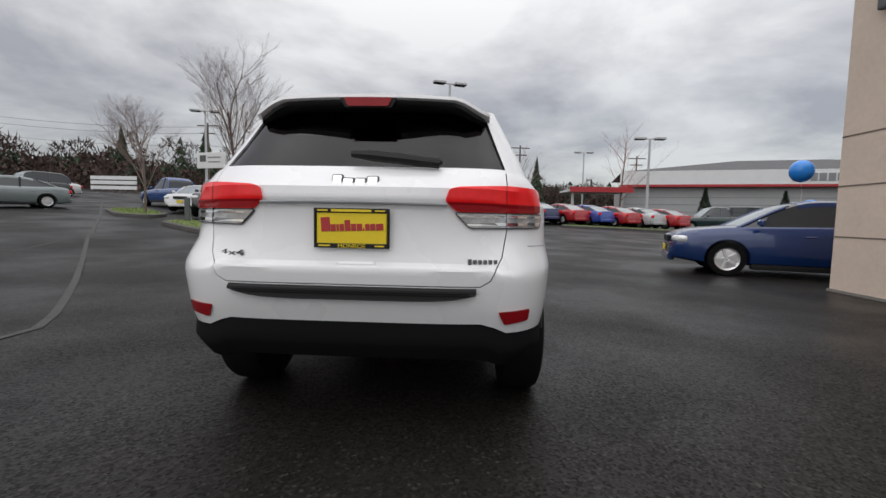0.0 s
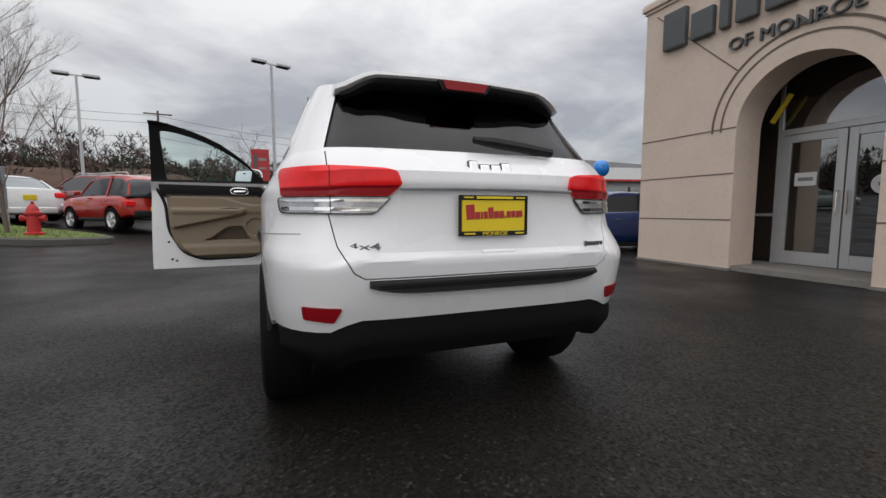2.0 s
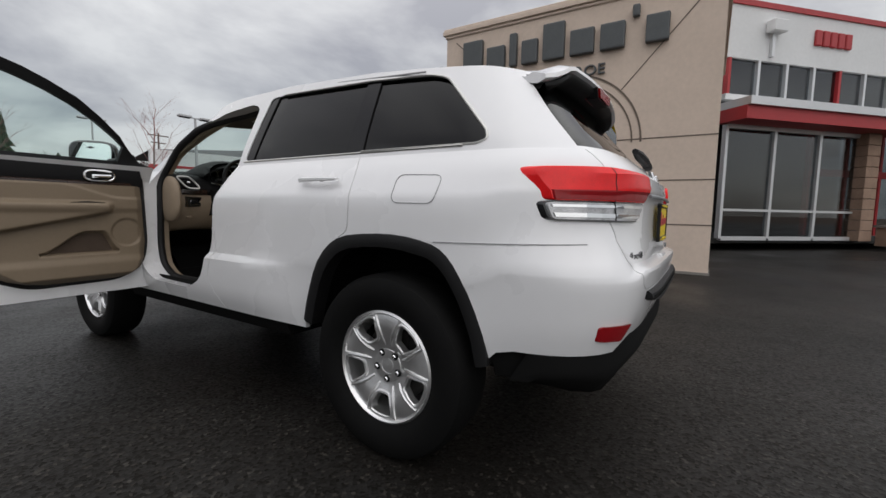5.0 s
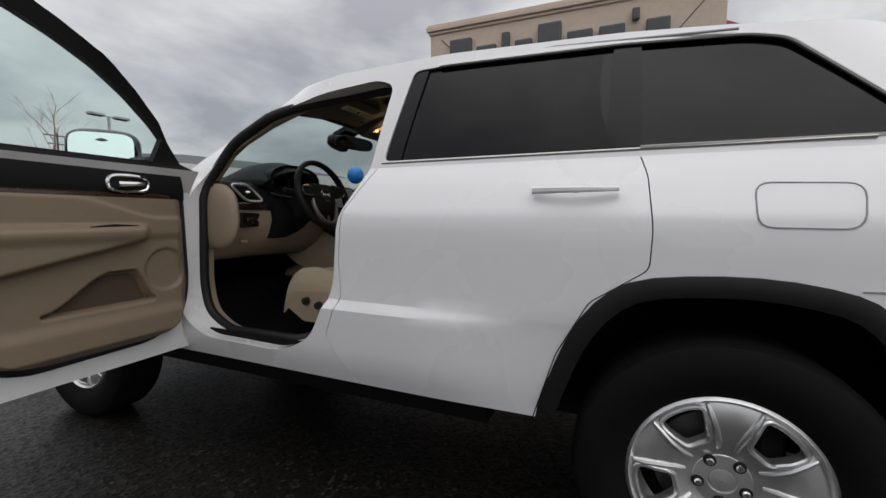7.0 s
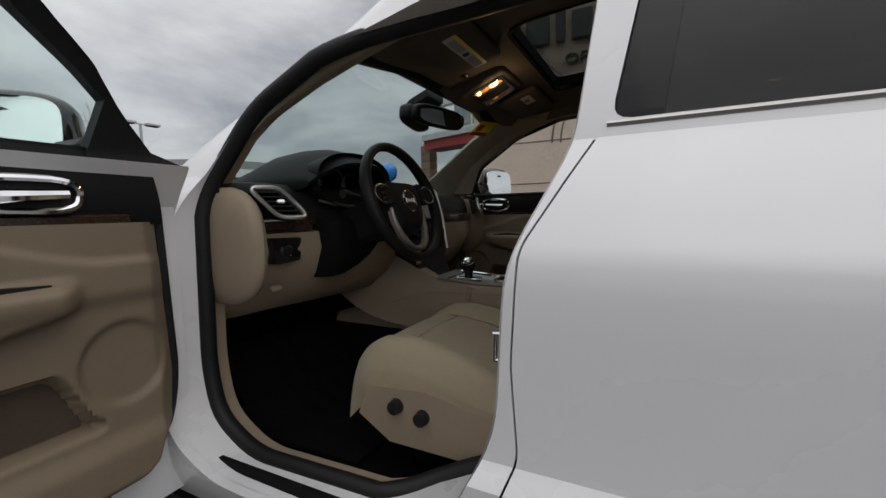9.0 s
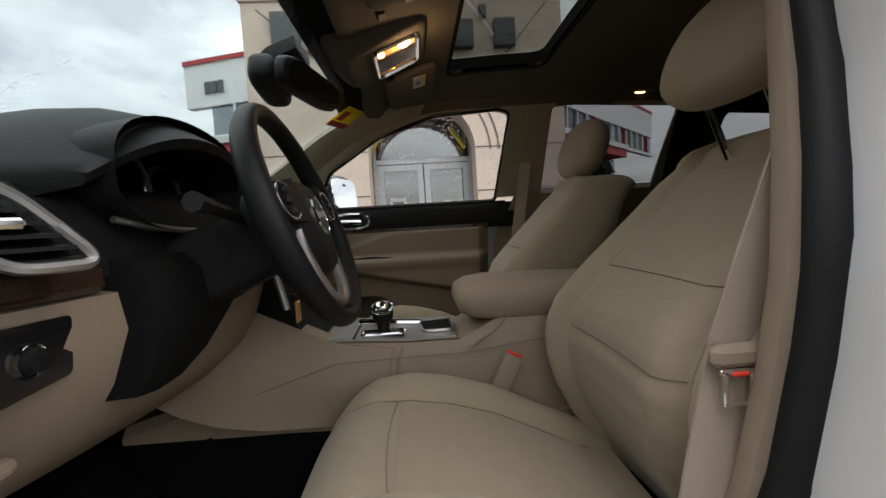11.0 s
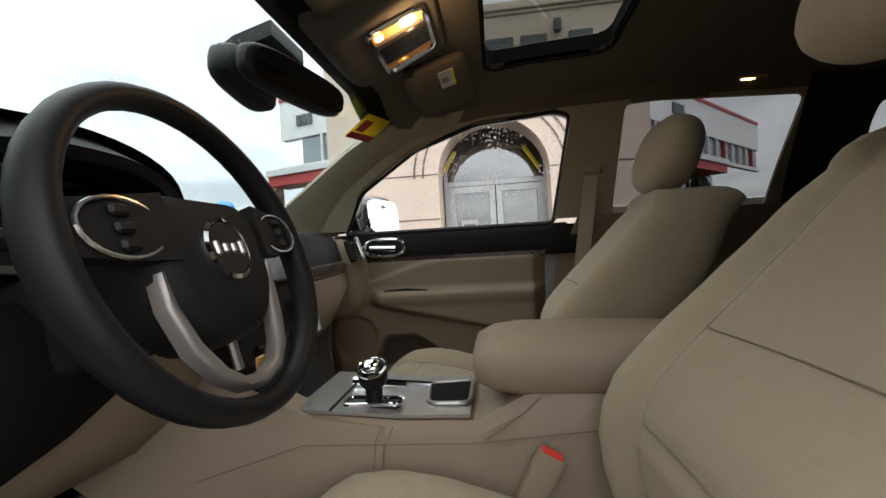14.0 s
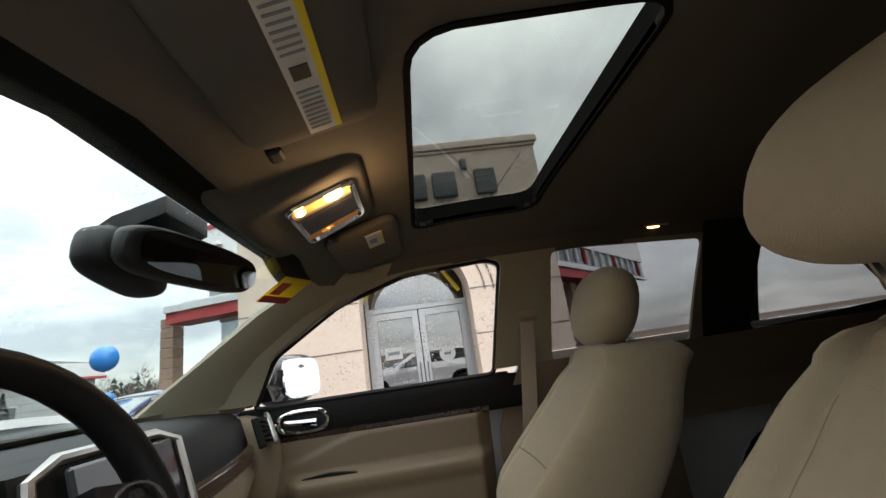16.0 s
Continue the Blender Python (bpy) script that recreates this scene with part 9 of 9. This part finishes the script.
    # padded armrest
    rings = []
    for y, zt, zb, w in ((1.468, 0.988, 0.965, 0.075), (1.462, 1.002, 0.950, 0.100), (1.43, 1.017, 0.938, 0.116), (1.38, 1.023, 0.930, 0.120), (1.2, 1.020, 0.928, 0.120), (1.0, 1.012, 0.928, 0.118)):
        rings.append([(x * w, y, zb + (zt - zb) * q) for x, q in ((-0.85, 0), (-0.98, 0.15), (-1.0, 0.55), (-0.93, 0.85), (-0.75, 0.97), (0, 1.0), (0.75, 0.97), (0.93, 0.85), (1.0, 0.55), (0.98, 0.15), (0.85, 0))])
    part("armrest", loft(rings), M_BEIGE, con, "padded beige armrest", True, angle=60)


def build_overhead(car):
    oc = new("overhead_console")
    oc.parent = car
    tagged(oc, "beige overhead console with warm lit map lamps")
    m = Matrix.Translation((0.035, 1.610, 1.603)) @ Matrix.Rotation(radians(-24), 4, "X")
    def place(bm):
        bmesh.ops.transform(bm, matrix=m, verts=bm.verts)
        return bm
    rings = []
    for z, q in ((0.05, 1.25), (0.01, 1.12), (-0.012, 1.0), (-0.018, 0.90)):
        rings.append([(x * q, y * q, z) for x, y in rounded([(-0.130, -0.115), (0.130, -0.115), (0.108, 0.105), (-0.108, 0.105)], 0.04, 5)])
    part("console_shell", place(loft(rings)), M_HEADLINER_SHADED, oc, "beige moulded shell", True, angle=50)
    bez = [(x, y, -0.020) for x, y in rounded([(-0.078, -0.085), (0.078, -0.085), (0.085, 0.030), (-0.085, 0.030)], 0.018)]
    part("lamp_bezel", place(tube(bez + [bez[0]], 0.006, 6)), M_CHROME, oc, "chrome lamp bezel")
    part("button_panel", place(box((0.01, -0.028, -0.019), (0.075, 0.110, 0.008), 0.004)), M_BLACKGLOSS, oc, "black button panel")
    for s in (-1, 1):
        part("lamp_reflector", place(box((s * 0.058, -0.028, -0.018), (0.034, 0.108, 0.006), 0.002)), M_LAMP_AMBER, oc, "amber lit reflector")
    part("lamp_lens", place(blob((-0.060, -0.050, -0.022), (0.012, 0.018, 0.006), 2, 14, 8)), M_LAMP_WARM, oc, "warm lit bulb")
    part("lamp_lens", place(blob((-0.058, 0.012, -0.022), (0.007, 0.009, 0.005), 2, 12, 8)), M_LAMP_WARM, oc, "warm lit bulb")
    part("lamp_lens", place(blob((0.060, -0.01, -0.022), (0.006, 0.014, 0.005), 2, 12, 8)), M_LAMP_AMBER, oc)
    lamp = bpy.data.lights.new("map_lamp", "POINT")
    lamp.energy, lamp.color, lamp.shadow_soft_size = 0.35, (1.0, 0.62, 0.30), 0.02
    lo = new("map_lamp", lamp)
    lo.matrix_basis = Matrix.Translation(m @ Vector((-0.06, -0.05, -0.045)))
    # sun visors with their labels
    for s in (-1, 1):
        v = new("sun_visor")
        v.parent = car
        mm = Matrix.Translation((s * 0.365, 1.545, 1.628)) @ Matrix.Rotation(radians(-16), 4, "X")
        def put(bm):
            bmesh.ops.transform(bm, matrix=mm, verts=bm.verts)
            return bm
        part("visor_panel", put(prism(rounded([(-0.165, -0.085), (0.165, -0.085), (0.155, 0.085), (-0.165, 0.085)], 0.035), "z", -0.022, 0.0, 0.006)), M_HEADLINER_SHADED, v, "beige sun visor", True, angle=50)
        part("visor_clip", put(box((-s * 0.175, 0.06, -0.012), (0.03, 0.02, 0.02), 0.004)), M_BLACK, v)
        if s < 0:
            lab = part("warning_label", put(box((0.03, -0.009, -0.0235), (0.23, 0.033, 0.002))), M_LABEL, v, "white warning label")
            part("label_band", put(box((0.03, -0.0292, -0.0238), (0.23, 0.0075, 0.002))), M_YELLOW, lab, "yellow label band")
            for k in range(9):
                part("lettering_bar", put(box((-0.065 + 0.0085 * k * 1.1, -0.009, -0.0252), (0.0028, 0.025, 0.001))), M_GREYPANEL, lab)
            for k in range(9):
                part("lettering_bar", put(box((0.065 + 0.0085 * k, -0.009, -0.0252), (0.0028, 0.025, 0.001))), M_GREYPANEL, lab)
            part("label_mark", put(box((0.037, -0.009, -0.0252), (0.020, 0.019, 0.001))), M_BLACK, lab)
        else:
            lab = part("warning_label", put(box((-0.08, -0.02, -0.0235), (0.10, 0.035, 0.002))), M_LABEL, v, "small white label")
            part("label_band", put(box((-0.08, -0.040, -0.0238), (0.10, 0.006, 0.002))), M_YELLOW, lab)
            part("label_mark", put(box((-0.08, -0.018, -0.0252), (0.03, 0.018, 0.001))), M_GREYPANEL, lab)
    # mirror on its stalk, with a sensor pod behind it
    mi = new("rear_view_mirror")
    mi.parent = car
    tagged(mi, "black rear view mirror")
    R = Matrix.Rotation(radians(-12), 3, "Z") @ Matrix.Rotation(radians(8), 3, "X")
    MC = Vector((0.012, 1.797, 1.524))
    part("mirror_body", blob(MC, (0.146, 0.024, 0.039), 3.6, 28, 14, R), M_BLACK, mi, smooth=True)
    gl = bmesh.new()
    o = [(0.134 * math.copysign(abs(math.cos(a)) ** 0.5, math.cos(a)), -0.0255, 0.031 * math.copysign(abs(math.sin(a)) ** 0.6, math.sin(a))) for a in [2 * math.pi * k / 28 for k in range(28)]]
    gl.faces.new([gl.verts.new(R @ Vector(p) + MC) for p in o])
    part("mirror_glass", gl, M_DIMMIRROR, mi, "dark mirror glass")
    part("mirror_pod", blob((-0.045, 1.872, 1.520), (0.082, 0.034, 0.038), 3.4, 22, 12, Matrix.Rotation(radians(10), 3, "Y")), M_BLACK, mi, "black sensor housing", smooth=True)
    neck = [[(cx0 + w * a, y, z + b) for a, b in ((-1, -0.014), (1, -0.014), (1, 0.014), (-1, 0.014))] for cx0, y, z, w in ((-0.045, 1.885, 1.530, 0.070), (-0.02, 1.862, 1.566, 0.072), (0.005, 1.805, 1.604, 0.066))]
    part("mirror_stalk", loft(neck), M_BLACK, mi, "black windscreen shroud", True)
    part("mirror_ball", tube([(-0.02, 1.862, 1.535), (0.0, 1.815, 1.528)], 0.018, 10), M_BLACK, mi)
    # grab handles and rear lamp
    for y in (1.45,):
        part("grab_handle", tube([(0.635, y + 0.11, 1.615), (0.612, y + 0.085, 1.592), (0.610, y, 1.588), (0.612, y - 0.085, 1.592), (0.635, y - 0.11, 1.615)], 0.010, 8), M_HEADLINER_SHADED, car, "beige grab handle", True)
    rl = new("reading_lamp")
    rl.parent = car
    part("lamp_body", box((0.590, 0.625, 1.640), (0.035, 0.085, 0.014), 0.004), M_LAMP_AMBER, rl)
    part("lamp_lens", blob((0.588, 0.635, 1.633), (0.010, 0.030, 0.005), 2, 12, 8), M_LAMP_WARM, rl, "warm lit lamp")
    # price sticker at the top of the windscreen
    st = thing("windscreen_sticker", "yellow and red sticker inside the windscreen", "sticker")
    a = Vector((0.362, 1.752, 1.568))
    u = Vector((0.043, 0.091, -0.045))
    v = Vector((0.108, -0.040, 0.004))
    def quad(p0, p1, q0, q1, off):
        bm = bmesh.new()
        n = u.cross(v).normalized() * off
        c = [a + u * x + v * y + n for x, y in ((p0, q0), (p1, q0), (p1, q1), (p0, q1))]
        lo = [bm.verts.new(p) for p in c]
        hi = [bm.verts.new(p + n.normalized() * 0.001) for p in c]
        bm.faces.new(lo[::-1])
        bm.faces.new(hi)
        for i in range(4):
            bm.faces.new((lo[i], lo[(i + 1) % 4], hi[(i + 1) % 4], hi[i]))
        return bm
    part("sticker_sheet", quad(0, 1, 0, 1, 0.0), M_YELLOW, st)
    part("sticker_band", quad(0.72, 0.98, 0.02, 0.98, 0.0022), M_RED, st, "red band")
    part("sticker_mark", quad(0.20, 0.66, 0.10, 0.42, 0.0022), M_RED, st, "red lettering bar")


build_doors(jeep)
build_cabin_shell(jeep)
front_seat(jeep, -1)
front_seat(jeep, 1)
rear_bench(jeep)
build_dash(jeep)
steering_wheel(jeep)
build_console(jeep)
build_overhead(jeep)
